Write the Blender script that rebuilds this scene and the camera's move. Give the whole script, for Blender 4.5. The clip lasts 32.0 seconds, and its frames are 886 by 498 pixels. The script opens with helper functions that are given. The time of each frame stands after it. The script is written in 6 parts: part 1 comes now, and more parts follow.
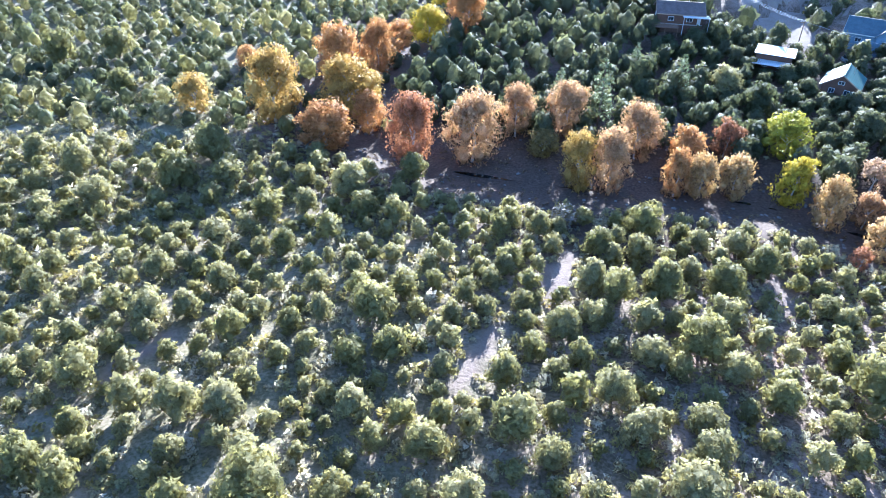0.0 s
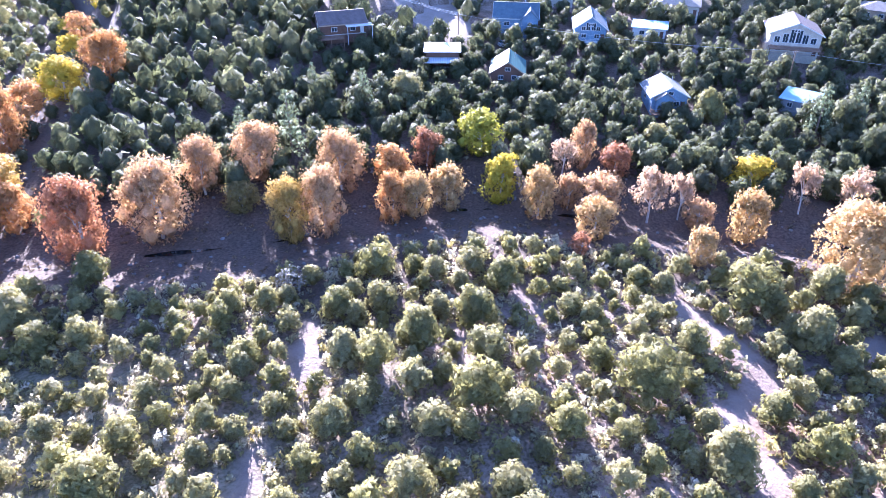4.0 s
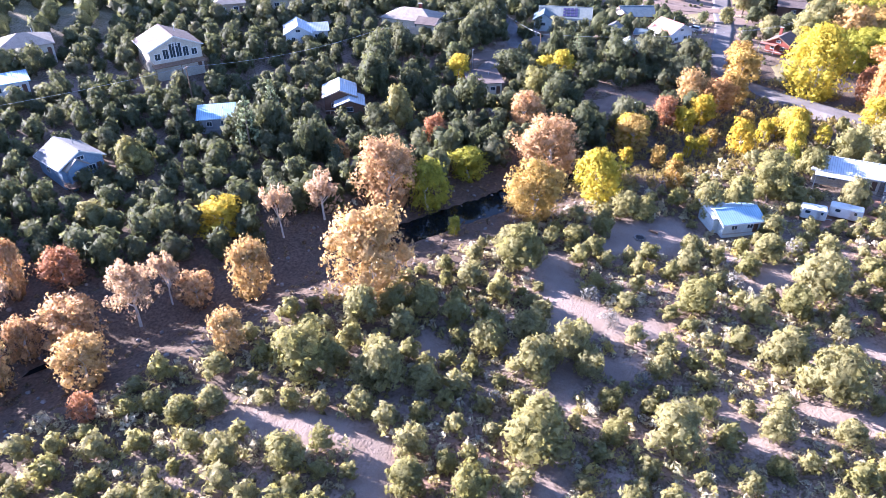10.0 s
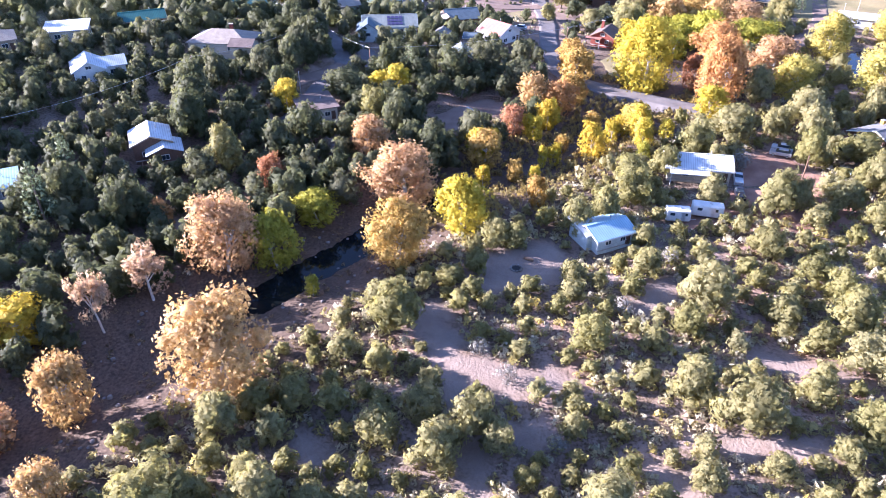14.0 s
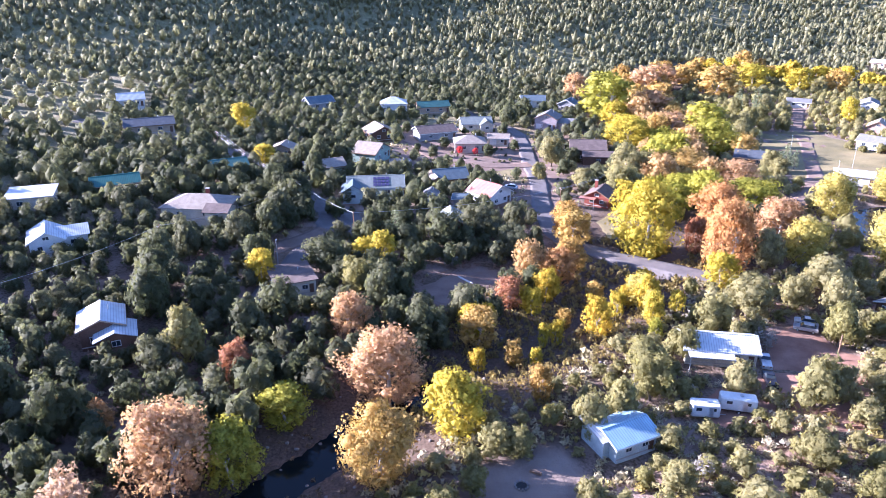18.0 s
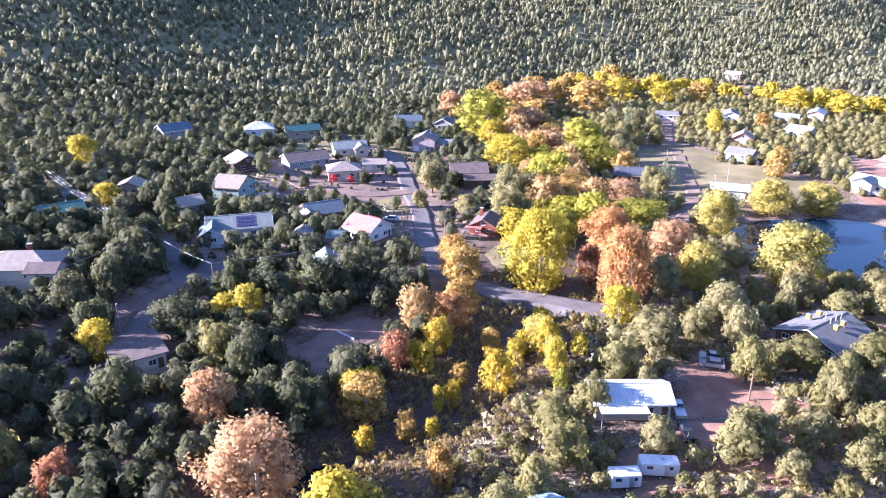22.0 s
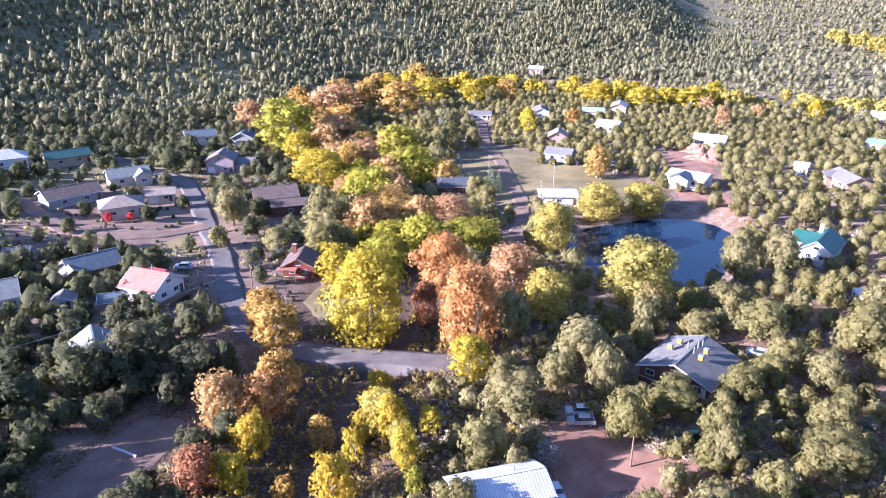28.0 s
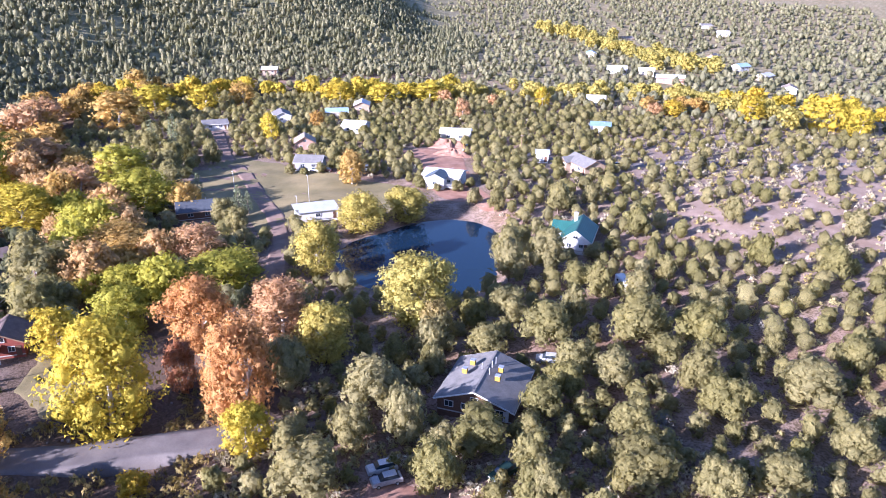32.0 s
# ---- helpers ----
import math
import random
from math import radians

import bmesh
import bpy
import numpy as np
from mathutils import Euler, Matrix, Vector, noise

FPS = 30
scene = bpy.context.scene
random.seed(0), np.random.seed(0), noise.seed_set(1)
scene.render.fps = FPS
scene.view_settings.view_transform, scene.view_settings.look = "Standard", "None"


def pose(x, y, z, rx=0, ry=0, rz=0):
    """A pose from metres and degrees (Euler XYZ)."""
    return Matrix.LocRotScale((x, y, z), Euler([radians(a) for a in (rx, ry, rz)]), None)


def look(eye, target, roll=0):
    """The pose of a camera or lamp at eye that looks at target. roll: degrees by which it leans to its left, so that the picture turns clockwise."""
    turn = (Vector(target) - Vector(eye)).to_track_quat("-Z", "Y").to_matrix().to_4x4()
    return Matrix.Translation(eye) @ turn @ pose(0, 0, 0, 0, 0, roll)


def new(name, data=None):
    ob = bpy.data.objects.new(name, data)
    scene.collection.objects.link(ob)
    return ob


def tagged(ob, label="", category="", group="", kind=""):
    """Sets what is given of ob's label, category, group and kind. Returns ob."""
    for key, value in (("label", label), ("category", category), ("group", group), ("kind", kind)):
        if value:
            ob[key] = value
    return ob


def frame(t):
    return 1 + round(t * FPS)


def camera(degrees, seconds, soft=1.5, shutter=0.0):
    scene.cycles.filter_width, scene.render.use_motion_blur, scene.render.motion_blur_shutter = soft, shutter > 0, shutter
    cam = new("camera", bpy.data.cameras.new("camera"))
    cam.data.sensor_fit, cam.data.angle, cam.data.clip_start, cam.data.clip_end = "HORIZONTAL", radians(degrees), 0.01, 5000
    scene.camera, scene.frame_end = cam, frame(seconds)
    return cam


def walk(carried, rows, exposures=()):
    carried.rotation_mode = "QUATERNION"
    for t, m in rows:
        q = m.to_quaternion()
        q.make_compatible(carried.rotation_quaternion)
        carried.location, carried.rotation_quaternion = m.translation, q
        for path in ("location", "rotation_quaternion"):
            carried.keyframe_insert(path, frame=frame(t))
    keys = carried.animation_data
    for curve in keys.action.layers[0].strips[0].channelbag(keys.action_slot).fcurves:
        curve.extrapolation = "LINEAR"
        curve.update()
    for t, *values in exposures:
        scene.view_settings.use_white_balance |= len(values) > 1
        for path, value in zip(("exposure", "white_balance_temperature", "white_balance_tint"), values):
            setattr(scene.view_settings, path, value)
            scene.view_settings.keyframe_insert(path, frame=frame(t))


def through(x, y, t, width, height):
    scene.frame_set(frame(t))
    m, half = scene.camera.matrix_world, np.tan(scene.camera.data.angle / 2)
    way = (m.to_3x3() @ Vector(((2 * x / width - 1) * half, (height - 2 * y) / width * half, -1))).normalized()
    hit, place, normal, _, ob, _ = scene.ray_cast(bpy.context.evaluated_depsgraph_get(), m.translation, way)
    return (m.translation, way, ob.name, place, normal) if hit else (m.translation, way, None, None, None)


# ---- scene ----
cam = camera(64.1, 32.0, 0.75)
PATH = [
    (0, (-0.053, 0.011, 65.995), (-0.011, 1.688, 64.906), 1.6),
    (0.5, (-0.367, 2.351, 66.165), (-0.235, 4.024, 65.077), 1.7),
    (1, (-0.494, 4.653, 66.331), (-0.276, 6.318, 65.244), 1.7),
    (1.5, (-0.44, 6.91, 66.482), (-0.138, 8.562, 65.396), 1.6),
    (2, (-0.2, 9.107, 66.612), (0.189, 10.742, 65.528), 1.4),
    (2.5, (0.215, 11.242, 66.739), (0.695, 12.854, 65.656), 1.2),
    (3, (0.766, 13.339, 66.882), (1.353, 14.915, 65.8), 0.9),
    (3.5, (1.437, 15.409, 67.052), (2.13, 16.941, 65.97), 0.6),
    (5.5, (5.052, 23.632, 68.021), (6.136, 24.913, 66.933), 0.0),
    (6, (6.213, 25.633, 68.091), (7.382, 26.836, 67.001), -0.1),
    (6.5, (7.479, 27.611, 68.079), (8.73, 28.728, 66.989), -0.1),
    (7, (8.845, 29.566, 67.991), (10.173, 30.59, 66.901), -0.1),
    (7.5, (10.309, 31.445, 67.873), (11.709, 32.368, 66.783), -0.1),
    (8, (11.875, 33.198, 67.781), (13.339, 34.016, 66.691), -0.1),
    (8.5, (13.544, 34.818, 67.727), (15.065, 35.525, 66.637), -0.1),
    (9, (15.309, 36.319, 67.694), (16.88, 36.904, 66.603), -0.2),
    (9.5, (17.16, 37.714, 67.658), (18.771, 38.175, 66.566), -0.1),
    (10, (19.085, 39.006, 67.604), (20.723, 39.359, 66.511), -0.1),
    (10.5, (21.079, 40.177, 67.53), (22.733, 40.437, 66.436), -0.1),
    (11, (23.137, 41.199, 67.443), (24.803, 41.367, 66.349), -0.1),
    (11.5, (25.256, 42.044, 67.35), (26.928, 42.12, 66.255), -0.1),
    (12, (27.424, 42.704, 67.249), (29.097, 42.686, 66.154), -0.2),
    (12.5, (29.62, 43.206, 67.143), (31.292, 43.127, 66.047), -0.2),
    (13, (31.837, 43.597, 67.042), (33.508, 43.516, 65.946), -0.2),
    (13.5, (34.08, 43.886, 66.951), (35.75, 43.806, 65.854), -0.2),
    (15.5, (43.504, 44.042, 66.633), (45.2, 43.968, 65.576), -0.0),
    (16, (45.925, 43.914, 66.57), (47.652, 43.841, 65.565), -0.1),
    (16.5, (48.347, 43.731, 66.532), (50.097, 43.66, 65.567), -0.1),
    (17, (50.754, 43.505, 66.53), (52.542, 43.434, 65.637), -0.1),
    (17.5, (53.12, 43.269, 66.561), (54.942, 43.168, 65.741), -0.2),
    (18, (55.458, 43.032, 66.588), (57.307, 42.91, 65.837), -0.2),
    (18.5, (57.802, 42.78, 66.578), (59.662, 42.588, 65.871), -0.1),
    (19, (60.184, 42.501, 66.521), (62.026, 42.174, 65.813), -0.0),
    (19.5, (62.617, 42.184, 66.439), (64.433, 41.741, 65.729), 0.0),
    (20, (65.078, 41.821, 66.376), (66.891, 41.365, 65.665), -0.0),
    (20.5, (67.535, 41.403, 66.356), (69.348, 40.948, 65.644), -0.0),
    (21, (69.972, 40.924, 66.376), (71.784, 40.47, 65.663), 0.1),
    (22, (74.793, 39.75, 66.471), (76.605, 39.301, 65.755), 0.1),
    (23, (79.614, 38.301, 66.541), (81.426, 37.855, 65.823), 0.1),
    (23.5, (82.015, 37.527, 66.556), (83.825, 37.074, 65.837), 0.1),
    (24, (84.397, 36.756, 66.556), (86.193, 36.25, 65.836), 0.1),
    (24.5, (86.761, 36.0, 66.545), (88.545, 35.454, 65.824), 0.1),
    (25, (89.113, 35.236, 66.531), (90.884, 34.651, 65.809), 0.2),
    (25.5, (91.463, 34.443, 66.517), (93.213, 33.799, 65.794), 0.2),
    (27.5, (100.897, 30.643, 66.419), (102.554, 29.788, 65.694), 0.2),
    (28, (103.09, 29.549, 66.372), (104.714, 28.634, 65.646), 0.2),
    (28.5, (105.196, 28.432, 66.331), (106.777, 27.446, 65.606), 0.1),
    (29, (107.202, 27.32, 66.318), (108.732, 26.255, 65.592), 0.1),
    (29.5, (109.118, 26.245, 66.363), (110.596, 25.111, 65.636), 0.0),
    (30, (110.995, 25.174, 66.45), (112.419, 23.973, 65.722), -0.1),
    (30.5, (112.884, 24.046, 66.531), (114.249, 22.78, 65.801), -0.1),
    (31, (114.815, 22.813, 66.561), (116.118, 21.484, 65.829), -0.0),
    (31.5, (116.792, 21.448, 66.509), (118.034, 20.063, 65.776), 0.1),
    (32, (118.79, 19.944, 66.369), (119.976, 18.511, 65.635), 0.3),
]
walk(cam, [(t, look(eye, target, roll)) for t, eye, target, roll in PATH], [(0.0, 3.0, 4550, 12), (1.0, 3.25, 4550, 24), (2.5, 3.38, 4650, 38), (6.0, 3.3, 4700, 24), (8.0, 3.15, 4850, 24), (9.0, 3.1, 5050, 28), (13.0, 2.9, 5150, 31), (19.0, 2.7, 5000, 33), (25.0, 2.58, 5150, 34), (32.0, 2.2, 5080, 34)])

# ---------------------------------------------------------------- light
SUN_AZIMUTH, SUN_HEIGHT = math.atan2(0.24, 0.97), radians(19)
world = bpy.data.worlds.new("sky")
scene.world = world
world.use_nodes = True
_n = world.node_tree.nodes
_sky = _n.new("ShaderNodeTexSky")
_sky.sky_type, _sky.sun_disc = "NISHITA", False
_sky.sun_elevation, _sky.sun_rotation = SUN_HEIGHT, SUN_AZIMUTH
_sky.air_density, _sky.dust_density, _sky.altitude = 1.0, 1.0, 1400
world.node_tree.links.new(_sky.outputs[0], _n["Background"].inputs[0])
_n["Background"].inputs[1].default_value = 0.075
sun = new("sun", bpy.data.lights.new("sun", "SUN"))
sun.data.energy, sun.data.angle, sun.data.color = 5.0, radians(0.6), (1.0, 0.88, 0.70)
sun.matrix_world = look((math.sin(SUN_AZIMUTH) * math.cos(SUN_HEIGHT) * 500, math.cos(SUN_AZIMUTH) * math.cos(SUN_HEIGHT) * 500, math.sin(SUN_HEIGHT) * 500), (0, 0, 0))

# ---------------------------------------------------------------- terrain
CREEK = np.array([(14, 420, 7), (11, 300, 3), (12, 258, 1.5), (-8, 200, 0.3), (-22, 168, -0.4), (-16, 148, -0.8), (5, 133, -1.2), (27, 127, -1.5),
    (45, 128, -1.8), (67, 122, -2.2), (90, 105, -2.6), (115, 85, -3.2), (128, 73, -4.2), (147, 54, -4.25), (158, 45, -4.3), (172, 24, -4.8),
    (187, 6, -5.2), (199, -5, -5.5), (211, -15, -5.8), (221, -28, -6.2), (236, -37, -6.4), (262, -46, -6.6), (300, -56, -6.8), (360, -70, -7),
    (440, -92, -7.2), (520, -150, -7.5), (500, -240, -7.8), (395, -318, -8), (300, -420, -8.2), (420, -640, -8.6), (700, -1000, -9), (1500, -2600, -10)], float)


def smooth(a, b, v):
    s = np.clip((v - a) / (b - a), 0, 1)
    return s * s * (3 - 2 * s)


def creek_at(x, y):
    """Signed distance to the creek (positive on its left bank) and the height of its bed there."""
    best = np.full(np.shape(x), 1e9)
    side, bed = np.ones(np.shape(x)), np.zeros(np.shape(x))
    for a, b in zip(CREEK[:-1], CREEK[1:]):
        d = b[:2] - a[:2]
        s = np.clip(((x - a[0]) * d[0] + (y - a[1]) * d[1]) / (d @ d), 0, 1)
        px, py = x - a[0] - s * d[0], y - a[1] - s * d[1]
        r = np.hypot(px, py)
        near = r < best
        best = np.where(near, r, best)
        side = np.where(near, np.where(d[0] * py - d[1] * px >= 0, 1.0, -1.0), side)
        bed = np.where(near, a[2] + s * (b[2] - a[2]), bed)
    return best * side, bed


def rough(x, y):
    return (0.5 * np.sin(x * 0.071 + 1.3) * np.cos(y * 0.063) + 0.3 * np.sin(x * 0.16 + y * 0.11) + 0.18 * np.sin(x * 0.31 - y * 0.27 + 2))


POND = (236, -114, 20.5, 27.5, 0.45)


def pond_at(x, y):
    """Below 1 inside the pond."""
    cx, cy, a, b, turn = POND
    u, v = (x - cx) * math.cos(turn) + (y - cy) * math.sin(turn), (y - cy) * math.cos(turn) - (x - cx) * math.sin(turn)
    wave = 1 + 0.10 * np.sin(3 * np.arctan2(v, u) + 1)
    return np.hypot(u / a, v / b) / wave


def ground(x, y):
    x, y = np.asarray(x, float), np.asarray(y, float)
    d, bed = creek_at(x, y)
    far = np.abs(d)
    z = bed + 2.3 * smooth(1.5, 16, far) + rough(x, y) * smooth(6, 40, far)
    # the slope behind the houses on the left bank
    edge = np.interp(x, [-200, 0, 60, 150, 240, 330, 420, 900], [230, 165, 140, 105, 72, 62, 45, -40])
    rise = np.logaddexp(0, (y - edge) / 14) * 14
    z = z + 0.11 * np.minimum(rise, 500) * (d > 0) + np.where(d > 0, 0.028, 0.006) * np.clip(far - 18, 0, 150)
    # the wooded hill that closes the valley
    foot = np.interp(y, [-2500, -1000, -700, -540, -420, -340, -260, -150, -50, 30, 140, 400, 1500], [2400, 1050, 760, 580, 505, 505, 530, 522, 486, 464, 446, 400, 380])
    z = z + 0.34 * np.minimum(np.logaddexp(0, (x - foot) / 22) * 22, 600) * (1 + 0.12 * np.sin(y * 0.021 + x * 0.008) * np.sin(x * 0.013 + 0.7))
    far_off = np.hypot(x - 110, y - 30)
    z = z + 0.10 * np.logaddexp(0, (far_off - 760) / 50) * 50
    # the open scrub hill on the right bank
    z = z + 12 * np.exp(-(((x - 120) / 95) ** 2 + ((y + 235) / 95) ** 2))
    # the pond's basin
    p = pond_at(x, y)
    z = np.where(p < 1.35, z + (-5.6 - z) * smooth(1.35, 1.08, p), z)
    return np.where(p < 1.08, -5.6 - 2.2 * smooth(1.08, 0.8, p), z)


def height(x, y):
    return float(ground(x, y))


# ---------------------------------------------------------------- materials
def material(name, rough=0.85, metal=0.0):
    m = bpy.data.materials.new(name)
    m.use_nodes = True
    b = m.node_tree.nodes["Principled BSDF"]
    b.inputs["Roughness"].default_value, b.inputs["Metallic"].default_value = rough, metal
    b.inputs["Specular IOR Level"].default_value = 0.25
    return m, m.node_tree.nodes, m.node_tree.links, b


def noise_node(n, l, scale, detail=4.0, coords="Object", rough=0.55):
    tc, no = n.new("ShaderNodeTexCoord"), n.new("ShaderNodeTexNoise")
    no.inputs["Scale"].default_value, no.inputs["Detail"].default_value, no.inputs["Roughness"].default_value = scale, detail, rough
    l.new(tc.outputs[coords], no.inputs["Vector"])
    return no


def ramp(n, l, source, stops):
    r = n.new("ShaderNodeValToRGB")
    els = r.color_ramp.elements
    while len(els) < len(stops):
        els.new(0.5)
    for e, (at, c) in zip(els, stops):
        e.position, e.color = at, (*c, 1)
    l.new(source, r.inputs[0])
    return r


def mixed(n, l, fac, a, b, mode="MIX"):
    m = n.new("ShaderNodeMix")
    m.data_type, m.blend_type = "RGBA", mode
    for socket, v in ((m.inputs[0], fac), (m.inputs[6], a), (m.inputs[7], b)):
        if isinstance(v, (int, float)):
            socket.default_value = v
        elif isinstance(v, tuple):
            socket.default_value = (*v, 1)
        else:
            l.new(v, socket)
    return m.outputs[2]


def bumped(n, l, b, source, strength, far):
    u = n.new("ShaderNodeBump")
    u.inputs["Strength"].default_value, u.inputs["Distance"].default_value = strength, far
    l.new(source, u.inputs["Height"])
    l.new(u.outputs[0], b.inputs["Normal"])


def surface(name, dark, light, scale=1.5, rough=0.85, metal=0.0, bump=0.3, far=0.03, fine=None):
    """A worn surface: large stains and fine grain between two colours."""
    m, n, l, b = material(name, rough, metal)
    big = noise_node(n, l, scale, 5)
    grain = noise_node(n, l, fine or scale * 14, 3)
    c = ramp(n, l, big.outputs[0], [(0.3, dark), (0.7, light)])
    g = ramp(n, l, grain.outputs[0], [(0.3, (0.72, 0.72, 0.72)), (0.7, (1.12, 1.12, 1.12))])
    l.new(mixed(n, l, 1.0, c.outputs[0], g.outputs[0], "MULTIPLY"), b.inputs["Base Color"])
    bumped(n, l, b, grain.outputs[0], bump, far)
    return m


def foliage(name, shades, through=0.3, fine=4.0, gap=0.44):
    """Leaves: a colour for each tree, another shade for each spray of leaves, and light that shines through."""
    m, n, l, b = material(name, 0.7)
    info, geo, attr = n.new("ShaderNodeObjectInfo"), n.new("ShaderNodeNewGeometry"), n.new("ShaderNodeAttribute")
    attr.attribute_name = "tint"
    add, part = n.new("ShaderNodeMath"), n.new("ShaderNodeMath")
    add.operation, part.operation = "ADD", "FRACT"
    l.new(info.outputs["Random"], add.inputs[0])
    l.new(attr.outputs["Fac"], add.inputs[1])
    l.new(add.outputs[0], part.inputs[0])
    steps = len(shades)
    tree = ramp(n, l, part.outputs[0], [(i / max(1, steps - 1), c) for i, c in enumerate(shades)])
    spray = ramp(n, l, geo.outputs["Random Per Island"], [(0.0, (0.76, 0.77, 0.75)), (0.55, (0.98, 0.98, 0.97)), (1.0, (1.2, 1.18, 1.12))])
    c = mixed(n, l, 1.0, tree.outputs[0], spray.outputs[0], "MULTIPLY")
    grain = n.new("ShaderNodeTexNoise")
    grain.inputs["Scale"].default_value, grain.inputs["Detail"].default_value = fine, 2.0
    l.new(geo.outputs["Position"], grain.inputs["Vector"])
    tone = ramp(n, l, grain.outputs[0], [(0.36, (0.70, 0.72, 0.70)), (0.64, (1.16, 1.14, 1.09))])
    c = mixed(n, l, 1.0, c, tone.outputs[0], "MULTIPLY")
    l.new(c, b.inputs["Base Color"])
    hole = ramp(n, l, grain.outputs[0], [(gap - 0.01, (0, 0, 0)), (gap + 0.01, (1, 1, 1))])
    t, mix = n.new("ShaderNodeBsdfTranslucent"), n.new("ShaderNodeMixShader")
    l.new(mixed(n, l, 1.0, c, (1.15, 1.12, 0.9), "MULTIPLY"), t.inputs[0])
    mix.inputs[0].default_value = through
    l.new(b.outputs[0], mix.inputs[1])
    l.new(t.outputs[0], mix.inputs[2])
    clear, cut = n.new("ShaderNodeBsdfTransparent"), n.new("ShaderNodeMixShader")
    l.new(hole.outputs[0], cut.inputs[0])
    l.new(clear.outputs[0], cut.inputs[1])
    l.new(mix.outputs[0], cut.inputs[2])
    l.new(cut.outputs[0], n["Material Output"].inputs[0])
    return m


JUNIPER = foliage("juniper_sprays", [(0.238, 0.216, 0.092), (0.290, 0.263, 0.129), (0.246, 0.227, 0.085), (0.307, 0.280, 0.145), (0.259, 0.236, 0.097), (0.207, 0.194, 0.077)], 0.54, 7.5, 0.45)
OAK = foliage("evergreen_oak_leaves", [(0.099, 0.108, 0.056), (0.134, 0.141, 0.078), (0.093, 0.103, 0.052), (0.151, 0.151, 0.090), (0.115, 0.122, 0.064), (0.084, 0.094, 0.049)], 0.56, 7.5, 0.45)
PINE = foliage("pine_needles", [(0.17, 0.20, 0.115), (0.21, 0.23, 0.13)], 0.25)
HILL = foliage("hill_pine_sprays", [(0.229, 0.227, 0.129), (0.296, 0.286, 0.178), (0.191, 0.193, 0.104), (0.321, 0.305, 0.196)], 0.48, 3.0, 0.42)
SCRUB = foliage("scrub_leaves", [(0.319, 0.290, 0.139), (0.404, 0.332, 0.116), (0.276, 0.259, 0.139), (0.446, 0.384, 0.255), (0.489, 0.445, 0.361), (0.361, 0.332, 0.213)], 0.4, 5.0)
GREY = foliage("silver_twigs", [(0.216, 0.204, 0.186), (0.252, 0.234, 0.216)], 0.15)
DRY = foliage("dry_grass", [(0.192, 0.144, 0.084), (0.240, 0.176, 0.100), (0.152, 0.112, 0.068)], 0.25)
REDLEAF = foliage("red_maple_leaves", [(0.45, 0.03, 0.03), (0.55, 0.05, 0.05)], 0.3)
LEAVES = {
    "gold": foliage("gold_leaves", [(0.436, 0.292, 0.082), (0.475, 0.328, 0.103), (0.412, 0.254, 0.069)], 0.42, 7.5, 0.44),
    "orange": foliage("orange_leaves", [(0.497, 0.263, 0.100), (0.531, 0.291, 0.119), (0.467, 0.240, 0.094)], 0.42, 7.5, 0.44),
    "yellow": foliage("yellow_leaves", [(0.495, 0.382, 0.033), (0.480, 0.397, 0.044), (0.528, 0.382, 0.037)], 0.42, 7.5, 0.44),
    "paleyellow": foliage("pale_yellow_leaves", [(0.468, 0.396, 0.099), (0.431, 0.383, 0.109)], 0.42, 7.5, 0.44),
    "lime": foliage("lime_leaves", [(0.369, 0.347, 0.042), (0.340, 0.328, 0.047)], 0.42, 7.5, 0.44),
    "rust": foliage("rust_leaves", [(0.391, 0.183, 0.097), (0.421, 0.202, 0.110)], 0.42, 7.5, 0.44),
    "peach": foliage("faded_pink_leaves", [(0.495, 0.307, 0.162), (0.528, 0.336, 0.185), (0.464, 0.278, 0.143)], 0.42, 7.5, 0.44),
    "tan": foliage("tan_leaves", [(0.476, 0.313, 0.138), (0.507, 0.341, 0.161)], 0.42, 7.5, 0.44),
    "olive": foliage("olive_leaves", [(0.287, 0.216, 0.077), (0.257, 0.209, 0.083)], 0.42, 7.5, 0.44),
    "bare": foliage("thin_pink_leaves", [(0.464, 0.318, 0.222), (0.498, 0.349, 0.242)], 0.42, 7.5, 0.44),
}
BARK = surface("juniper_bark", (0.10, 0.075, 0.055), (0.22, 0.17, 0.13), 3)
PALE_BARK = surface("sycamore_bark", (0.36, 0.32, 0.27), (0.62, 0.58, 0.52), 2)
STONE = surface("river_stone", (0.13, 0.112, 0.10), (0.25, 0.225, 0.205), 1.2)
ASPHALT = surface("asphalt", (0.111, 0.098, 0.095), (0.167, 0.148, 0.141), 0.25, 0.9, fine=9)
GRAVEL = surface("pinkish_gravel", (0.15, 0.103, 0.08), (0.225, 0.16, 0.125), 0.3, 0.95, fine=7)
SAND = surface("pale_beaten_sand", (0.24, 0.185, 0.145), (0.31, 0.245, 0.20), 0.3, 0.95, fine=7)
REDDIRT = surface("red_dirt", (0.192, 0.100, 0.067), (0.311, 0.185, 0.133), 0.25, 0.95, fine=6)
MEADOW = surface("mown_meadow_grass", (0.141, 0.122, 0.056), (0.229, 0.185, 0.092), 0.12, 0.95, fine=5)
CONCRETE = surface("concrete", (0.311, 0.289, 0.266), (0.414, 0.392, 0.363), 0.8)
WOOD = surface("weathered_timber", (0.14, 0.085, 0.055), (0.26, 0.17, 0.11), 2)
WHITE = surface("white_paint", (0.518, 0.511, 0.488), (0.607, 0.599, 0.577), 1)
STEEL = surface("galvanised_steel", (0.42, 0.43, 0.44), (0.6, 0.61, 0.62), 2, 0.45, 0.7)
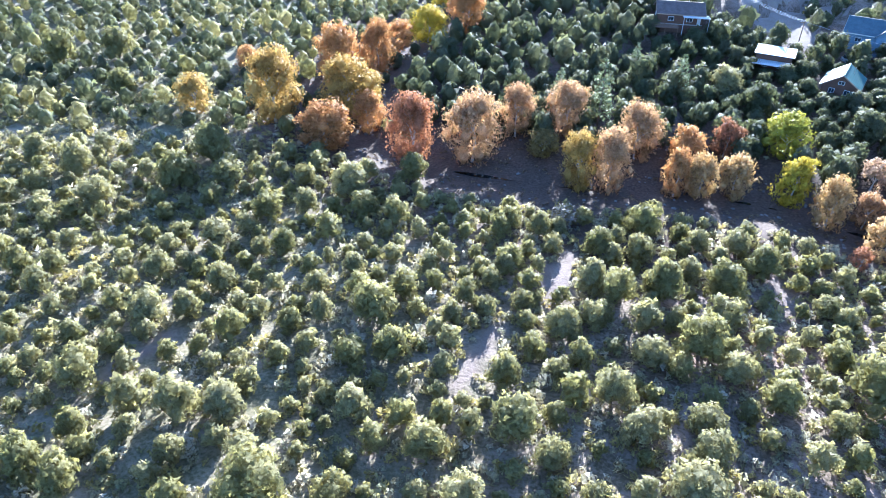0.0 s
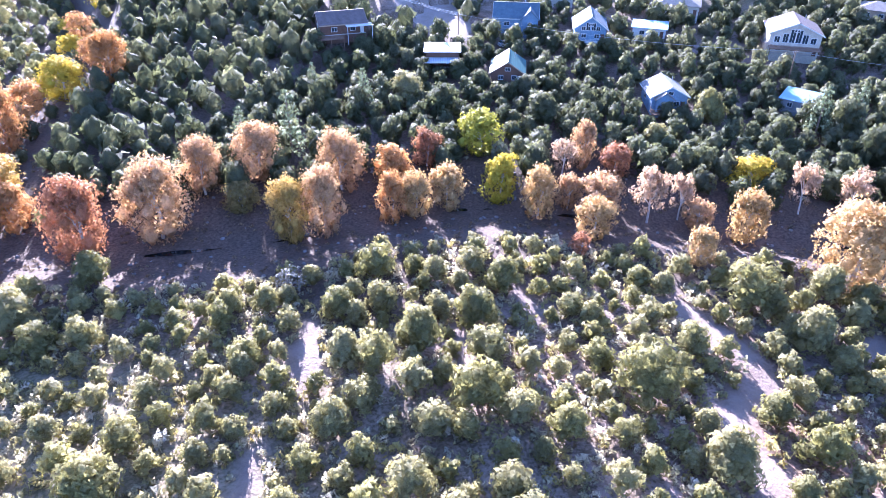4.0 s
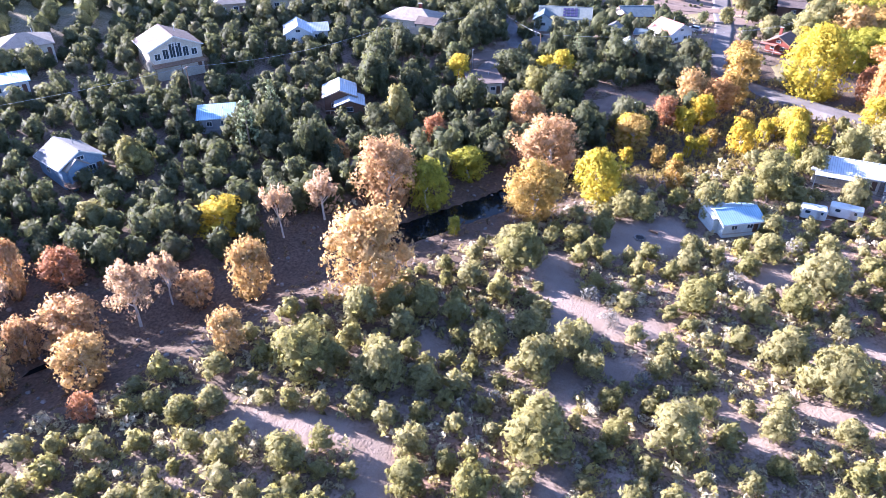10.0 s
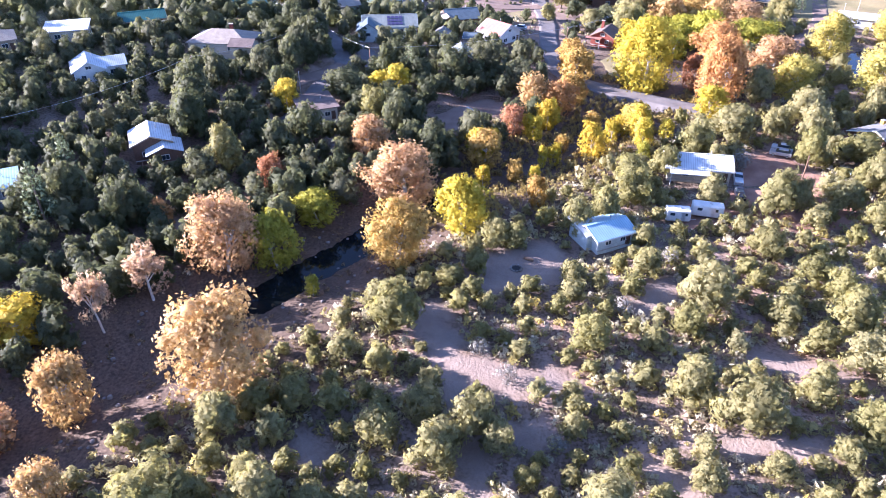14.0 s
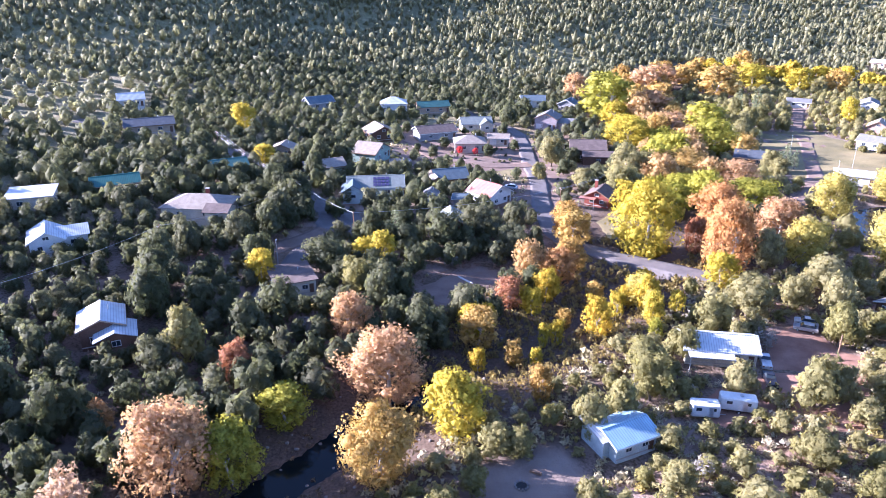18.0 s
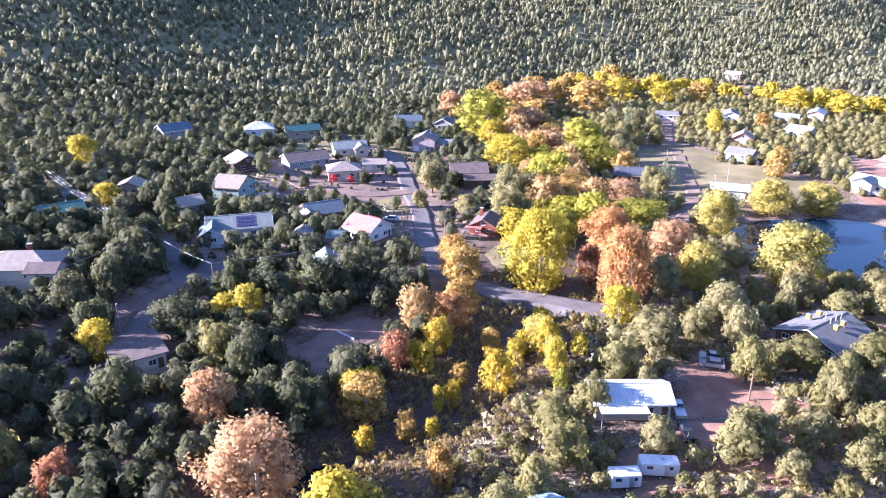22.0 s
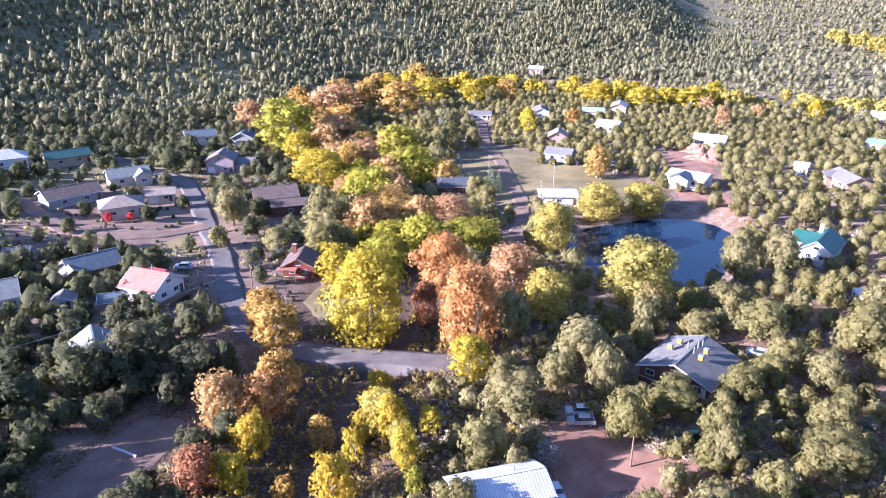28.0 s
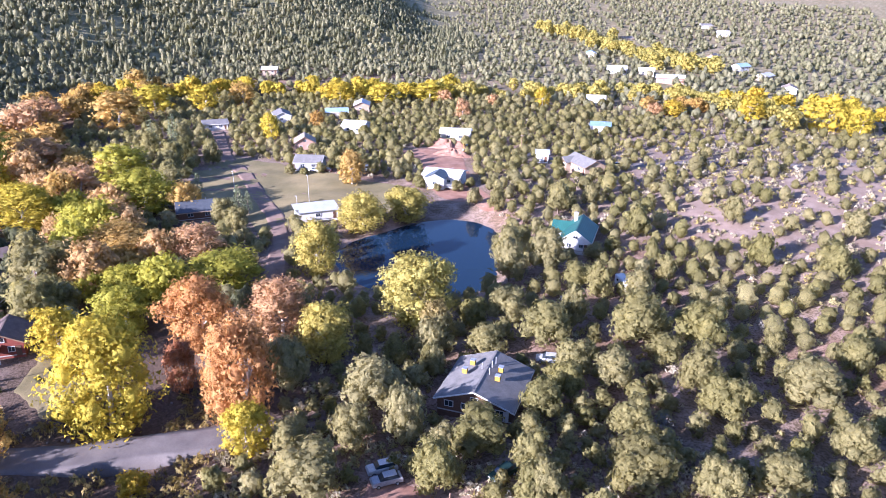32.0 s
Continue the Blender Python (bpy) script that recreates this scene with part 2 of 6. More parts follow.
RUBBER = surface("black_rubber", (0.02, 0.02, 0.02), (0.04, 0.04, 0.04), 5)
GLASS, _a, _b, _c = material("dark_window_glass", 0.06)
_c.inputs["Base Color"].default_value = (0.03, 0.04, 0.05, 1)
_c.inputs["Specular IOR Level"].default_value = 0.6
PANEL, _a, _b, _c = material("solar_cells", 0.2)
_c.inputs["Base Color"].default_value = (0.05, 0.045, 0.10, 1)
WATER, _a, _b, _c = material("still_dark_water", 0.04)
_c.inputs["Base Color"].default_value = (0.008, 0.02, 0.04, 1)
_c.inputs["IOR"].default_value, _c.inputs["Specular IOR Level"].default_value = 1.33, 0.2
bumped(_a, _b, _c, noise_node(_a, _b, 1.3, 3).outputs[0], 0.02, 0.03)


CREEK_WATER, _a, _b, _c = material("shaded_creek_water", 0.05)
_c.inputs["Base Color"].default_value = (0.006, 0.008, 0.009, 1)
_c.inputs["IOR"].default_value, _c.inputs["Specular IOR Level"].default_value = 1.33, 0.22
bumped(_a, _b, _c, noise_node(_a, _b, 1.6, 3).outputs[0], 0.03, 0.03)


def ground_material():
    m, n, l, b = material("desert_soil", 0.95)
    big, mid, fine = noise_node(n, l, 0.03, 5), noise_node(n, l, 0.22, 6), noise_node(n, l, 2.2, 4)
    grit = noise_node(n, l, 9, 3)
    sand = ramp(n, l, mid.outputs[0], [(0.30, (0.175, 0.125, 0.096)), (0.48, (0.23, 0.17, 0.136)), (0.7, (0.285, 0.217, 0.178))])
    litter = ramp(n, l, fine.outputs[0], [(0.35, (0.085, 0.062, 0.038)), (0.65, (0.18, 0.132, 0.085))])
    cover = ramp(n, l, mixed(n, l, 0.55, mid.outputs[0], fine.outputs[0]), [(0.44, (1, 1, 1)), (0.56, (0, 0, 0))])
    soil = mixed(n, l, cover.outputs[0], sand.outputs[0], litter.outputs[0])
    red = ramp(n, l, big.outputs[0], [(0.45, (0, 0, 0)), (0.65, (0.6, 0.6, 0.6))])
    soil = mixed(n, l, red.outputs[0], soil, mixed(n, l, 1.0, soil, (1.0, 0.74, 0.62), "MULTIPLY"))
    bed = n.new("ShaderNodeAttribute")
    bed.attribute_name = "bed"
    # damp earth and litter, coloured darker still to carry the creek bed's shade
    damp_shade = ramp(n, l, fine.outputs[0], [(0.3, (0.048, 0.033, 0.023)), (0.6, (0.10, 0.068, 0.047)), (0.75, (0.15, 0.108, 0.078))])
    soil = mixed(n, l, bed.outputs["Fac"], soil, damp_shade.outputs[0])
    slope = n.new("ShaderNodeAttribute")
    slope.attribute_name = "brush"
    scrub = ramp(n, l, mixed(n, l, 0.5, mid.outputs[0], fine.outputs[0]), [(0.4, (0.115, 0.115, 0.052)), (0.52, (0.20, 0.185, 0.09)), (0.64, (0.30, 0.25, 0.155))])
    soil = mixed(n, l, slope.outputs["Fac"], soil, scrub.outputs[0])
    bare = n.new("ShaderNodeAttribute")
    bare.attribute_name = "bare"
    pale = ramp(n, l, mid.outputs[0], [(0.3, (0.18, 0.132, 0.104)), (0.65, (0.245, 0.188, 0.152))])
    soil = mixed(n, l, bare.outputs["Fac"], soil, pale.outputs[0])
    speck = ramp(n, l, grit.outputs[0], [(0.3, (0.75, 0.75, 0.75)), (0.7, (1.15, 1.15, 1.15))])
    l.new(mixed(n, l, 1.0, soil, speck.outputs[0], "MULTIPLY"), b.inputs["Base Color"])
    bumped(n, l, b, fine.outputs[0], 0.6, 0.25)
    return m


SOIL = ground_material()


# ---------------------------------------------------------------- mesh helpers
def mesh_of(name, verts, faces, mat, attrs=None, smooth_shade=False, normals=None):
    """A mesh from arrays; all faces have the same number of corners."""
    verts, faces = np.asarray(verts, np.float32), np.asarray(faces, np.int32)
    me = bpy.data.meshes.new(name)
    k = faces.shape[1]
    me.vertices.add(len(verts))
    me.vertices.foreach_set("co", verts.ravel())
    me.loops.add(faces.size)
    me.loops.foreach_set("vertex_index", faces.ravel())
    me.polygons.add(len(faces))
    me.polygons.foreach_set("loop_start", np.arange(0, faces.size, k, dtype=np.int32))
    me.polygons.foreach_set("use_smooth", np.full(len(faces), smooth_shade))
    for key, values in (attrs or {}).items():
        me.attributes.new(key, "FLOAT", "POINT").data.foreach_set("value", np.asarray(values, np.float32))
    me.materials.append(mat)
    me.update(calc_edges=True)
    if normals is not None:
        me.normals_split_custom_set_from_vertices(normals)
    return me


def part(name, bm, mat, parent=None, label="", at=None):
    me = bpy.data.meshes.new(name)
    bm.to_mesh(me)
    bm.free()
    me.materials.append(mat)
    ob = new(name, me)
    if parent is not None:
        ob.parent = parent
    if at is not None:
        ob.matrix_basis = at
    return tagged(ob, label)


def box(sx, sy, sz, at=(0, 0, 0), turn=None, bevel=0.0, bm=None):
    """A box that stands on its base centre."""
    bm = bm or bmesh.new()
    made = bmesh.ops.create_cube(bm, size=1)["verts"]
    for v in made:
        v.co = Vector((v.co.x * sx, v.co.y * sy, (v.co.z + 0.5) * sz))
    if bevel:
        edges = list({e for v in made for e in v.link_edges})
        made = bmesh.ops.bevel(bm, geom=edges, offset=bevel, segments=1, affect="EDGES")["verts"]
    for v in made:
        if turn is not None:
            v.co = turn @ v.co
        v.co += Vector(at)
    return bm


def tube(a, b, r0, r1, sides=6, bm=None):
    bm = bm or bmesh.new()
    a, b = Vector(a), Vector(b)
    q = (b - a).to_track_quat("Z", "Y")
    rings = [[bm.verts.new(p + q @ Vector((r * math.cos(t), r * math.sin(t), 0))) for t in [2 * math.pi * i / sides for i in range(sides)]] for p, r in ((a, r0), (b, r1))]
    for i in range(sides):
        j = (i + 1) % sides
        bm.faces.new((rings[0][i], rings[0][j], rings[1][j], rings[1][i]))
    bm.faces.new(rings[0][::-1])
    bm.faces.new(rings[1])
    return bm


def empty(name, m, label, category, group="", kind=""):
    ob = new(name)
    ob.empty_display_size = 0.3
    ob.matrix_basis = m
    return tagged(ob, label, category, group, kind)


# ---------------------------------------------------------------- the ground sheet
def spread(lo, hi, step, reach, growth=1.18):
    core = list(np.arange(lo, hi + 0.01, step))
    d, x = step, hi
    while x < reach:
        d *= growth
        x += d
        core.append(x)
    d, x = step, lo
    while x > -reach:
        d *= growth
        x -= d
        core.insert(0, x)
    return np.array(core)


# bare sandy tracks and clearings: line and half width
PATHS = [([(76.4, 78.3), (77, 69), (76.4, 60), (66, 57.5), (61.5, 47)], 2.5), ([(55.8, 95), (55.7, 86)], 1.7), ([(43.5, 89), (39.7, 79.5)], 1.3), ([(22.8, 99), (20.5, 87.5), (16, 90)], 1.5),
    ([(123, 42), (112, 39.3), (106.3, 30.8), (107.5, 25.5)], 3.2), ([(133, 30), (137, 22)], 6.0), ([(129, 3.5), (122.5, 7.5)], 3.0), ([(110.7, -5.5), (104.4, -16)], 2.4), ([(94, 7), (92, -10.5)], 2.2),
    ([(95.7, 38), (98, 29.6)], 2.4), ([(97.3, 58.4), (95, 57)], 2.2), ([(91, 16), (86.4, 13)], 2.0), ([(19.4, 88), (19.7, 94)], 2.0), ([(9.2, 78), (4, 68)], 1.5), ([(-41, 68.6), (-34.7, 75.4)], 1.5),
    ([(-40, 104), (-38, 105)], 1.8), ([(117, 40.5), (96, 38), (71, 38.6)], 2.2), ([(144, 98), (150, 90), (172.5, 59.5), (179, 55)], 1.6)]


def bare_at(x, y):
    out = np.zeros(np.shape(x))
    for p, w in PATHS:
        for a, c in zip(p[:-1], p[1:]):
            dx, dy = c[0] - a[0], c[1] - a[1]
            t = np.clip(((x - a[0]) * dx + (y - a[1]) * dy) / (dx * dx + dy * dy), 0, 1)
            r = np.hypot(x - a[0] - t * dx, y - a[1] - t * dy) + 1.1 * np.sin(x * 0.8 + 0.4 * y) * np.sin(y * 0.9 - 0.3 * x)
            out = np.maximum(out, smooth(w + 1.0, w - 1.6, r))
    return out


def build_ground():
    xs, ys = spread(-60, 340, 2.2, 4200), spread(-170, 200, 2.2, 4200)
    gx, gy = np.meshgrid(xs, ys)
    gz = ground(gx, gy)
    d, _ = creek_at(gx, gy)
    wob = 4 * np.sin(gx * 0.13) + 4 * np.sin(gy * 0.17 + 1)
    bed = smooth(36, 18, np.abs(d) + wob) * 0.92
    # the left bank's wood floor takes the same shade-darkened soil
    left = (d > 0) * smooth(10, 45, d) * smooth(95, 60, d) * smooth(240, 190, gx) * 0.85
    foot = np.interp(gy, [-2500, -1000, -700, -540, -420, -340, -260, -150, -50, 30, 140, 400, 1500], [2400, 1050, 760, 580, 505, 505, 530, 522, 486, 464, 446, 400, 380])
    brush = np.clip(smooth(-25, 40, gx - foot) * 0.95 + smooth(-300, -420, gy) * 0.6 + 0.8 * (d > 0) * smooth(20, 60, d) * smooth(300, 400, gx + 0.9 * gy) + smooth(60, -30, gx) * 0.6 * (d < 0) * smooth(18, 40, np.abs(d)), 0, 1)
    nx, ny = len(xs), len(ys)
    idx = np.arange(nx * ny).reshape(ny, nx)
    faces = np.stack([idx[:-1, :-1], idx[:-1, 1:], idx[1:, 1:], idx[1:, :-1]], -1).reshape(-1, 4)
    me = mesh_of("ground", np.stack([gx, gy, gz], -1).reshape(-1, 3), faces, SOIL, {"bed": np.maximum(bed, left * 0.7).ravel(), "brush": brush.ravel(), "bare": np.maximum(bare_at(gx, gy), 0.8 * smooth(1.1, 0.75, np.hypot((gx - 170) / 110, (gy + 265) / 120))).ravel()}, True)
    tagged(new("ground", me), "pinkish sandy desert soil with litter and creek gravel", "ground", kind="structure")


build_ground()


def resample(points, step):
    p = np.array(points, float)
    seg = np.hypot(*np.diff(p, axis=0).T)
    s = np.r_[0, np.cumsum(seg)]
    t = np.linspace(0, s[-1], max(2, int(s[-1] / step) + 1))
    # rounds the corners a little
    line = np.stack([np.interp(t, s, p[:, 0]), np.interp(t, s, p[:, 1])], 1)
    for _ in range(6):
        line[1:-1] = (line[:-2] + 2 * line[1:-1] + line[2:]) / 4
    return line


def ribbon(name, points, width, mat, lift, label, category="road", level=None, wobble=0.25):
    """A strip of road that follows the ground."""
    line = resample(points, 1.5)
    d = np.gradient(line, axis=0)
    d /= np.hypot(*d.T)[:, None] + 1e-9
    side = np.stack([-d[:, 1], d[:, 0]], 1)
    n, cols = len(line), 9
    us = np.concatenate([[-0.5], np.linspace(-0.485, 0.485, cols - 2), [0.5]])
    edge = 1 + wobble * np.sin(np.arange(n) * 0.9) * 0.15 + wobble * 0.12 * np.sin(np.arange(n) * 2.3)
    xy = line[:, None] + side[:, None] * (us[None, :, None] * width * edge[:, None, None])
    z = ground(xy[..., 0], xy[..., 1])
    mid = z[:, cols // 2][:, None]
    z = np.maximum(z, mid * 0.5 + z * 0.5) + lift
    if level is not None:
        d_, _b = creek_at(line[:, 0], line[:, 1])
        z = np.maximum(z, level * smooth(34, 16, np.abs(d_))[:, None] + z * (1 - smooth(34, 16, np.abs(d_))[:, None]))
    z[:, 0] -= lift + 0.12 if level is None else 2.2
    z[:, -1] -= lift + 0.12 if level is None else 2.2
    idx = np.arange(n * cols).reshape(n, cols)
    faces = np.stack([idx[:-1, :-1], idx[1:, :-1], idx[1:, 1:], idx[:-1, 1:]], -1).reshape(-1, 4)[:, ::-1]
    me = mesh_of(name, np.concatenate([xy, z[..., None]], -1).reshape(-1, 3), faces, mat, None, True)
    return tagged(new(name, me), label, category, kind="structure")


def patch(name, outline, mat, lift, label, category="ground", step=1.6):
    """A level piece of other ground with an uneven edge, laid over the soil."""
    o = np.array(outline, float)
    k = np.arange(len(o))
    t = np.linspace(0, len(o), 90, endpoint=False)
    ring = np.stack([np.interp(t, np.r_[k, len(o)], np.r_[o[:, i], o[0, i]]) for i in (0, 1)], 1)
    for _ in range(9):
        ring = (np.roll(ring, 1, 0) + 2 * ring + np.roll(ring, -1, 0)) / 4
    c = ring.mean(0)
    k = np.arange(len(ring)) * 2 * np.pi / len(ring)
    ring = c + (ring - c) * (1 + 0.035 * np.sin(5 * k + 1) + 0.03 * np.sin(11 * k) + 0.02 * np.sin(19 * k + 2))[:, None]
    rings = np.linspace(0.02, 1, 14)
    xy = c + (ring - c)[None] * rings[:, None, None]
    z = ground(xy[..., 0], xy[..., 1]) + lift
    z[-1] -= lift + 0.1
    n = len(ring)
    idx = np.arange(n * len(rings)).reshape(len(rings), n)
    nxt = np.roll(idx, -1, 1)
    faces = np.stack([idx[:-1], idx[1:], nxt[1:], nxt[:-1]], -1).reshape(-1, 4)
    me = mesh_of(name, np.concatenate([xy, z[..., None]], -1).reshape(-1, 3), faces, mat, None, True)
    return tagged(new(name, me), label, category, kind="structure")


ROADS = {
    "lane": ([(194, 73), (210, 69.5), (223, 66.5), (236, 62), (248, 62), (267, 71), (288, 87), (310, 105), (318, 124), (322, 160)], 6.5),
    "upper": ([(236, 62), (222, 74), (210, 91), (202, 104), (180, 128), (165, 150), (140, 200)], 5.5),
    "main": ([(204, -37), (207, -29), (213.5, -21), (219.5, -12.5), (226, -5.5), (236, 0), (252, 0), (269, -2.5), (289, -5.5), (312, -7), (333, -9), (357, -10), (372, -6), (398, 6), (420, 14)], 6.5),
    "branch": ([(312, -7), (308, 6), (311, 19), (322, 30), (345, 38), (372, 38)], 6),
    "meadow": ([(228, -60), (250, -74), (268, -91), (290, -106), (311, -116), (340, -130), (365, -140), (414, -168)], 5.5),
    "far": ([(284, -224), (255, -214), (235, -217), (200, -235), (150, -262)], 5),
}
ribbon("road_lane", *ROADS["lane"], ASPHALT, 0.08, "grey asphalt lane past the houses", "road")
ribbon("road_upper", *ROADS["upper"], GRAVEL, 0.10, "pinkish gravel road along the slope", "road")
ribbon("road_main", *ROADS["main"], ASPHALT, 0.12, "worn grey asphalt village road", "road", -3.5)
ribbon("road_branch", *ROADS["branch"], GRAVEL, 0.14, "pale gravel street between houses", "road")
ribbon("road_meadow", *ROADS["meadow"], GRAVEL, 0.07, "grey gravel drive along the meadow", "road")
ribbon("road_far", *ROADS["far"], ASPHALT, 0.1, "asphalt road on the far slope", "road")
patch("court", [(258, 66), (259, 57), (243, 52), (232, 57), (237, 66)], ASPHALT, 0.14, "dark asphalt turning court before a pale house", "road")
patch("driveway", [(163, -24), (167, -24), (177, -32), (183, -40), (176, -42), (168, -42), (158, -50), (155, -46), (162, -34)], REDDIRT, 0.07, "red dirt yard and driveway", "driveway")
patch("yard", [(147, -5), (158, -9), (163, -24), (161, -40), (152, -50), (144, -40), (143, -20)], REDDIRT, 0.045, "reddish beaten dirt round the tin-roofed house", "yard")
patch("arena", [(201, 41), (216, 23), (209, 16), (189, 34)], GRAVEL, 0.1, "pale sandy riding arena", "arena")
patch("meadow", [(334, -98), (378, -145), (344, -146), (326, -146), (284, -156), (263, -150), (259, -136), (272, -122), (276, -104), (276, -92), (300, -98)], MEADOW, 0.06, "mown dry meadow with long tree shadows", "meadow")
patch("lawn", [(232, -14), (246, -14), (258, -24), (250, -34), (238, -26)], MEADOW, 0.06, "dry lawn beside the village road", "lawn")
patch("building_site", [(322, -194), (300, -183), (267, -152), (240, -149), (239, -156), (262, -170), (290, -200), (310, -212)], REDDIRT, 0.08, "bare red dirt of a building site", "ground")
patch("village_yard", [(246, -12), (244, 6), (262, 10), (282, 9), (292, 30), (306, 42), (330, 48), (372, 46), (380, 10), (362, -15), (330, -17), (300, -21), (276, -16)], GRAVEL, 0.03, "mauve-pink gravel yards between village houses", "yard")
patch("dry_lot", [(300.5, 15.7), (305.7, -1), (280.4, -0.6), (289.3, 8.7)], MEADOW, 0.07, "empty lot of dry yellow grass", "lot")
patch("lower_court", [(219.3, 61.4), (220.9, 69.6), (229.4, 66.6), (237.4, 61.2), (242.3, 53.4), (226.3, 54.0)], ASPHALT, 0.11, "grey asphalt fork of the lane", "road")
patch("side_yard", [(200.7, 89), (208, 89), (213, 85), (214.6, 79), (202.8, 75), (191.1, 76), (185, 80.6), (184.3, 86)], GRAVEL, 0.06, "pinkish gravel yard beside the lane", "yard")
patch("plaza", [(300, -2), (302, 14), (316, 24), (324, 14), (322, 0), (314, -4)], GRAVEL, 0.05, "pale gravel yards between village houses", "ground")
patch("sandy_lot", [(90, 212), (100, 236), (124, 238), (128, 216), (110, 202), (103, 188), (98, 188)], SAND, 0.07, "sunlit sandy lot behind the houses", "ground")

# ---------------------------------------------------------------- water
def build_water():
    t = np.linspace(0, 2 * np.pi, 72, endpoint=False)
    cx, cy, a, b, turn = POND
    r = (1 + 0.10 * np.sin(3 * t + 1)) * 1.09
    u, v = a * r * np.cos(t), b * r * np.sin(t)
    ring = np.stack([cx + u * math.cos(turn) - v * math.sin(turn), cy + u * math.sin(turn) + v * math.cos(turn)], 1)
    verts = np.r_[[(cx, cy, -5.72)], np.c_[ring, np.full(72, -5.72)]]
    faces = np.array([(0, 1 + i, 1 + (i + 1) % 72) for i in range(72)])
    tagged(new("pond", mesh_of("pond", verts, faces, WATER)), "still dark blue pond ringed by trees", "pond", kind="structure")
    line = resample(CREEK[6:16, :2], 1.5)
    d = np.gradient(line, axis=0)
    d /= np.hypot(*d.T)[:, None]
    side = np.stack([-d[:, 1], d[:, 0]], 1)
    s = np.arange(len(line)) * 1.5
    pool = smooth(121, 131, line[:, 0]) * smooth(168, 158, line[:, 0]) * 6
    width = np.clip(-0.5 + 1.1 * np.sin(s * 0.11) + 0.8 * np.sin(s * 0.23 + 1), 0.0, 1.4) + pool
    _, bed = creek_at(line[:, 0], line[:, 1])
    zs = bed + 0.20
    bend = np.where(pool > 3, 0.72 + 0.16 * np.sin(s * 0.45) + 0.10 * np.sin(s * 1.25 + 1), 1.0)
    bend2 = np.where(pool > 3, 0.70 + 0.15 * np.sin(s * 0.38 + 2) + 0.11 * np.sin(s * 1.05), 1.0)
    left, right = line + side * (width * bend)[:, None], line - side * (width * bend2)[:, None]
    verts = np.stack([np.c_[left, zs], np.c_[right, zs]], 1).reshape(-1, 3)
    idx = np.arange(len(line) * 2).reshape(-1, 2)
    faces = np.stack([idx[:-1, 0], idx[:-1, 1], idx[1:, 1], idx[1:, 0]], 1)
    tagged(new("creek", mesh_of("creek", verts, faces, CREEK_WATER)), "shallow dark creek with a long still pool", "creek", kind="structure")


build_water()

# ---------------------------------------------------------------- houses
def paint(name, c, metal=0.0, rough=0.8):
    return surface(name, tuple(v * 0.62 for v in c), tuple(min(0.9, v * 0.85) for v in c), 0.6, rough, metal, 0.2)


def sheet_roof(name, c, rough=0.55):
    """Ribbed sheet metal."""
    m, n, l, b = material(name, rough, 0.1)
    tc, w = n.new("ShaderNodeTexCoord"), n.new("ShaderNodeTexWave")
    w.inputs["Scale"].default_value = 0.7
    l.new(tc.outputs["Object"], w.inputs["Vector"])
    stain = noise_node(n, l, 0.5, 5)
    k = ramp(n, l, stain.outputs[0], [(0.3, tuple(v * 0.60 for v in c)), (0.65, tuple(v * 0.78 for v in c))])
    seam = ramp(n, l, w.outputs[0], [(0.05, (0.7, 0.7, 0.7)), (0.2, (1, 1, 1))])
    l.new(mixed(n, l, 1.0, k.outputs[0], seam.outputs[0], "MULTIPLY"), b.inputs["Base Color"])
    bumped(n, l, b, w.outputs[0], 0.3, 0.04)
    return m


W = {
    "brown": paint("brown_boards", (0.16, 0.09, 0.06)), "cream": paint("cream_stucco", (0.62, 0.55, 0.44)), "white": WHITE,
    "grey": paint("grey_siding", (0.33, 0.33, 0.34)), "mint": paint("mint_siding", (0.62, 0.68, 0.66)), "tan": paint("tan_stucco", (0.46, 0.35, 0.25)),
    "mauve": paint("mauve_siding", (0.42, 0.35, 0.36)), "green": paint("green_siding", (0.30, 0.40, 0.36)), "blue": paint("blue_siding", (0.24, 0.33, 0.43)),
    "ochre": paint("ochre_boards", (0.45, 0.27, 0.12)), "red": paint("barn_red_boards", (0.26, 0.07, 0.05)), "pink": paint("salmon_stucco", (0.50, 0.32, 0.25)),
}
R = {
    "white": sheet_roof("white_sheet_roof", (0.62, 0.64, 0.66)), "teal": sheet_roof("teal_sheet_roof", (0.035, 0.14, 0.125)), "sky": sheet_roof("pale_blue_sheet_roof", (0.36, 0.52, 0.62)),
    "green": sheet_roof("green_sheet_roof", (0.06, 0.15, 0.14)), "red": sheet_roof("salmon_red_sheet_roof", (0.55, 0.24, 0.18)), "darkred": sheet_roof("dark_red_sheet_roof", (0.30, 0.06, 0.07)),
    "slate": surface("slate_shingles", (0.051, 0.060, 0.075), (0.078, 0.090, 0.108), 0.8, fine=6), "grey": surface("grey_shingles", (0.126, 0.124, 0.121), (0.184, 0.178, 0.173), 0.8, fine=6),
    "brown": surface("brown_shingles", (0.096, 0.072, 0.064), (0.152, 0.116, 0.104), 0.8, fine=6), "tan": surface("tan_shingles", (0.204, 0.170, 0.139), (0.286, 0.245, 0.204), 0.8, fine=6),
    "sage": surface("sage_shingles", (0.134, 0.154, 0.144), (0.189, 0.208, 0.198), 0.8, fine=6), "blue": surface("blue_grey_shingles", (0.070, 0.097, 0.119), (0.106, 0.137, 0.158), 0.8, fine=6),
}


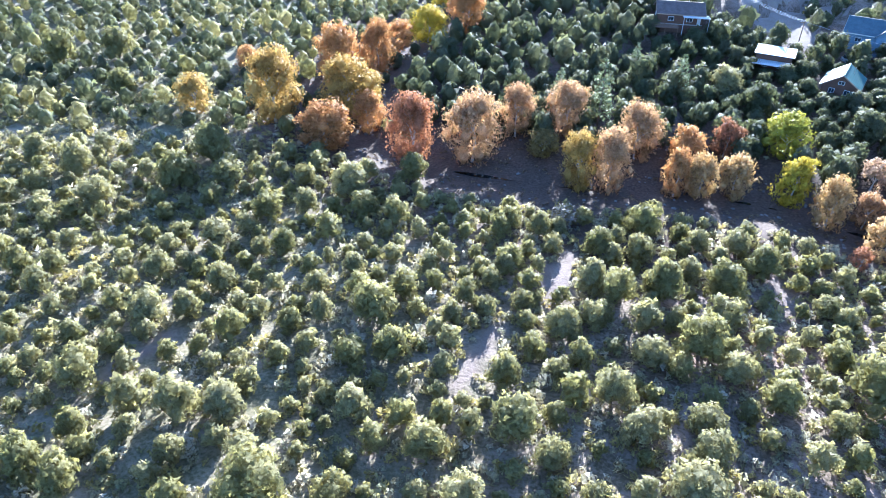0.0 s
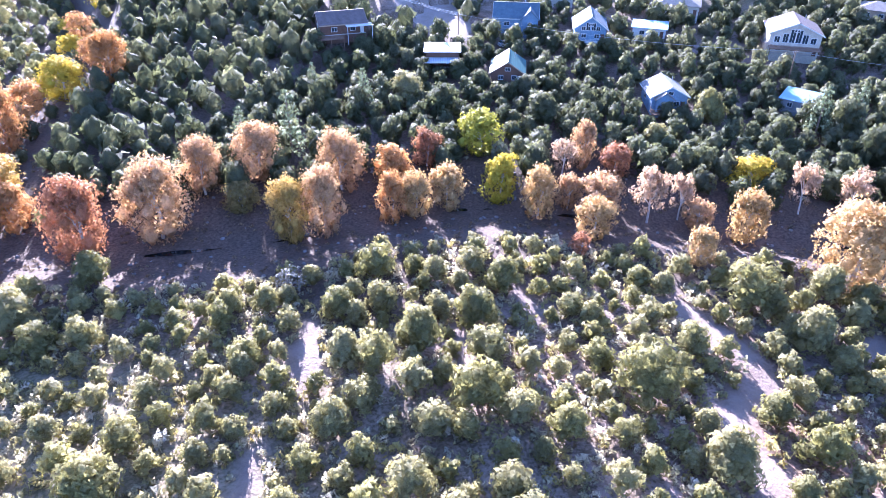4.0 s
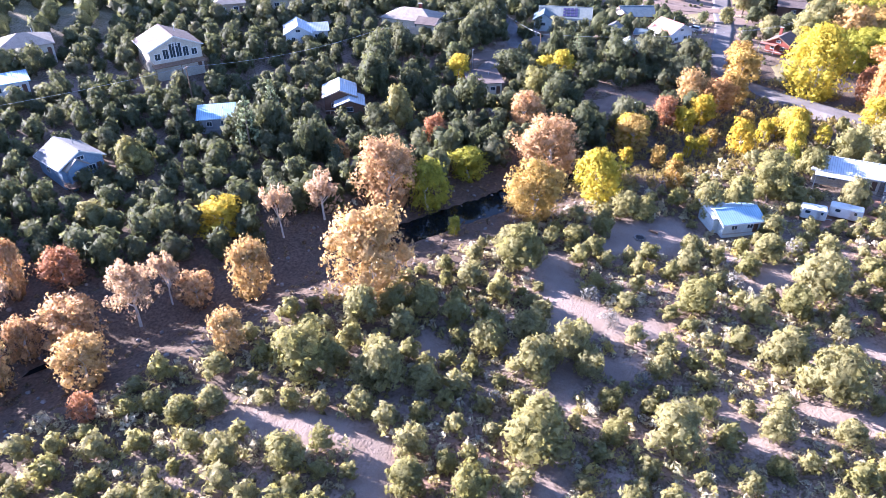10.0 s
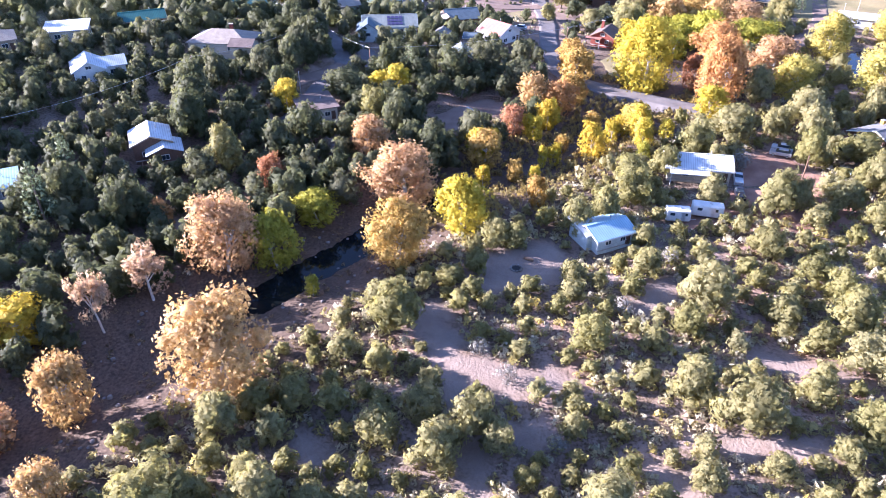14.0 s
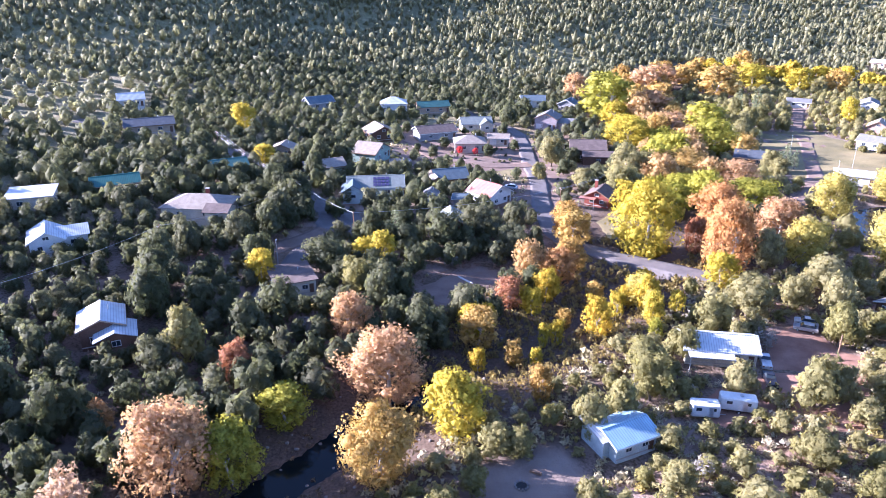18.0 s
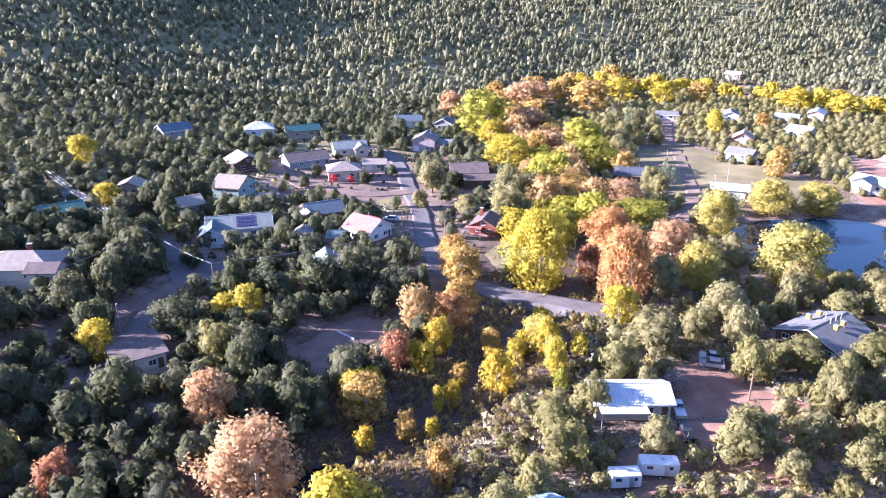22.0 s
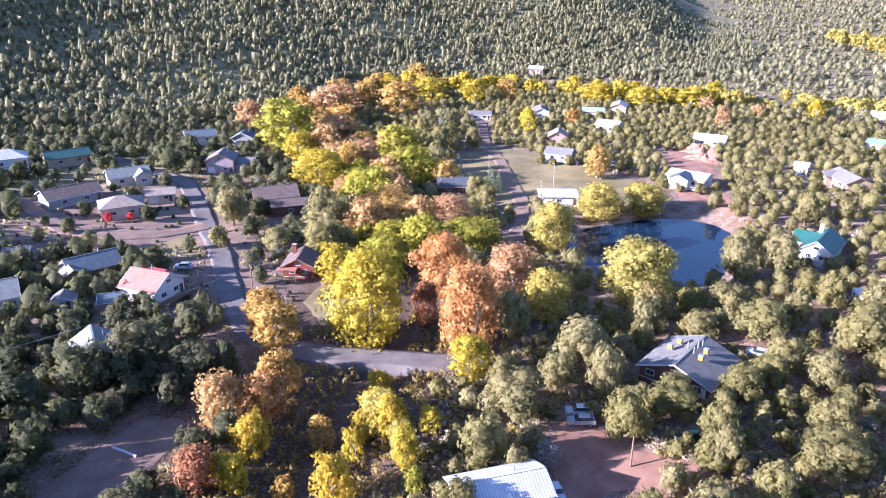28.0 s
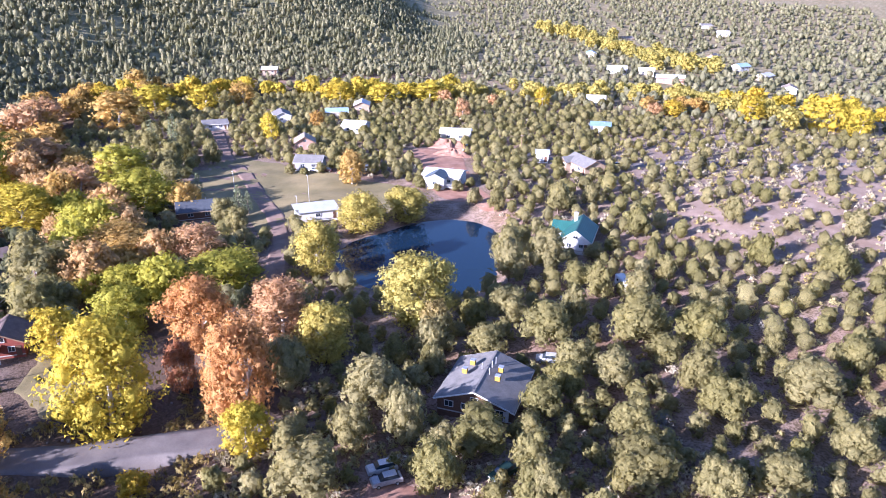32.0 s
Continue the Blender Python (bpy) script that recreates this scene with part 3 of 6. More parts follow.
def gable_walls(L, D, H, rise, along):
    """Four walls under a gable roof; along: the ridge runs along x. They reach below the ground's highest corner."""
    bm = bmesh.new()
    x, y, low = L / 2, D / 2, -2.2
    base = [bm.verts.new((a, b, low)) for a, b in ((-x, -y), (x, -y), (x, y), (-x, y))]
    top = [bm.verts.new((a, b, H)) for a, b in ((-x, -y), (x, -y), (x, y), (-x, y))]
    ends = [bm.verts.new(p) for p in (((-x, 0, H + rise), (x, 0, H + rise)) if along else ((0, -y, H + rise), (0, y, H + rise)))]
    bm.faces.new(base[::-1])
    sides = [(0, 1), (1, 2), (2, 3), (3, 0)]
    for i, j in sides:
        pts = [base[i], base[j], top[j]]
        if rise > 0.05:
            if along and (i, j) == (1, 2):
                pts.append(ends[1])
            if along and (i, j) == (3, 0):
                pts.append(ends[0])
            if not along and (i, j) == (0, 1):
                pts.append(ends[0])
            if not along and (i, j) == (2, 3):
                pts.append(ends[1])
        pts.append(top[i])
        bm.faces.new(pts)
    if rise <= 0.05:
        bm.faces.new(top)
        for v in ends:
            bm.verts.remove(v)
    return bm


def thick(bm, amount):
    made = bmesh.ops.extrude_face_region(bm, geom=bm.faces[:])
    for v in made["geom"]:
        if isinstance(v, bmesh.types.BMVert):
            v.co.z += amount
    bmesh.ops.recalc_face_normals(bm, faces=bm.faces[:])
    return bm


def roof_mesh(kind, L, D, H, rise, over=0.55, lift=0.03):
    bm = bmesh.new()
    x, y = L / 2 + over, D / 2 + over
    q = lambda *ps: bm.faces.new([bm.verts.new(p) for p in ps])
    if kind == "gx":
        e = H - rise * over / (D / 2) + lift
        q((-x, -y, e), (x, -y, e), (x, 0, H + rise + lift), (-x, 0, H + rise + lift))
        q((-x, 0, H + rise + lift), (x, 0, H + rise + lift), (x, y, e), (-x, y, e))
    elif kind == "gy":
        e = H - rise * over / (L / 2) + lift
        q((-x, -y, e), (0, -y, H + rise + lift), (0, y, H + rise + lift), (-x, y, e))
        q((0, -y, H + rise + lift), (x, -y, e), (x, y, e), (0, y, H + rise + lift))
    elif kind == "hip":
        e, r = H - 0.1, max(0.3, (L - D) / 2)
        top = H + rise + lift
        q((-x, -y, e), (x, -y, e), (r, 0, top), (-r, 0, top))
        q((x, y, e), (-x, y, e), (-r, 0, top), (r, 0, top))
        q((x, -y, e), (x, y, e), (r, 0, top))
        q((-x, y, e), (-x, -y, e), (-r, 0, top))
    else:
        q((-x, -y, H + 0.05), (x, -y, H + 0.05), (x, y, H + 0.05 + rise), (-x, y, H + 0.05 + rise))
    bmesh.ops.remove_doubles(bm, verts=bm.verts[:], dist=0.001)
    return thick(bm, 0.16)


def window_on(house, x, y, z, w, h, face):
    """face: which way it looks: f(ront), l(eft), r(ight)."""
    turn = {"f": 0, "r": 90, "l": -90, "b": 180}[face]
    m = pose(x, y, z, 0, 0, turn)
    bm = bmesh.new()
    for a, b, sx, sz in ((0, -h / 2, w, 0.1), (0, h / 2 - 0.1, w, 0.1), (-w / 2 + 0.05, -h / 2, 0.1, h), (w / 2 - 0.05, -h / 2, 0.1, h), (0, -h / 2, 0.06, h)):
        box(sx, 0.12, sz, (a, -0.04, b), bm=bm)
    win = part("window", bm, WHITE, house, at=m)
    part("pane", box(w - 0.15, 0.04, h - 0.15, (0, -0.035, -h / 2 + 0.075)), GLASS, win)


def deck_on(house, x, y, sx, sy, z, mat=None, drop=2.5):
    deck = part("deck", box(sx, sy, 0.18, (x, y, z)), mat or WOOD, house, "timber deck")
    for a in (-1, 0, 1):
        part("post", box(0.16, 0.16, drop, (x + a * (sx / 2 - 0.15), y - sy / 2 + 0.15, z - drop)), WOOD, deck)
    bm = bmesh.new()
    for zz in (0.55, 0.95):
        box(sx, 0.07, 0.07, (x, y - sy / 2 + 0.05, z + 0.18 + zz), bm=bm)
        for s in (-1, 1):
            box(0.07, sy, 0.07, (x + s * (sx / 2 - 0.05), y, z + 0.18 + zz), bm=bm)
    for i in range(int(sx / 1.2) + 1):
        box(0.07, 0.07, 1.0, (x - sx / 2 + 0.05 + i * (sx - 0.1) / int(sx / 1.2), y - sy / 2 + 0.05, z + 0.18), bm=bm)
    part("railing", bm, mat or WOOD, deck)


TAKEN = []


def house(label, x, y, yaw, L, D, H=2.9, kind="gx", wall="tan", roof="grey", rise=1.6, deck=None, chimney=None, wing=None, garage=False, porch=None, floor=0.3, name="house", windows=2):
    c, s = math.cos(radians(yaw)), math.sin(radians(yaw))
    z = max(height(x + a * L * 0.4 * c - b * D * 0.4 * s, y + a * L * 0.4 * s + b * D * 0.4 * c) for a in (-1, 1) for b in (-1, 1)) + floor
    TAKEN.append((x, y, 0.5 * math.hypot(L, D)))
    h = empty(name, pose(x, y, z, 0, 0, yaw), label, "house")
    along = kind in ("gx",)
    part("wall", gable_walls(L, D, H, rise if kind in ("gx", "gy") else 0.0, along), W[wall], h)
    top = part("roof", roof_mesh(kind, L, D, H, rise), R[roof], h)
    if kind == "shed":
        part("back_wall", box(L, 0.2, rise - 0.05, (0, D / 2 - 0.1, H)), W[wall], h)
    for i in range(windows):
        window_on(h, -L / 2 + (i + 0.7) * L / (windows + 0.4), -D / 2 - 0.01, 1.5, min(1.6, L / 6), 1.2, "f")
    window_on(h, L / 2 + 0.01, -D * 0.15, 1.5, 1.4, 1.1, "r")
    window_on(h, -L / 2 - 0.01, D * 0.1, 1.5, 1.4, 1.1, "l")
    if kind == "gy" and rise > 1.7:
        window_on(h, 0, -D / 2 - 0.01, H + rise * 0.3, 1.4, 0.9, "f")
    door = part("door", box(0.95, 0.08, 2.05, (L / 2 - 1.0, -D / 2 - 0.03, 0.0)), W["brown"] if wall != "brown" else WHITE, h)
    part("handle", box(0.05, 0.08, 0.12, (L / 2 - 1.35, -D / 2 - 0.1, 1.0)), STEEL, door)
    if chimney:
        cx, cy, mat = chimney
        stack = part("chimney", box(0.9, 0.7, rise + 1.4, (cx, cy, H)), W[mat], top)
        part("cap", box(1.1, 0.9, 0.14, (cx, cy, H + rise + 1.4)), CONCRETE, stack)
    else:
        part("vent", tube((L * 0.2, D * 0.12, H), (L * 0.2, D * 0.12, H + rise + 0.6), 0.09, 0.09), STEEL, top)
    if garage:
        part("garage_door", box(2.6, 0.08, 2.2, (-L / 2 + 2.0, -D / 2 - 0.03, 0)), WHITE, h)
    if deck:
        deck_on(h, *deck)
    if wing:
        wx, wy, wl, wd, wh, wk, wr, wroof = wing
        w = part("wing", gable_walls(wl, wd, wh, wr if wk in ("gx", "gy") else 0, wk == "gx"), W[wall], h, at=pose(wx, wy, 0))
        part("wing_roof", roof_mesh(wk, wl, wd, wh, wr), R[wroof or roof], w)
        window_on(w, 0, -wd / 2 - 0.01, 1.5, min(1.6, wl / 3), 1.2, "f")
    if porch:
        px, py, pl, pd, proof = porch
        p = part("porch_roof", box(pl, pd, 0.14, (px, py, 2.5)), R[proof], h)
        for a in (-1, 1):
            part("post", box(0.14, 0.14, 4.6, (px + a * (pl / 2 - 0.2), py - pd / 2 + 0.2, -2.1)), WHITE, p)
    trim = WHITE if wall in ("white", "mint", "blue", "cream", "grey") or name == "lodge" else W["tan"] if wall == "brown" else WOOD
    if kind in ("gx", "gy"):
        # boards under the eaves and a capped ridge
        half, run = (D / 2, L / 2 + 0.55) if kind == "gx" else (L / 2, D / 2 + 0.55)
        e = H - rise * 0.55 / half - 0.14
        for k in (-1, 1):
            size, at = ((2 * run, 0.06, 0.24), (0, k * (half + 0.58), e)) if kind == "gx" else ((0.06, 2 * run, 0.24), (k * (half + 0.58), 0, e))
            part("fascia", box(*size, at), trim, top)
            slope, long = math.atan2(rise, half), math.hypot(half + 0.55, rise * (half + 0.55) / half)
            for g in (-1, 1):
                mid = k * (half + 0.55) / 2
                zz = H + rise * (1 - abs(mid) / half) - 0.1
                m = pose(g * (run + 0.04), mid, zz, -k * math.degrees(slope), 0, 0) if kind == "gx" else pose(mid, g * (run + 0.04), zz, 0, k * math.degrees(slope), 0)
                part("barge_board", box(*((0.06, long, 0.26) if kind == "gx" else (long, 0.06, 0.26))), trim, top, at=m)
        part("ridge_cap", box(*((2 * run, 0.34, 0.09) if kind == "gx" else (0.34, 2 * run, 0.09)), (0, 0, H + rise + 0.15)), R[roof], top)
    part("trim", box(L + 0.04, 0.05, 0.22, (0, -D / 2 - 0.035, 0.0)), CONCRETE, h)
    return h


# the slope above the creek's left bank
house("brown timber house with a deck and white porch roof", 69, 201, -10, 12, 9, 3.0, "gx", "brown", "brown", 2.0, deck=(-4, -6, 7, 4, -0.2), porch=(4, -5.4, 7, 3, "white"))
house("small brown house under stepped white metal roofs", 88, 178, -28, 8.5, 5, 4.0, "shed", "brown", "white", 0.7, porch=(-0.5, -4.6, 9, 4.6, "white"))
house("cabin under a steep teal metal roof", 100, 165, -34, 8, 10, 2.8, "gy", "brown", "teal", 2.6)
house("grey gabled house with a two-level deck", 127, 137, -27, 8.4, 9, 3.4, "gy", "blue", "grey", 2.2, deck=(0, -6.0, 9, 3, -0.2), wing=(-1.5, -3.2, 3.6, 5, 3.2, "gy", 1.4, "tan"))
tall = house("tall cream gabled house with large windows and terrace", 181, 146, -43, 13, 12, 5.6, "gy", "cream", "brown", 2.8, deck=(0, -7.6, 13, 3.4, 2.0, WOOD, 4.4), windows=3)
for _x, _z, _h in ((-4.6, 3.6, 1.7), (-2.5, 4.0, 2.5), (-0.8, 4.6, 3.6), (0.8, 4.6, 3.6), (2.5, 4.0, 2.5), (4.6, 3.6, 1.7)):
    window_on(tall, _x, -6.01, _z + 0.3, 1.5, _h, "f")
house("shed under a pale blue metal roof", 156, 121, -66, 7.4, 6, 2.6, "shed", "grey", "sky", 0.9)
house("modern dark house under two white sloping roofs with a deck", 177, 99, -70, 7.4, 8, 3.7, "gy", "brown", "white", 1.5, deck=(1, -8.2, 7, 2.6, 0.3), wing=(2.2, -4.2, 6.4, 6, 2.5, "gy", 1.2, "white"))
house("white gabled house among junipers", 213, 124, -66, 7, 9, 3.2, "gy", "white", "white", 1.9, wing=(5.5, 1, 6, 7, 3.0, "gx", 1.3, "white"))
house("tan house under a low hip roof with a red chimney", 240, 96, -100, 17, 11, 2.9, "hip", "cream", "tan", 2.3, chimney=(2.2, 0.6, "red"), wing=(7, -4, 6, 6, 2.7, "gx", 1.2, "brown"))
house("blue-grey house with dormer gable beside parked cars", 119, 191, -34, 12, 10, 3.2, "gx", "blue", "blue", 2.8, wing=(4, -3, 4.5, 6, 3.2, "gy", 2.2, None))
glazed = house("blue house with glazed gable front", 134, 176, -35, 8.5, 11, 3.6, "gy", "blue", "blue", 3.0, deck=(0, -6.6, 8, 2, 0.0, WHITE))
for _x, _z, _h in ((-2.0, 3.5, 1.2), (-0.75, 4.0, 2.2), (0.75, 4.0, 2.2), (2.0, 3.5, 1.2)):
    window_on(glazed, _x, -5.53, _z, 1.2, _h, "f")
house("white low building with flat metal roof", 150, 169, -45, 9, 6, 2.7, "shed", "white", "sky", 0.5)
house("cream house under a pale hip roof", 169, 178, -47, 12, 10, 3.0, "hip", "cream", "tan", 2.0)
house("house under a teal metal roof among junipers", 252, 122, -68, 12, 8, 2.8, "gx", "brown", "teal", 1.5)
house("house under a white flat roof on the slope", 236, 137, -76, 10.5, 8, 2.8, "shed", "cream", "white", 0.7)
house("tan house on the wooded slope", 223, 150, -61, 9, 9, 2.9, "hip", "tan", "tan", 1.7)
house("blue-roofed house at the sandy lot", 142, 203, -38, 10, 9, 3, "gx", "cream", "blue", 2.0)
house("grey house with solar roof on the slope", 58, 245, -13, 11, 8, 3, "gx", "grey", "slate", 1.6)
house("dark-roofed house hidden among junipers", 277, 97, -68, 12, 8, 2.8, "gx", "green", "green", 1.6)
house("long house with dark solar roof among junipers", 313, 131, -71, 16, 9, 2.9, "gx", "tan", "slate", 1.7)
house("white gabled house at the wood's edge", 363, 154, -70, 10, 9, 2.9, "gx", "white", "white", 2.0)
# the village
solar = house("pale mint house with blue roof and solar panels", 271, 50, -88, 17, 10, 3.0, "gx", "mint", "sage", 2.3, wing=(-7, -4.5, 6.2, 8, 2.9, "gy", 2.0, "blue"), garage=True)
for i in range(4):
    for j in range(3):
        slope = math.degrees(math.atan2(2.3, 5))
        part("solar_panel", box(1.05, 1.2, 0.05), PANEL, solar, at=pose(-0.2 + i * 1.28, -4.2 + j * 1.36, 3.0 + 2.3 * (0.8 + j * 1.36) / 5 + 0.28, slope))
house("white house under a salmon red metal roof with a deck", 263.4, 15, -50, 9.4, 9.6, 3.4, "gy", "white", "red", 2.5, deck=(0, -6, 9, 2.2, 0.0), wing=(4.5, 3.5, 5, 7, 2.9, "gy", 1.4, "darkred"))
house("timber house with tan gable and blue-grey roof", 283, 26, -78, 11, 9, 3.0, "gx", "ochre", "blue", 2.2, wing=(-5.5, -2, 5, 8, 2.8, "gy", 1.6, "tan"))
house("small red log cabin with brown roof", 263, -20, -122, 7.5, 8, 2.9, "gy", "red", "brown", 2.0, chimney=(-2, 2, "red"), porch=(-2.5, -5.2, 5, 2.4, "red"))
house("large dark brown timber house with skylights", 318, -30, -100, 13, 10, 4.6, "gx", "brown", "brown", 2.4, wing=(3.5, -6.5, 11, 6, 3.0, "gx", 1.3, None))
house("mauve two-storey house with white trim", 372, -26, -115, 10, 10, 4.6, "gy", "mauve", "grey", 2.4, wing=(8, 1, 8, 8, 2.8, "gx", 1.4, None), garage=True)
house("long house with dark brown hip roof", 350, 27, -74, 16, 10, 3.0, "gx", "grey", "brown", 2.0)
house("cream house under a tan hip roof", 332, 14, -92, 12, 10, 3.1, "hip", "cream", "tan", 2.2)
house("garage under a tan gable roof", 341, 1, -102, 8, 6.5, 2.6, "gx", "cream", "tan", 1.2, garage=True, name="garage")
house("grey house under a sage cross-gabled roof", 366, 8, -86, 13, 9, 3.0, "gx", "cream", "sage", 2.0, wing=(4, -3.4, 5.5, 7, 2.9, "gy", 1.7, None))
house("brown house under a broad tan roof", 347, 50, -70, 11, 11, 3.2, "gy", "brown", "tan", 2.4)
house("pale green house under a tan gable roof", 312, 52.6, -26, 12, 9.4, 3.2, "gy", "green", "tan", 2.6)
house("white house under a white hip roof", 399, 44, -88, 12, 10, 3.1, "hip", "white", "white", 2.5)
house("long house under a green metal roof", 402, 25, -80, 15, 8, 3.0, "gx", "tan", "green", 1.9)
house("house with white and blue-grey gable roof", 391, 79, -62, 12, 9, 3.0, "gx", "grey", "blue", 2.2)
house("house under a blue-grey roof by the trees", 421, -28, -96, 12, 8, 3.0, "gx", "white", "blue", 1.9)
house("small blue-roofed house by the creek trees", 413, -45, -120, 9, 8, 3.2, "gy", "grey", "blue", 2.2)
house("brown-roofed house with green walls", 289, 68, -68, 13, 9, 2.8, "gx", "green", "tan", 1.6)
house("small tan cabin under a tan roof", 311, 84, -98, 8, 7, 2.7, "gy", "tan", "tan", 1.6)
house("dark timber house under a pale green metal gable", 232, 29, -90, 8.6, 9, 4.2, "gy", "brown", "sage", 2.6, deck=(0, -5.6, 8, 2, 0.3))
house("low house under a flat brown roof", 200, 67, -70, 8.4, 9.5, 2.9, "shed", "cream", "brown", 0.3)
house("small white garden shed with grey roof", 264, 33, -100, 4, 3.6, 2.2, "gy", "white", "grey", 1.1, name="garden_shed", windows=1)
house("small blue-grey garden shed under trees", 260, 24, -104, 4, 3.6, 2.0, "gx", "grey", "blue", 0.9, name="garden_shed", windows=1)
house("small blue outbuilding with dark roof", 299, 42, -100, 6, 4, 2.3, "gx", "blue", "slate", 0.9, name="outbuilding", windows=1)
house("dark cottage beside the meadow", 308, -91, -120, 12, 8, 2.6, "gx", "brown", "slate", 2.0)
# the right bank
lodge = house("broad lodge under a dark grey gable roof with yellow vents", 180.8, -66.8, -160, 13, 13.4, 2.4, "gy", "brown", "grey", 2.4, windows=4, floor=-0.4, name="lodge")
for a, b in ((-3, 2.2), (-3.6, -0.6), (2.4, 1.2), (2.6, -1.6)):
    v = part("roof_vent", box(0.85, 0.85, 0.9, (a, b, 3.0 + 2.4 * (1 - abs(a) / 7))), paint("yellow_vent_paint", (0.50, 0.30, 0.05)), lodge, "yellow roof vent")
    part("cap", box(0.95, 0.95, 0.08, (a, b, 3.9 + 2.4 * (1 - abs(a) / 7))), STEEL, v)
for a, b in ((0.7, 1.6), (0.9, -0.8), (-0.8, 0.5), (1.0, 3.0)):
    part("flue", tube((a, b, 4.8), (a, b, 6.1), 0.12, 0.12), STEEL, lodge)
house("house under a bright white metal roof with awning", 168, -16, -103, 12.5, 7, 2.9, "gx", "cream", "white", 1.5, porch=(-2, -5, 8, 2.6, "white"))
house("low cabin with blue and white sheet roof", 143.8, 9.5, -68, 7.5, 6.5, 2.5, "gx", "mint", "sky", 1.1, wing=(-3.2, 1.2, 3.4, 5.4, 2.7, "shed", 0.8, "white"))
house("house under a teal green cross-gabled metal roof", 203.5, -139, -159, 7.5, 13, 3.0, "gy", "white", "teal", 2.6, chimney=(-1.5, 4, "white"), wing=(-4, 3, 6, 6, 2.8, "gx", 1.8, None))
house("white house on the building site above the pond", 272, -166, -158, 13, 9, 3.2, "gx", "white", "white", 1.2, wing=(-1, -5.5, 6.5, 6, 3.4, "gy", 1.4, "blue"), deck=(5, -6, 5, 3, -0.1, WHITE))
house("long tan house under a grey-brown roof", 238, -204, 150, 14, 8, 2.9, "gx", "tan", "grey", 1.9, wing=(-5, -3.5, 4.5, 5, 2.8, "gy", 1.3, None))
house("white open-sided pavilion by the pond", 278, -112, -120, 12, 7, 2.6, "shed", "white", "white", 0.5, name="pavilion", windows=1)
house("grey house with a pale roof at the meadow", 324, -149, -145, 10, 7.5, 2.7, "gx", "grey", "grey", 1.8)
house("terracotta house under an orange gable", 351, -169, -129, 8, 9, 3.2, "gy", "pink", "tan", 2.3)
house("white-roofed house among cottonwoods", 361, -208, -153, 10.5, 9, 3.0, "gx", "white", "white", 1.6)
house("white house above the red cut bank", 316, -227, -150, 13, 8, 2.9, "gx", "cream", "white", 1.5)
house("low house at the end of the meadow", 415, -168, -122, 11, 7, 2.7, "gx", "white", "grey", 1.3)
house("house under a pale blue roof among trees", 396, -228, -132, 11, 7, 2.8, "gx", "cream", "sky", 1.3)
house("white house on the wooded hill", 520, -281, -136, 10, 7, 2.9, "gx", "tan", "white", 1.6)
house("house under a pale blue roof on the far slope", 273, -282, -153, 9, 7, 2.7, "shed", "white", "sky", 0.7)
house("white far house under a gable roof", 366, -483, -154, 14, 9, 3, "gx", "white", "white", 2.0)
house("white cottage far down the valley", 350, -500, -156, 11, 8, 3, "gx", "cream", "white", 1.7)
house("long pinkish house under a white roof", 318, -469, -158, 19, 9, 3, "gx", "pink", "white", 1.7)
house("white house beyond the scrub hill", 313, -352, -152, 10, 9, 3, "gx", "white", "white", 1.8)
house("white shed beside the far road", 259, -209, -148, 4.5, 4.5, 3.0, "shed", "white", "white", 0.5, name="garden_shed", windows=1)
for k, (hx, hy) in enumerate(((386, -760), (420, -800), (460, -690), (300, -560), (270, -520), (340, -610), (240, -470), (430, -560), (400, -250), (412, -205))):
    house("pale house far off among trees", hx, hy, -150 + 13 * k, 12, 8, 3, "gx", ("white", "cream", "tan")[k % 3], ("white", "grey", "tan", "sky")[k % 4], 1.7)


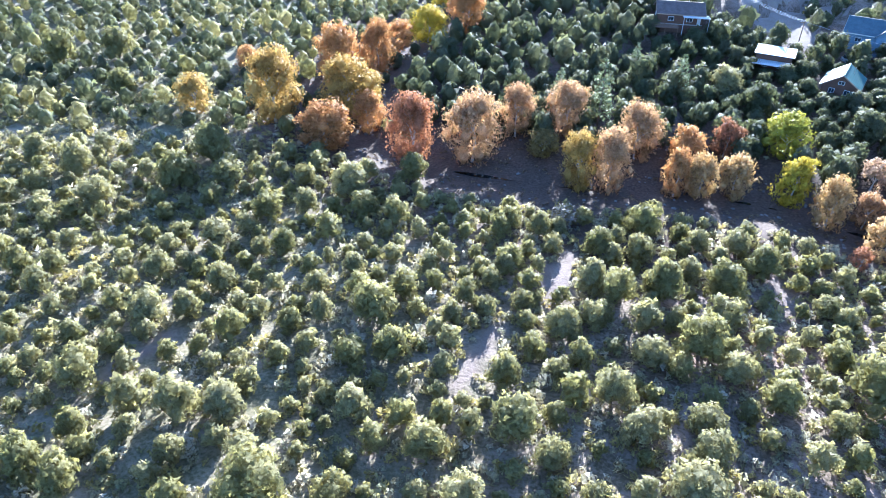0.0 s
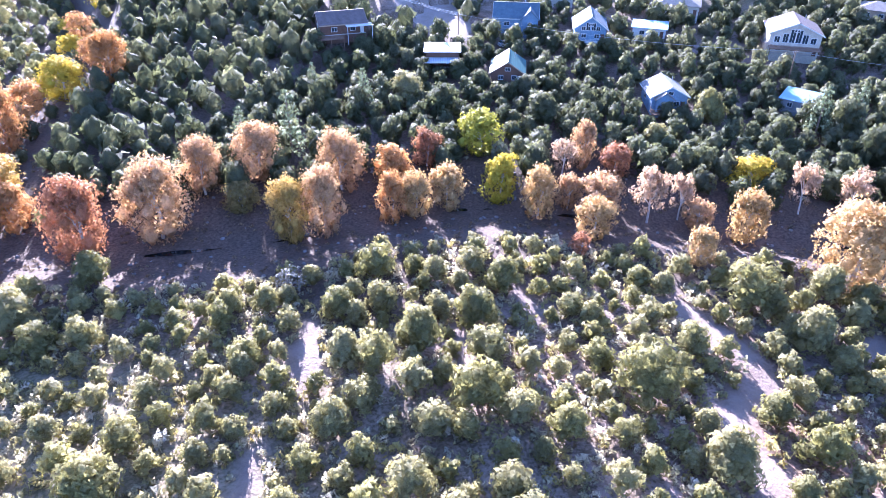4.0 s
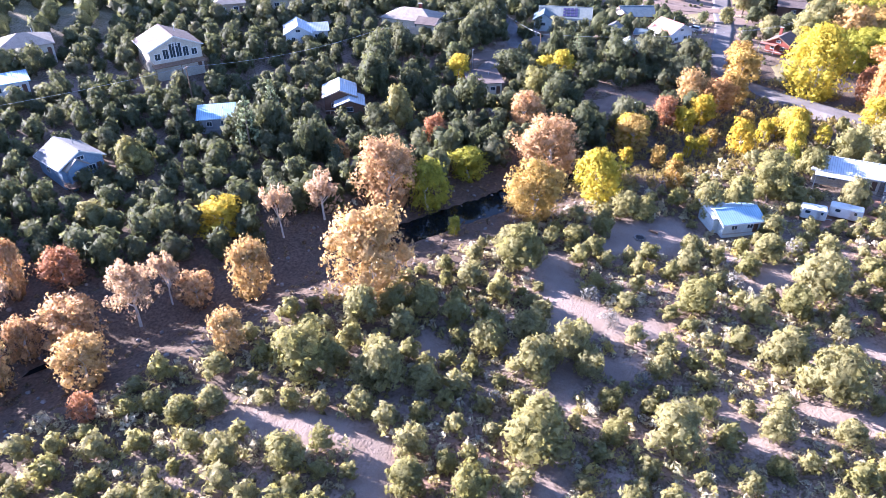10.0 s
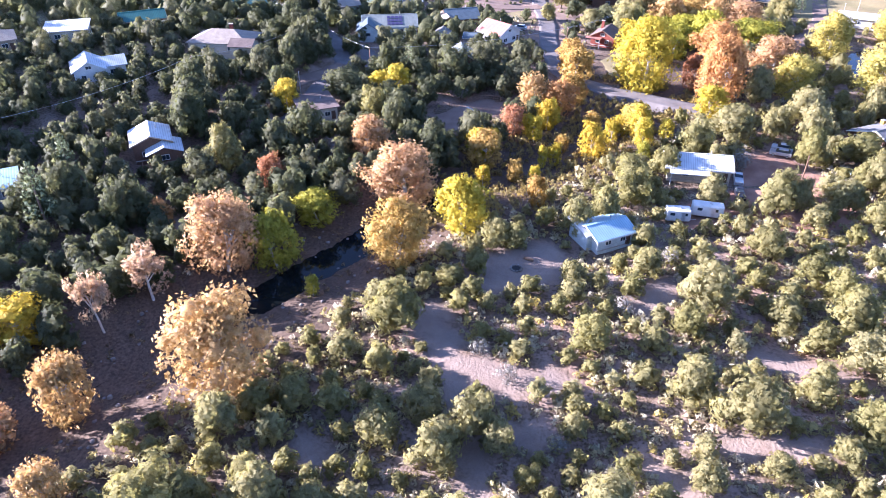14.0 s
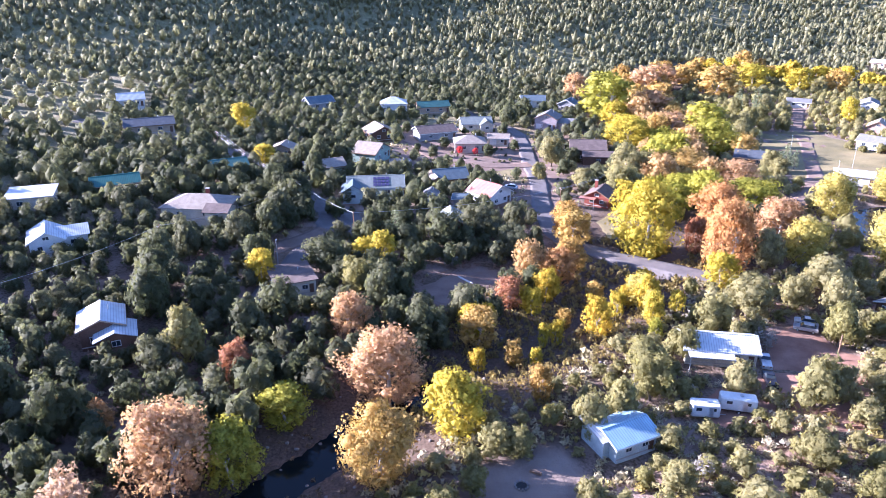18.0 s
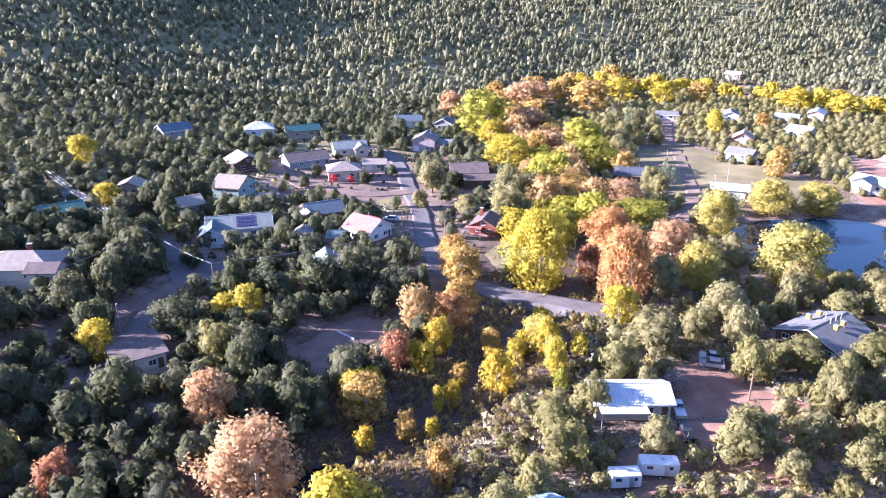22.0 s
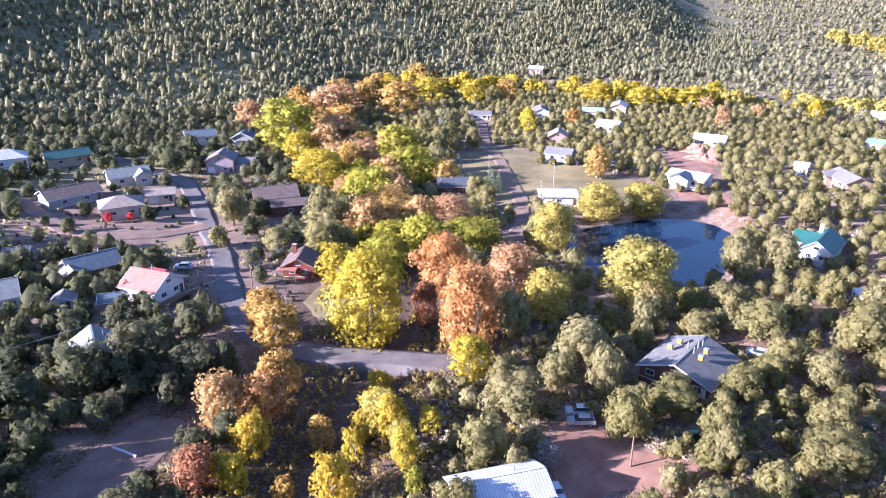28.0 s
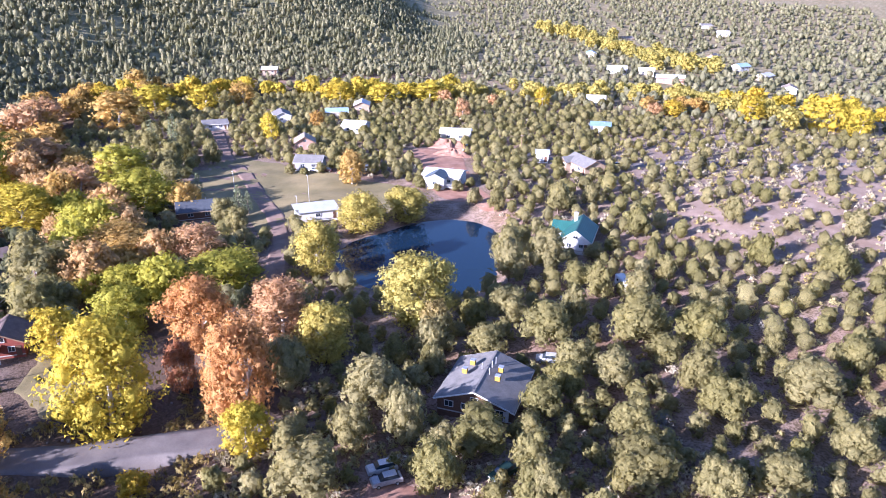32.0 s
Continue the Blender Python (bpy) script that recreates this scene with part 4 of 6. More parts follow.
# ---------------------------------------------------------------- vehicles
def car(label, x, y, yaw, body=(0.7, 0.7, 0.7), long=4.6, pickup=False):
    m = pose(x, y, height(x, y) + 0.14, 0, 0, yaw)
    c = empty("pickup" if pickup else "car", m, label, "car")
    col = paint("car_paint", body, 0.3, 0.3)
    bm = bmesh.new()
    l, w = long / 2, 0.92
    prof = [(-l, 0.3), (l, 0.3), (l, 0.75), (l - 0.15, 0.95), (l - 1.25, 1.02), (-l + 0.1, 1.05), (-l, 0.85)]
    rings = [[bm.verts.new((px, s * (w - (0.06 if pz > 0.9 else 0)), pz)) for px, pz in prof] for s in (-1, 1)]
    for i in range(len(prof)):
        j = (i + 1) % len(prof)
        bm.faces.new((rings[0][i], rings[0][j], rings[1][j], rings[1][i]))
    bm.faces.new(rings[0][::-1])
    bm.faces.new(rings[1])
    bmesh.ops.recalc_face_normals(bm, faces=bm.faces[:])
    hull = part("body", bm, col, c)
    x0, x1 = (-0.3, l - 1.3) if pickup else (-l + 0.35, l - 1.2)
    bm = box(x1 - x0, 1.6, 0.55, ((x0 + x1) / 2, 0, 1.03))
    for v in bm.verts:
        if v.co.z > 1.4:
            v.co.x += 0.45 * (1 if v.co.x < (x0 + x1) / 2 else -1.3)
            v.co.y *= 0.84
    part("window_band", bm, GLASS, hull)
    part("roof", box(max(0.8, x1 - x0 - 1.05), 1.36, 0.05, ((x0 + x1) / 2 - 0.07, 0, 1.56), bevel=0.02), col, hull)
    for a in (-l + 0.85, l - 0.85):
        for s in (-1, 1):
            wheel = part("wheel", tube((a, s * 0.72, 0.2), (a, s * 0.95, 0.2), 0.34, 0.34, 12), RUBBER, c)
            part("rim", tube((a, s * 0.95, 0.2), (a, s * 0.97, 0.2), 0.2, 0.2, 10), STEEL, wheel)
    for s in (-1, 1):
        part("headlight", box(0.06, 0.4, 0.14, (l + 0.01, s * 0.6, 0.66)), WHITE, c)
        part("tail_light", box(0.06, 0.3, 0.14, (-l - 0.01, s * 0.65, 0.72)), W["red"], c)


car("white pickup parked at the tin-roofed house", 165.4, -24.3, -20, (0.75, 0.75, 0.76), 5.2, True)
car("dark pickup parked in the red yard", 158.8, -21.8, -15, (0.03, 0.03, 0.04), 5.2, True)
car("white car parked under the trees", 180.9, -41, 60, (0.7, 0.7, 0.7))
car("silver car parked under the trees", 178.6, -39.6, 60, (0.45, 0.46, 0.48))
car("white car parked beside the salmon-roofed house", 277, 6, 60, (0.6, 0.65, 0.72))
car("red car parked at the mauve house", 364, -24, -25, (0.4, 0.02, 0.02))
car("dark car parked by the pale house", 262, 63, 20, (0.03, 0.03, 0.035))
car("silver car on the lane's verge", 203.6, 80.9, 40, (0.5, 0.52, 0.55))
car("white camper truck on the wooded slope", 61.6, 185, 30, (0.6, 0.66, 0.75), 5.4)
car("blue car beside the camper", 58.4, 183.6, 40, (0.12, 0.25, 0.42))
car("grey car before the blue house", 119, 180.5, 65, (0.5, 0.52, 0.55))
car("dark car before the blue house", 116, 182, 65, (0.06, 0.07, 0.09))
car("white car on the drive", 110, 181.5, -10, (0.7, 0.7, 0.7))
car("dark green car in the shade", 165.8, -50.9, 80, (0.03, 0.07, 0.06))
car("white car at the meadow house", 318, -146, 20, (0.7, 0.7, 0.72))
car("dark car at the meadow house", 314, -148, 30, (0.1, 0.05, 0.05))
car("white car parked behind the lodge", 178, -83, 30, (0.72, 0.74, 0.75))
car("dark car by the far road", 231, -215, 60, (0.04, 0.05, 0.09))


def trailer(label, x, y, yaw, long, tall=2.4, col=WHITE):
    t = empty("camping_trailer", pose(x, y, height(x, y) + 0.5, 0, 0, yaw), label, "trailer")
    shell = part("shell", box(long, 2.3, tall, bevel=0.22), col, t)
    for s in (-1, 1):
        for k in range(2):
            part("window", box(0.9, 0.05, 0.55, (-long / 4 + k * long / 2, s * 1.16, 1.3)), GLASS, shell)
        wheel = part("wheel", tube((0.2, s * 0.95, -0.18), (0.2, s * 1.17, -0.18), 0.34, 0.34, 12), RUBBER, t)
        part("rim", tube((0.2, s * 1.17, -0.18), (0.2, s * 1.19, -0.18), 0.18, 0.18, 10), STEEL, wheel)
    part("door", box(0.7, 0.05, 1.8, (long * 0.18, -1.17, 0.25)), STEEL, shell)
    part("roof_vent", box(0.5, 0.5, 0.18, (0.5, 0, tall)), STEEL, shell)
    part("drawbar", box(1.3, 0.12, 0.12, (long / 2 + 0.6, 0, 0.0)), STEEL, t)


trailer("white box trailer parked in the yard", 150.3, -6.2, -100, 4.6)
trailer("white camping trailer with grey roof", 151.2, -12.2, -108, 5.8)
trailer("long white trailer among junipers", 180.3, -119.3, -40, 7.0)
trailer("small silver trailer by the site", 302.5, -159.4, 30, 4.0, 2.2, STEEL)


# ---------------------------------------------------------------- poles, cables and yard things
def pole(x, y, tall=9.5, arm=True, turn=0.0):
    p = empty("utility_pole", pose(x, y, height(x, y), 0, 0, turn), "weathered wooden utility pole with crossarm", "utility pole", "utility poles")
    part("post", tube((0, 0, -0.5), (0, 0, tall), 0.16, 0.11, 8), WOOD, p)
    if arm:
        a = part("crossarm", box(2.2, 0.12, 0.14, (0, 0, tall - 0.6)), WOOD, p)
        for k in (-1, -0.4, 0.4, 1):
            part("insulator", tube((k, 0, tall - 0.46), (k, 0, tall - 0.24), 0.05, 0.03), WHITE, a)
    return Vector((x, y, height(x, y) + tall - 0.3))


def cable(a, b, sag, off=0.0):
    d = (b - a).normalized()
    side = Vector((-d.y, d.x, 0)) * off
    cu = bpy.data.curves.new("power_line", "CURVE")
    cu.dimensions, cu.bevel_depth, cu.bevel_resolution = "3D", 0.03, 0
    sp = cu.splines.new("POLY")
    sp.points.add(14)
    for i in range(15):
        s = i / 14
        p = a.lerp(b, s) + side - Vector((0, 0, 4 * sag * s * (1 - s)))
        sp.points[i].co = (*p, 1)
    cu.materials.append(STEEL)
    tagged(new("power_line", cu), "thin sagging power line between poles", "cable", "power lines")


LINE = [pole(306.8, 106.2, 7.5, turn=35), pole(256.2, 72.2, 7.5, turn=20), pole(229, 54.7, 8, False)]
SLOPE = [pole(79.6, 223.1), pole(98.3, 188.1, 8.5), pole(165, 132), pole(212, 98)]
for a, b in ((LINE[0], LINE[1]), (SLOPE[0], SLOPE[1])):
    for off in (-0.9, 0, 0.9):
        cable(a, b, 1.6, off)
cable(LINE[1], SLOPE[3], 1.8)
cable(SLOPE[1], SLOPE[2], 1.8)
cable(SLOPE[2], SLOPE[3], 1.8)
cable(LINE[1], LINE[2], 0.8)
E1 = [pole(253.2, -5, 8), pole(278.7, -32.7, 9)]
cable(LINE[2], E1[0], 1.4)
cable(E1[0], E1[1], 1.0, 0.4)
cable(E1[0], E1[1], 1.0, -0.4)
pole(165.5, -38.2, 5.5, False)
pole(272, -214, 8)
for x, y, tall in ((284.8, -115.3, 11), (283.5, -109.5, 6), (321.2, -113.1, 7), (214.6, 72.4, 6)):
    p = empty("lamp_post", pose(x, y, height(x, y)), "tall pale metal lamp post", "lamp post", "lamp posts")
    part("shaft", tube((0, 0, -0.4), (0, 0, tall), 0.10, 0.06, 8), STEEL, p)
    part("lamp_head", box(0.7, 0.25, 0.14, (0.3, 0, tall)), STEEL, p)


def fence(label, points, tall=1.2, step=2.6):
    line = resample(points, step)
    f = empty("fence", pose(0, 0, 0), label, "fence")
    zs = [height(a, b) for a, b in line]
    for (a, b), z in zip(line, zs):
        part("post", box(0.12, 0.12, tall + 0.4, (a, b, z - 0.4)), WOOD, f)
    for k in range(len(line) - 1):
        bm = bmesh.new()
        for h in (0.5, tall - 0.1):
            tube((*line[k], zs[k] + h), (*line[k + 1], zs[k + 1] + h), 0.045, 0.045, 4, bm)
        part("rail", bm, WOOD, f)


fence("low weathered timber arena fence", [(201.5, 42), (217, 23.5), (209.5, 15), (188.5, 33.5), (201.5, 42)])
fence("timber fence beside the cabin yard", [(270, -16), (274, -24), (270, -31)], 1.4)
fence("rail fence along the village road", [(258, 5), (272, 4), (287, 0)], 1.1)
part("fallen_beam", box(5.2, 0.3, 0.35, bevel=0.04), WHITE, at=pose(205.5, 28, height(205.5, 28) + 0.1, 0, 0, 35))
tagged(bpy.data.objects["fallen_beam"], "pale timber beam lying in the arena", "beam")
pit = empty("fire_pit", pose(134.7, 26.8, height(134.7, 26.8)), "round dark fire pit with stone rim in a clearing", "fire pit")
for i in range(12):
    a = i * math.pi / 6
    part("stone", box(0.42, 0.3, 0.32, (0.95 * math.cos(a), 0.95 * math.sin(a), -0.05), bevel=0.05), STONE, pit)
part("ash_bed", tube((0, 0, -0.1), (0, 0, 0.07), 0.85, 0.8, 14), RUBBER, pit)
part("bench", box(1.8, 0.4, 0.42, bevel=0.04), WOOD, at=pose(137.2, 24.3, height(137.2, 24.3), 0, 0, 60))
tagged(bpy.data.objects["bench"], "plain timber bench near the fire pit", "bench")


def digger(x, y, yaw):
    d = empty("excavator", pose(x, y, height(x, y) + 0.05, 0, 0, yaw), "yellow-orange excavator beside the dirt mound", "excavator")
    yel = paint("machine_yellow", (0.55, 0.30, 0.05))
    for s in (-1, 1):
        part("track", box(3.4, 0.5, 0.7, (0, s, 0), bevel=0.15), RUBBER, d)
    part("cab", box(1.5, 1.1, 1.7, (0.3, 0.5, 1.0), bevel=0.08), GLASS, d)
    part("engine_cover", box(2.8, 2.2, 1.0, (-0.6, 0, 0.8), bevel=0.1), yel, d)
    boom = part("boom", tube((0.9, -0.4, 1.4), (3.4, -0.4, 3.4), 0.22, 0.18, 6), yel, d)
    part("stick", tube((3.4, -0.4, 3.4), (5.0, -0.4, 1.4), 0.17, 0.14, 6), yel, boom)
    part("bucket", box(0.8, 0.9, 0.8, (5.1, -0.4, 0.7), bevel=0.1), STEEL, boom)


digger(300, -214, 120)


def mound(name, x, y, rx, ry, tall, mat, label, seed):
    u, v = np.meshgrid(np.linspace(0, 2 * np.pi, 40, endpoint=False), np.linspace(0.02, 1, 14))
    r = np.random.RandomState(seed)
    lump = 1 + 0.18 * np.sin(3 * u + seed) + 0.1 * np.sin(7 * u + 2 * seed)
    px, py = x + rx * v * lump * np.cos(u), y + ry * v * lump * np.sin(u)
    pz = ground(px, py) + tall * (1 - v**2) ** 1.3 * (1 + 0.25 * np.sin(5 * u + 9 * v)) + r.uniform(-0.12, 0.12, u.shape) - 0.15 * v
    idx = np.arange(u.size).reshape(u.shape)
    nxt = np.roll(idx, -1, 1)
    faces = np.stack([idx[:-1], nxt[:-1], nxt[1:], idx[1:]], -1).reshape(-1, 4)
    tagged(new(name, mesh_of(name, np.stack([px, py, pz], -1).reshape(-1, 3), faces, mat)), label, "mound", kind="structure")


mound("dirt_mound", 308, -212, 15, 8, 3.2, REDDIRT, "heap of freshly dug red dirt", 3)
mound("dirt_bank", 296, -200, 9, 6, 2.0, REDDIRT, "cut bank of bare red dirt", 5)

# ---------------------------------------------------------------- trees
def unit(v):
    return v / (np.linalg.norm(v, axis=-1, keepdims=True) + 1e-9)


def sprays(r, centres, outward, size, loose=0.5):
    """Small leaf sprays, each a ragged triangle, that face roughly outward."""
    n = len(centres)
    normal = unit(outward + loose * r.normal(size=(n, 3)))
    side = unit(np.cross(normal, r.normal(size=(n, 3))))
    up = np.cross(normal, side)
    s = size * r.uniform(0.6, 1.4, (n, 1))
    a, b = side * s * 0.55, up * s * 0.62
    verts = np.stack([centres - a * r.uniform(0.6, 1.3, (n, 1)) - b * 0.5, centres + a * r.uniform(0.6, 1.3, (n, 1)) - b * 0.5, centres + b * r.uniform(0.7, 1.3, (n, 1)) + normal * s * r.uniform(-0.2, 0.35, (n, 1))], 1).reshape(-1, 3)
    shade = unit(outward + 0.2 * r.normal(size=(n, 3)))
    return verts, np.arange(3 * n).reshape(n, 3), np.repeat(shade, 3, 0)


def core(r, centre, radii, rings=4, sides=7, jag=0.14, taper=0.0):
    """A rough ball of twigs, as triangles."""
    u, v = np.meshgrid(np.linspace(0, 2 * np.pi, sides, endpoint=False), np.linspace(0.2, np.pi - 0.2, rings))
    k = r.uniform(1 - jag, 1 + jag, u.shape)
    u = u + (np.arange(rings) % 2)[:, None] * np.pi / sides
    p = np.stack([np.cos(u) * np.sin(v) * k * radii[0], np.sin(u) * np.sin(v) * k * radii[1], np.cos(v) * k * radii[2]], -1) + centre
    p[..., :2] *= (1 - taper * np.clip((p[..., 2:] - centre[2]) / radii[2], -0.2, 1))
    idx = np.arange(u.size).reshape(u.shape)
    nxt = np.roll(idx, -1, 1)
    top = np.stack([idx[0, 1:-1], idx[0, 2:], np.full(sides - 2, idx[0, 0])], -1)
    f = np.concatenate([np.stack([idx[:-1], idx[1:], nxt[:-1]], -1).reshape(-1, 3), np.stack([nxt[:-1], idx[1:], nxt[1:]], -1).reshape(-1, 3), top])
    p = p.reshape(-1, 3)
    return p, f, unit((p - centre) / np.array(radii))


def join(pieces):
    verts, faces, shade, at = [], [], [], 0
    for v, f, k in pieces:
        verts.append(v)
        faces.append(f + at)
        shade.append(k)
        at += len(v)
    return np.concatenate(verts), np.concatenate(faces), np.concatenate(shade)


def bush(seed, n, size, lobes=9, tall=0.95, balls=(4, 6), cone=0.0, low=0.10):
    """A lobed evergreen crown, about 1 wide and tall high, on the origin."""
    r = np.random.RandomState(seed)
    pieces = []
    ang = np.arange(lobes) * 2.4 + r.uniform(0, 1, lobes)
    lift = (np.arange(lobes) + 0.5) / lobes
    zc = tall * (low + 0.15 + (0.62 - low) * lift)
    wide = (0.29 - cone * 0.17 * lift) * np.sqrt(np.clip(1 - (lift - 0.28) ** 2 * 1.7, 0.04, 1)) * r.uniform(0.7, 1.2, lobes)
    lc = np.stack([np.cos(ang) * wide, np.sin(ang) * wide, zc], 1)
    lr = r.uniform(0.15, 0.225, lobes) * (1 - 0.35 * cone * lift)
    if balls:
        solid = balls in ("heart", "small")
        girth = (0.36 - 0.08 * cone, 0.36 - 0.08 * cone, tall * 0.43) if solid else (0.28, 0.28, tall * (0.36 - low * 0.35))
        pieces.append(core(r, np.array([0, 0, tall * (0.44 + low * 0.4)]), girth, *{"heart": (4, 7), "small": (4, 5)}.get(balls, (4, 6)), 0.2, 0.7 * cone if solid else 0.0))
        for c, q in () if solid else zip(lc, lr):
            pieces.append(core(r, c, (q * 0.74, q * 0.74, q * 0.72), *balls))
    which = r.choice(lobes, n, p=lr**2 / (lr**2).sum())
    d = unit(r.normal(size=(n, 3)) + [0, 0, 0.3])
    p = lc[which] + d * (lr[which] * r.uniform(0.8, 1.12, n))[:, None] * [1, 1, 0.95]
    p[:, 2] = np.clip(p[:, 2], 0.03, None)
    pieces.append(sprays(r, p, unit(d + 0.85 * unit(p - [0, 0, tall * 0.4])), size))
    return join(pieces)


def limbs_of(seed, tall, wide, count=7, lean=0.12, sides=6, r0=0.028):
    """A tapered trunk with forked limbs; returns the mesh and the limbs' ends."""
    r = np.random.RandomState(seed)
    bm = bmesh.new()
    top = Vector((r.uniform(-lean, lean), r.uniform(-lean, lean), tall * 0.50))
    mid = top * 0.5 + Vector((r.uniform(-0.03, 0.03), r.uniform(-0.03, 0.03), 0))
    tube((0, 0, -0.04), mid, r0, r0 * 0.8, sides, bm)
    tube(mid, top, r0 * 0.8, r0 * 0.5, sides, bm)
    ends = []
    for i in range(count):
        a = i * 2.4 + r.uniform(-0.4, 0.4)
        s = r.uniform(0.25, 1.0)
        start = mid.lerp(top, s)
        reach = wide * r.uniform(0.26, 0.44) * (1.2 - 0.78 * s)
        end = Vector((math.cos(a) * reach + start.x * 0.5, math.sin(a) * reach + start.y * 0.5, tall * (0.52 + 0.36 * s * r.uniform(0.7, 1.15))))
        knee = start.lerp(end, 0.5) + Vector((0, 0, tall * 0.02))
        tube(start, knee, r0 * 0.42, r0 * 0.27, 5, bm)
        tube(knee, end, r0 * 0.27, r0 * 0.10, 4, bm)
        ends.append((start, knee, end))
        for k in range(3):
            tip = knee.lerp(end, r.uniform(0.1, 0.9)) + Vector((r.uniform(-0.14, 0.14) * wide, r.uniform(-0.14, 0.14) * wide, r.uniform(0.03, 0.15) * tall))
            tube(knee.lerp(end, 0.2 + 0.25 * k), tip, r0 * 0.15, r0 * 0.05, 3, bm)
            ends.append((knee, knee.lerp(tip, 0.5), tip))
    return bm, ends


def leafy(seed, tall, wide, n, size, thin=False, tight=1.0, low=0.22):
    """Crown of a broadleaved tree: clumps of leaves about the limbs' ends, with gaps."""
    bm, ends = limbs_of(seed, tall, wide, 9 if not thin else 8)
    r = np.random.RandomState(seed + 99)
    tips = np.array([e[2] for e in ends] + [e[1].lerp(e[2], 0.6) for e in ends])
    extra = 56 if not thin else 14
    if extra:
        a = np.arange(extra) * 2.4
        q = (np.arange(extra) + r.uniform(0, 1, extra)) / extra
        span = 0.38 * np.sqrt(np.clip(1 - (q - 0.36) ** 2 / 0.42, 0.03, 1)) * (0.6 + 0.4 * np.clip(q / 0.3, 0, 1)) * r.uniform(0.55, 1.12, extra)
        tips = np.r_[tips, np.stack([np.cos(a) * wide * span, np.sin(a) * wide * span, tall * (low + (0.9 - low) * q)], 1)]
    lr = wide * (0.09 if thin else 0.12) * tight * r.uniform(0.7, 1.3, len(tips))
    lr[-extra:] *= 1.25
    which = r.choice(len(tips), n, p=lr**2 / (lr**2).sum())
    d = unit(r.normal(size=(n, 3)) + [0, 0, 0.25])
    p = tips[which] + d * (lr[which] * r.uniform(0.25, 1.0, n) ** 0.6)[:, None]
    p[:, 2] = np.clip(p[:, 2], 0.5 * low * tall, tall * 1.02)
    pieces = [sprays(r, p, unit(d + 0.4 * unit(p - [0, 0, tall * 0.5])), size, 0.7)]
    if not thin:
        pieces += [core(r, c, (q * 0.62, q * 0.62, q * 0.62), 3, 5) for c, q in zip(tips[-extra::3], lr[-extra::3])]
    return bm, join(pieces)


def pine_crown(seed, n, size):
    """A ponderosa: whorls of drooping, clumped branches round a straight stem."""
    r = np.random.RandomState(seed)
    levels = 11
    pts, out = [], []
    for k in range(levels):
        f = k / (levels - 1)
        reach = 0.20 * (1 - f) ** 0.75 + 0.03
        for j in range(6):
            if r.rand() < 0.2:
                continue
            a = j * 1.05 + k * 0.7 + r.uniform(-0.3, 0.3)
            rr = reach * r.uniform(0.75, 1.2)
            c = np.array([math.cos(a) * rr * 0.75, math.sin(a) * rr * 0.75, 0.24 + 0.72 * f - 0.02])
            m = max(4, int(n / levels / 6 * (1.6 - f)))
            d = unit(r.normal(size=(m, 3)))
            pts.append(c + d * np.array([0.06, 0.06, 0.035]) * (1.3 - 0.6 * f) * r.uniform(0.5, 1.1, (m, 1)))
            out.append(d + [0, 0, 0.5])
    return sprays(r, np.concatenate(pts), unit(np.concatenate(out)), size)


def tree_thing(name, trunk_mesh, crown_mesh, m, label, category, group):
    t = empty(name, m, label, category, group)
    for n, me in (("trunk", trunk_mesh), ("crown", crown_mesh)):
        new(n, me).parent = t
    return t


def to_mesh(bm, name, mat):
    me = bpy.data.meshes.new(name)
    bm.to_mesh(me)
    bm.free()
    me.materials.append(mat)
    return me


# places of single trees: x, y, width, height, by the colour of their leaves
AUTUMN, NAMED, OAKS = [], [], []
AUTUMN.append(('gold', [(-35, 151, 12.4, 17.3), (-19, 159, 15.0, 14.7), (-54, 154, 8.3, 9.1), (30, 127, 7.7, 12.7), (138, 47, 11.3, 12.4), (171, 22, 3.8, 4.5), (156, 20, 4.5, 6.8), (178, 28, 9.0, 8.5), (229, -3, 10.2, 10.2), (195, 0, 5.2, 6.3), (186, 9, 3.9, 4.7), (172, 22, 3.5, 5.2), (211, 2, 8.5, 9.0), (235, -3, 9.8, 10.2), (452, -140, 26.0, 17.6), (379, -200, 9.1, 9.1), (296, -144, 10.1, 10.8), (304, -151, 8.3, 9.9), (455, -213, 16.5, 13.9), (294, -58, 24.3, 11.7)]))
AUTUMN.append(('yellow', [(197.1, -10.2, 5.4, 7.1), (191.0, -10.4, 5.7, 8.2), (181.6, -8.4, 4.3, 7.7), (180.9, 28.6, 7.0, 7.2), (183.2, 25.8, 5.1, 6.1), (189.2, -3.2, 3.9, 6.7), (206.0, -15.0, 5.1, 4.6), (194.4, -6.8, 4.7, 5.6)]))
AUTUMN.append(('orange', [(205, 6, 9.0, 9.0), (-24, 179, 12.1, 16.3), (-14, 183, 9.2, 14.7), (-22, 141, 12.4, 10.4), (10, 204, 10.1, 12.1), (-14, 152, 7.9, 9.5), (-48, 183, 6.3, 7.6), (54, 135, 8.1, 9.0), (49, 125, 6.0, 10.8), (150, 90, 5.4, 5.7), (237, -46, 14.3, 15.7), (209, -36, 13.6, 18.6)]))
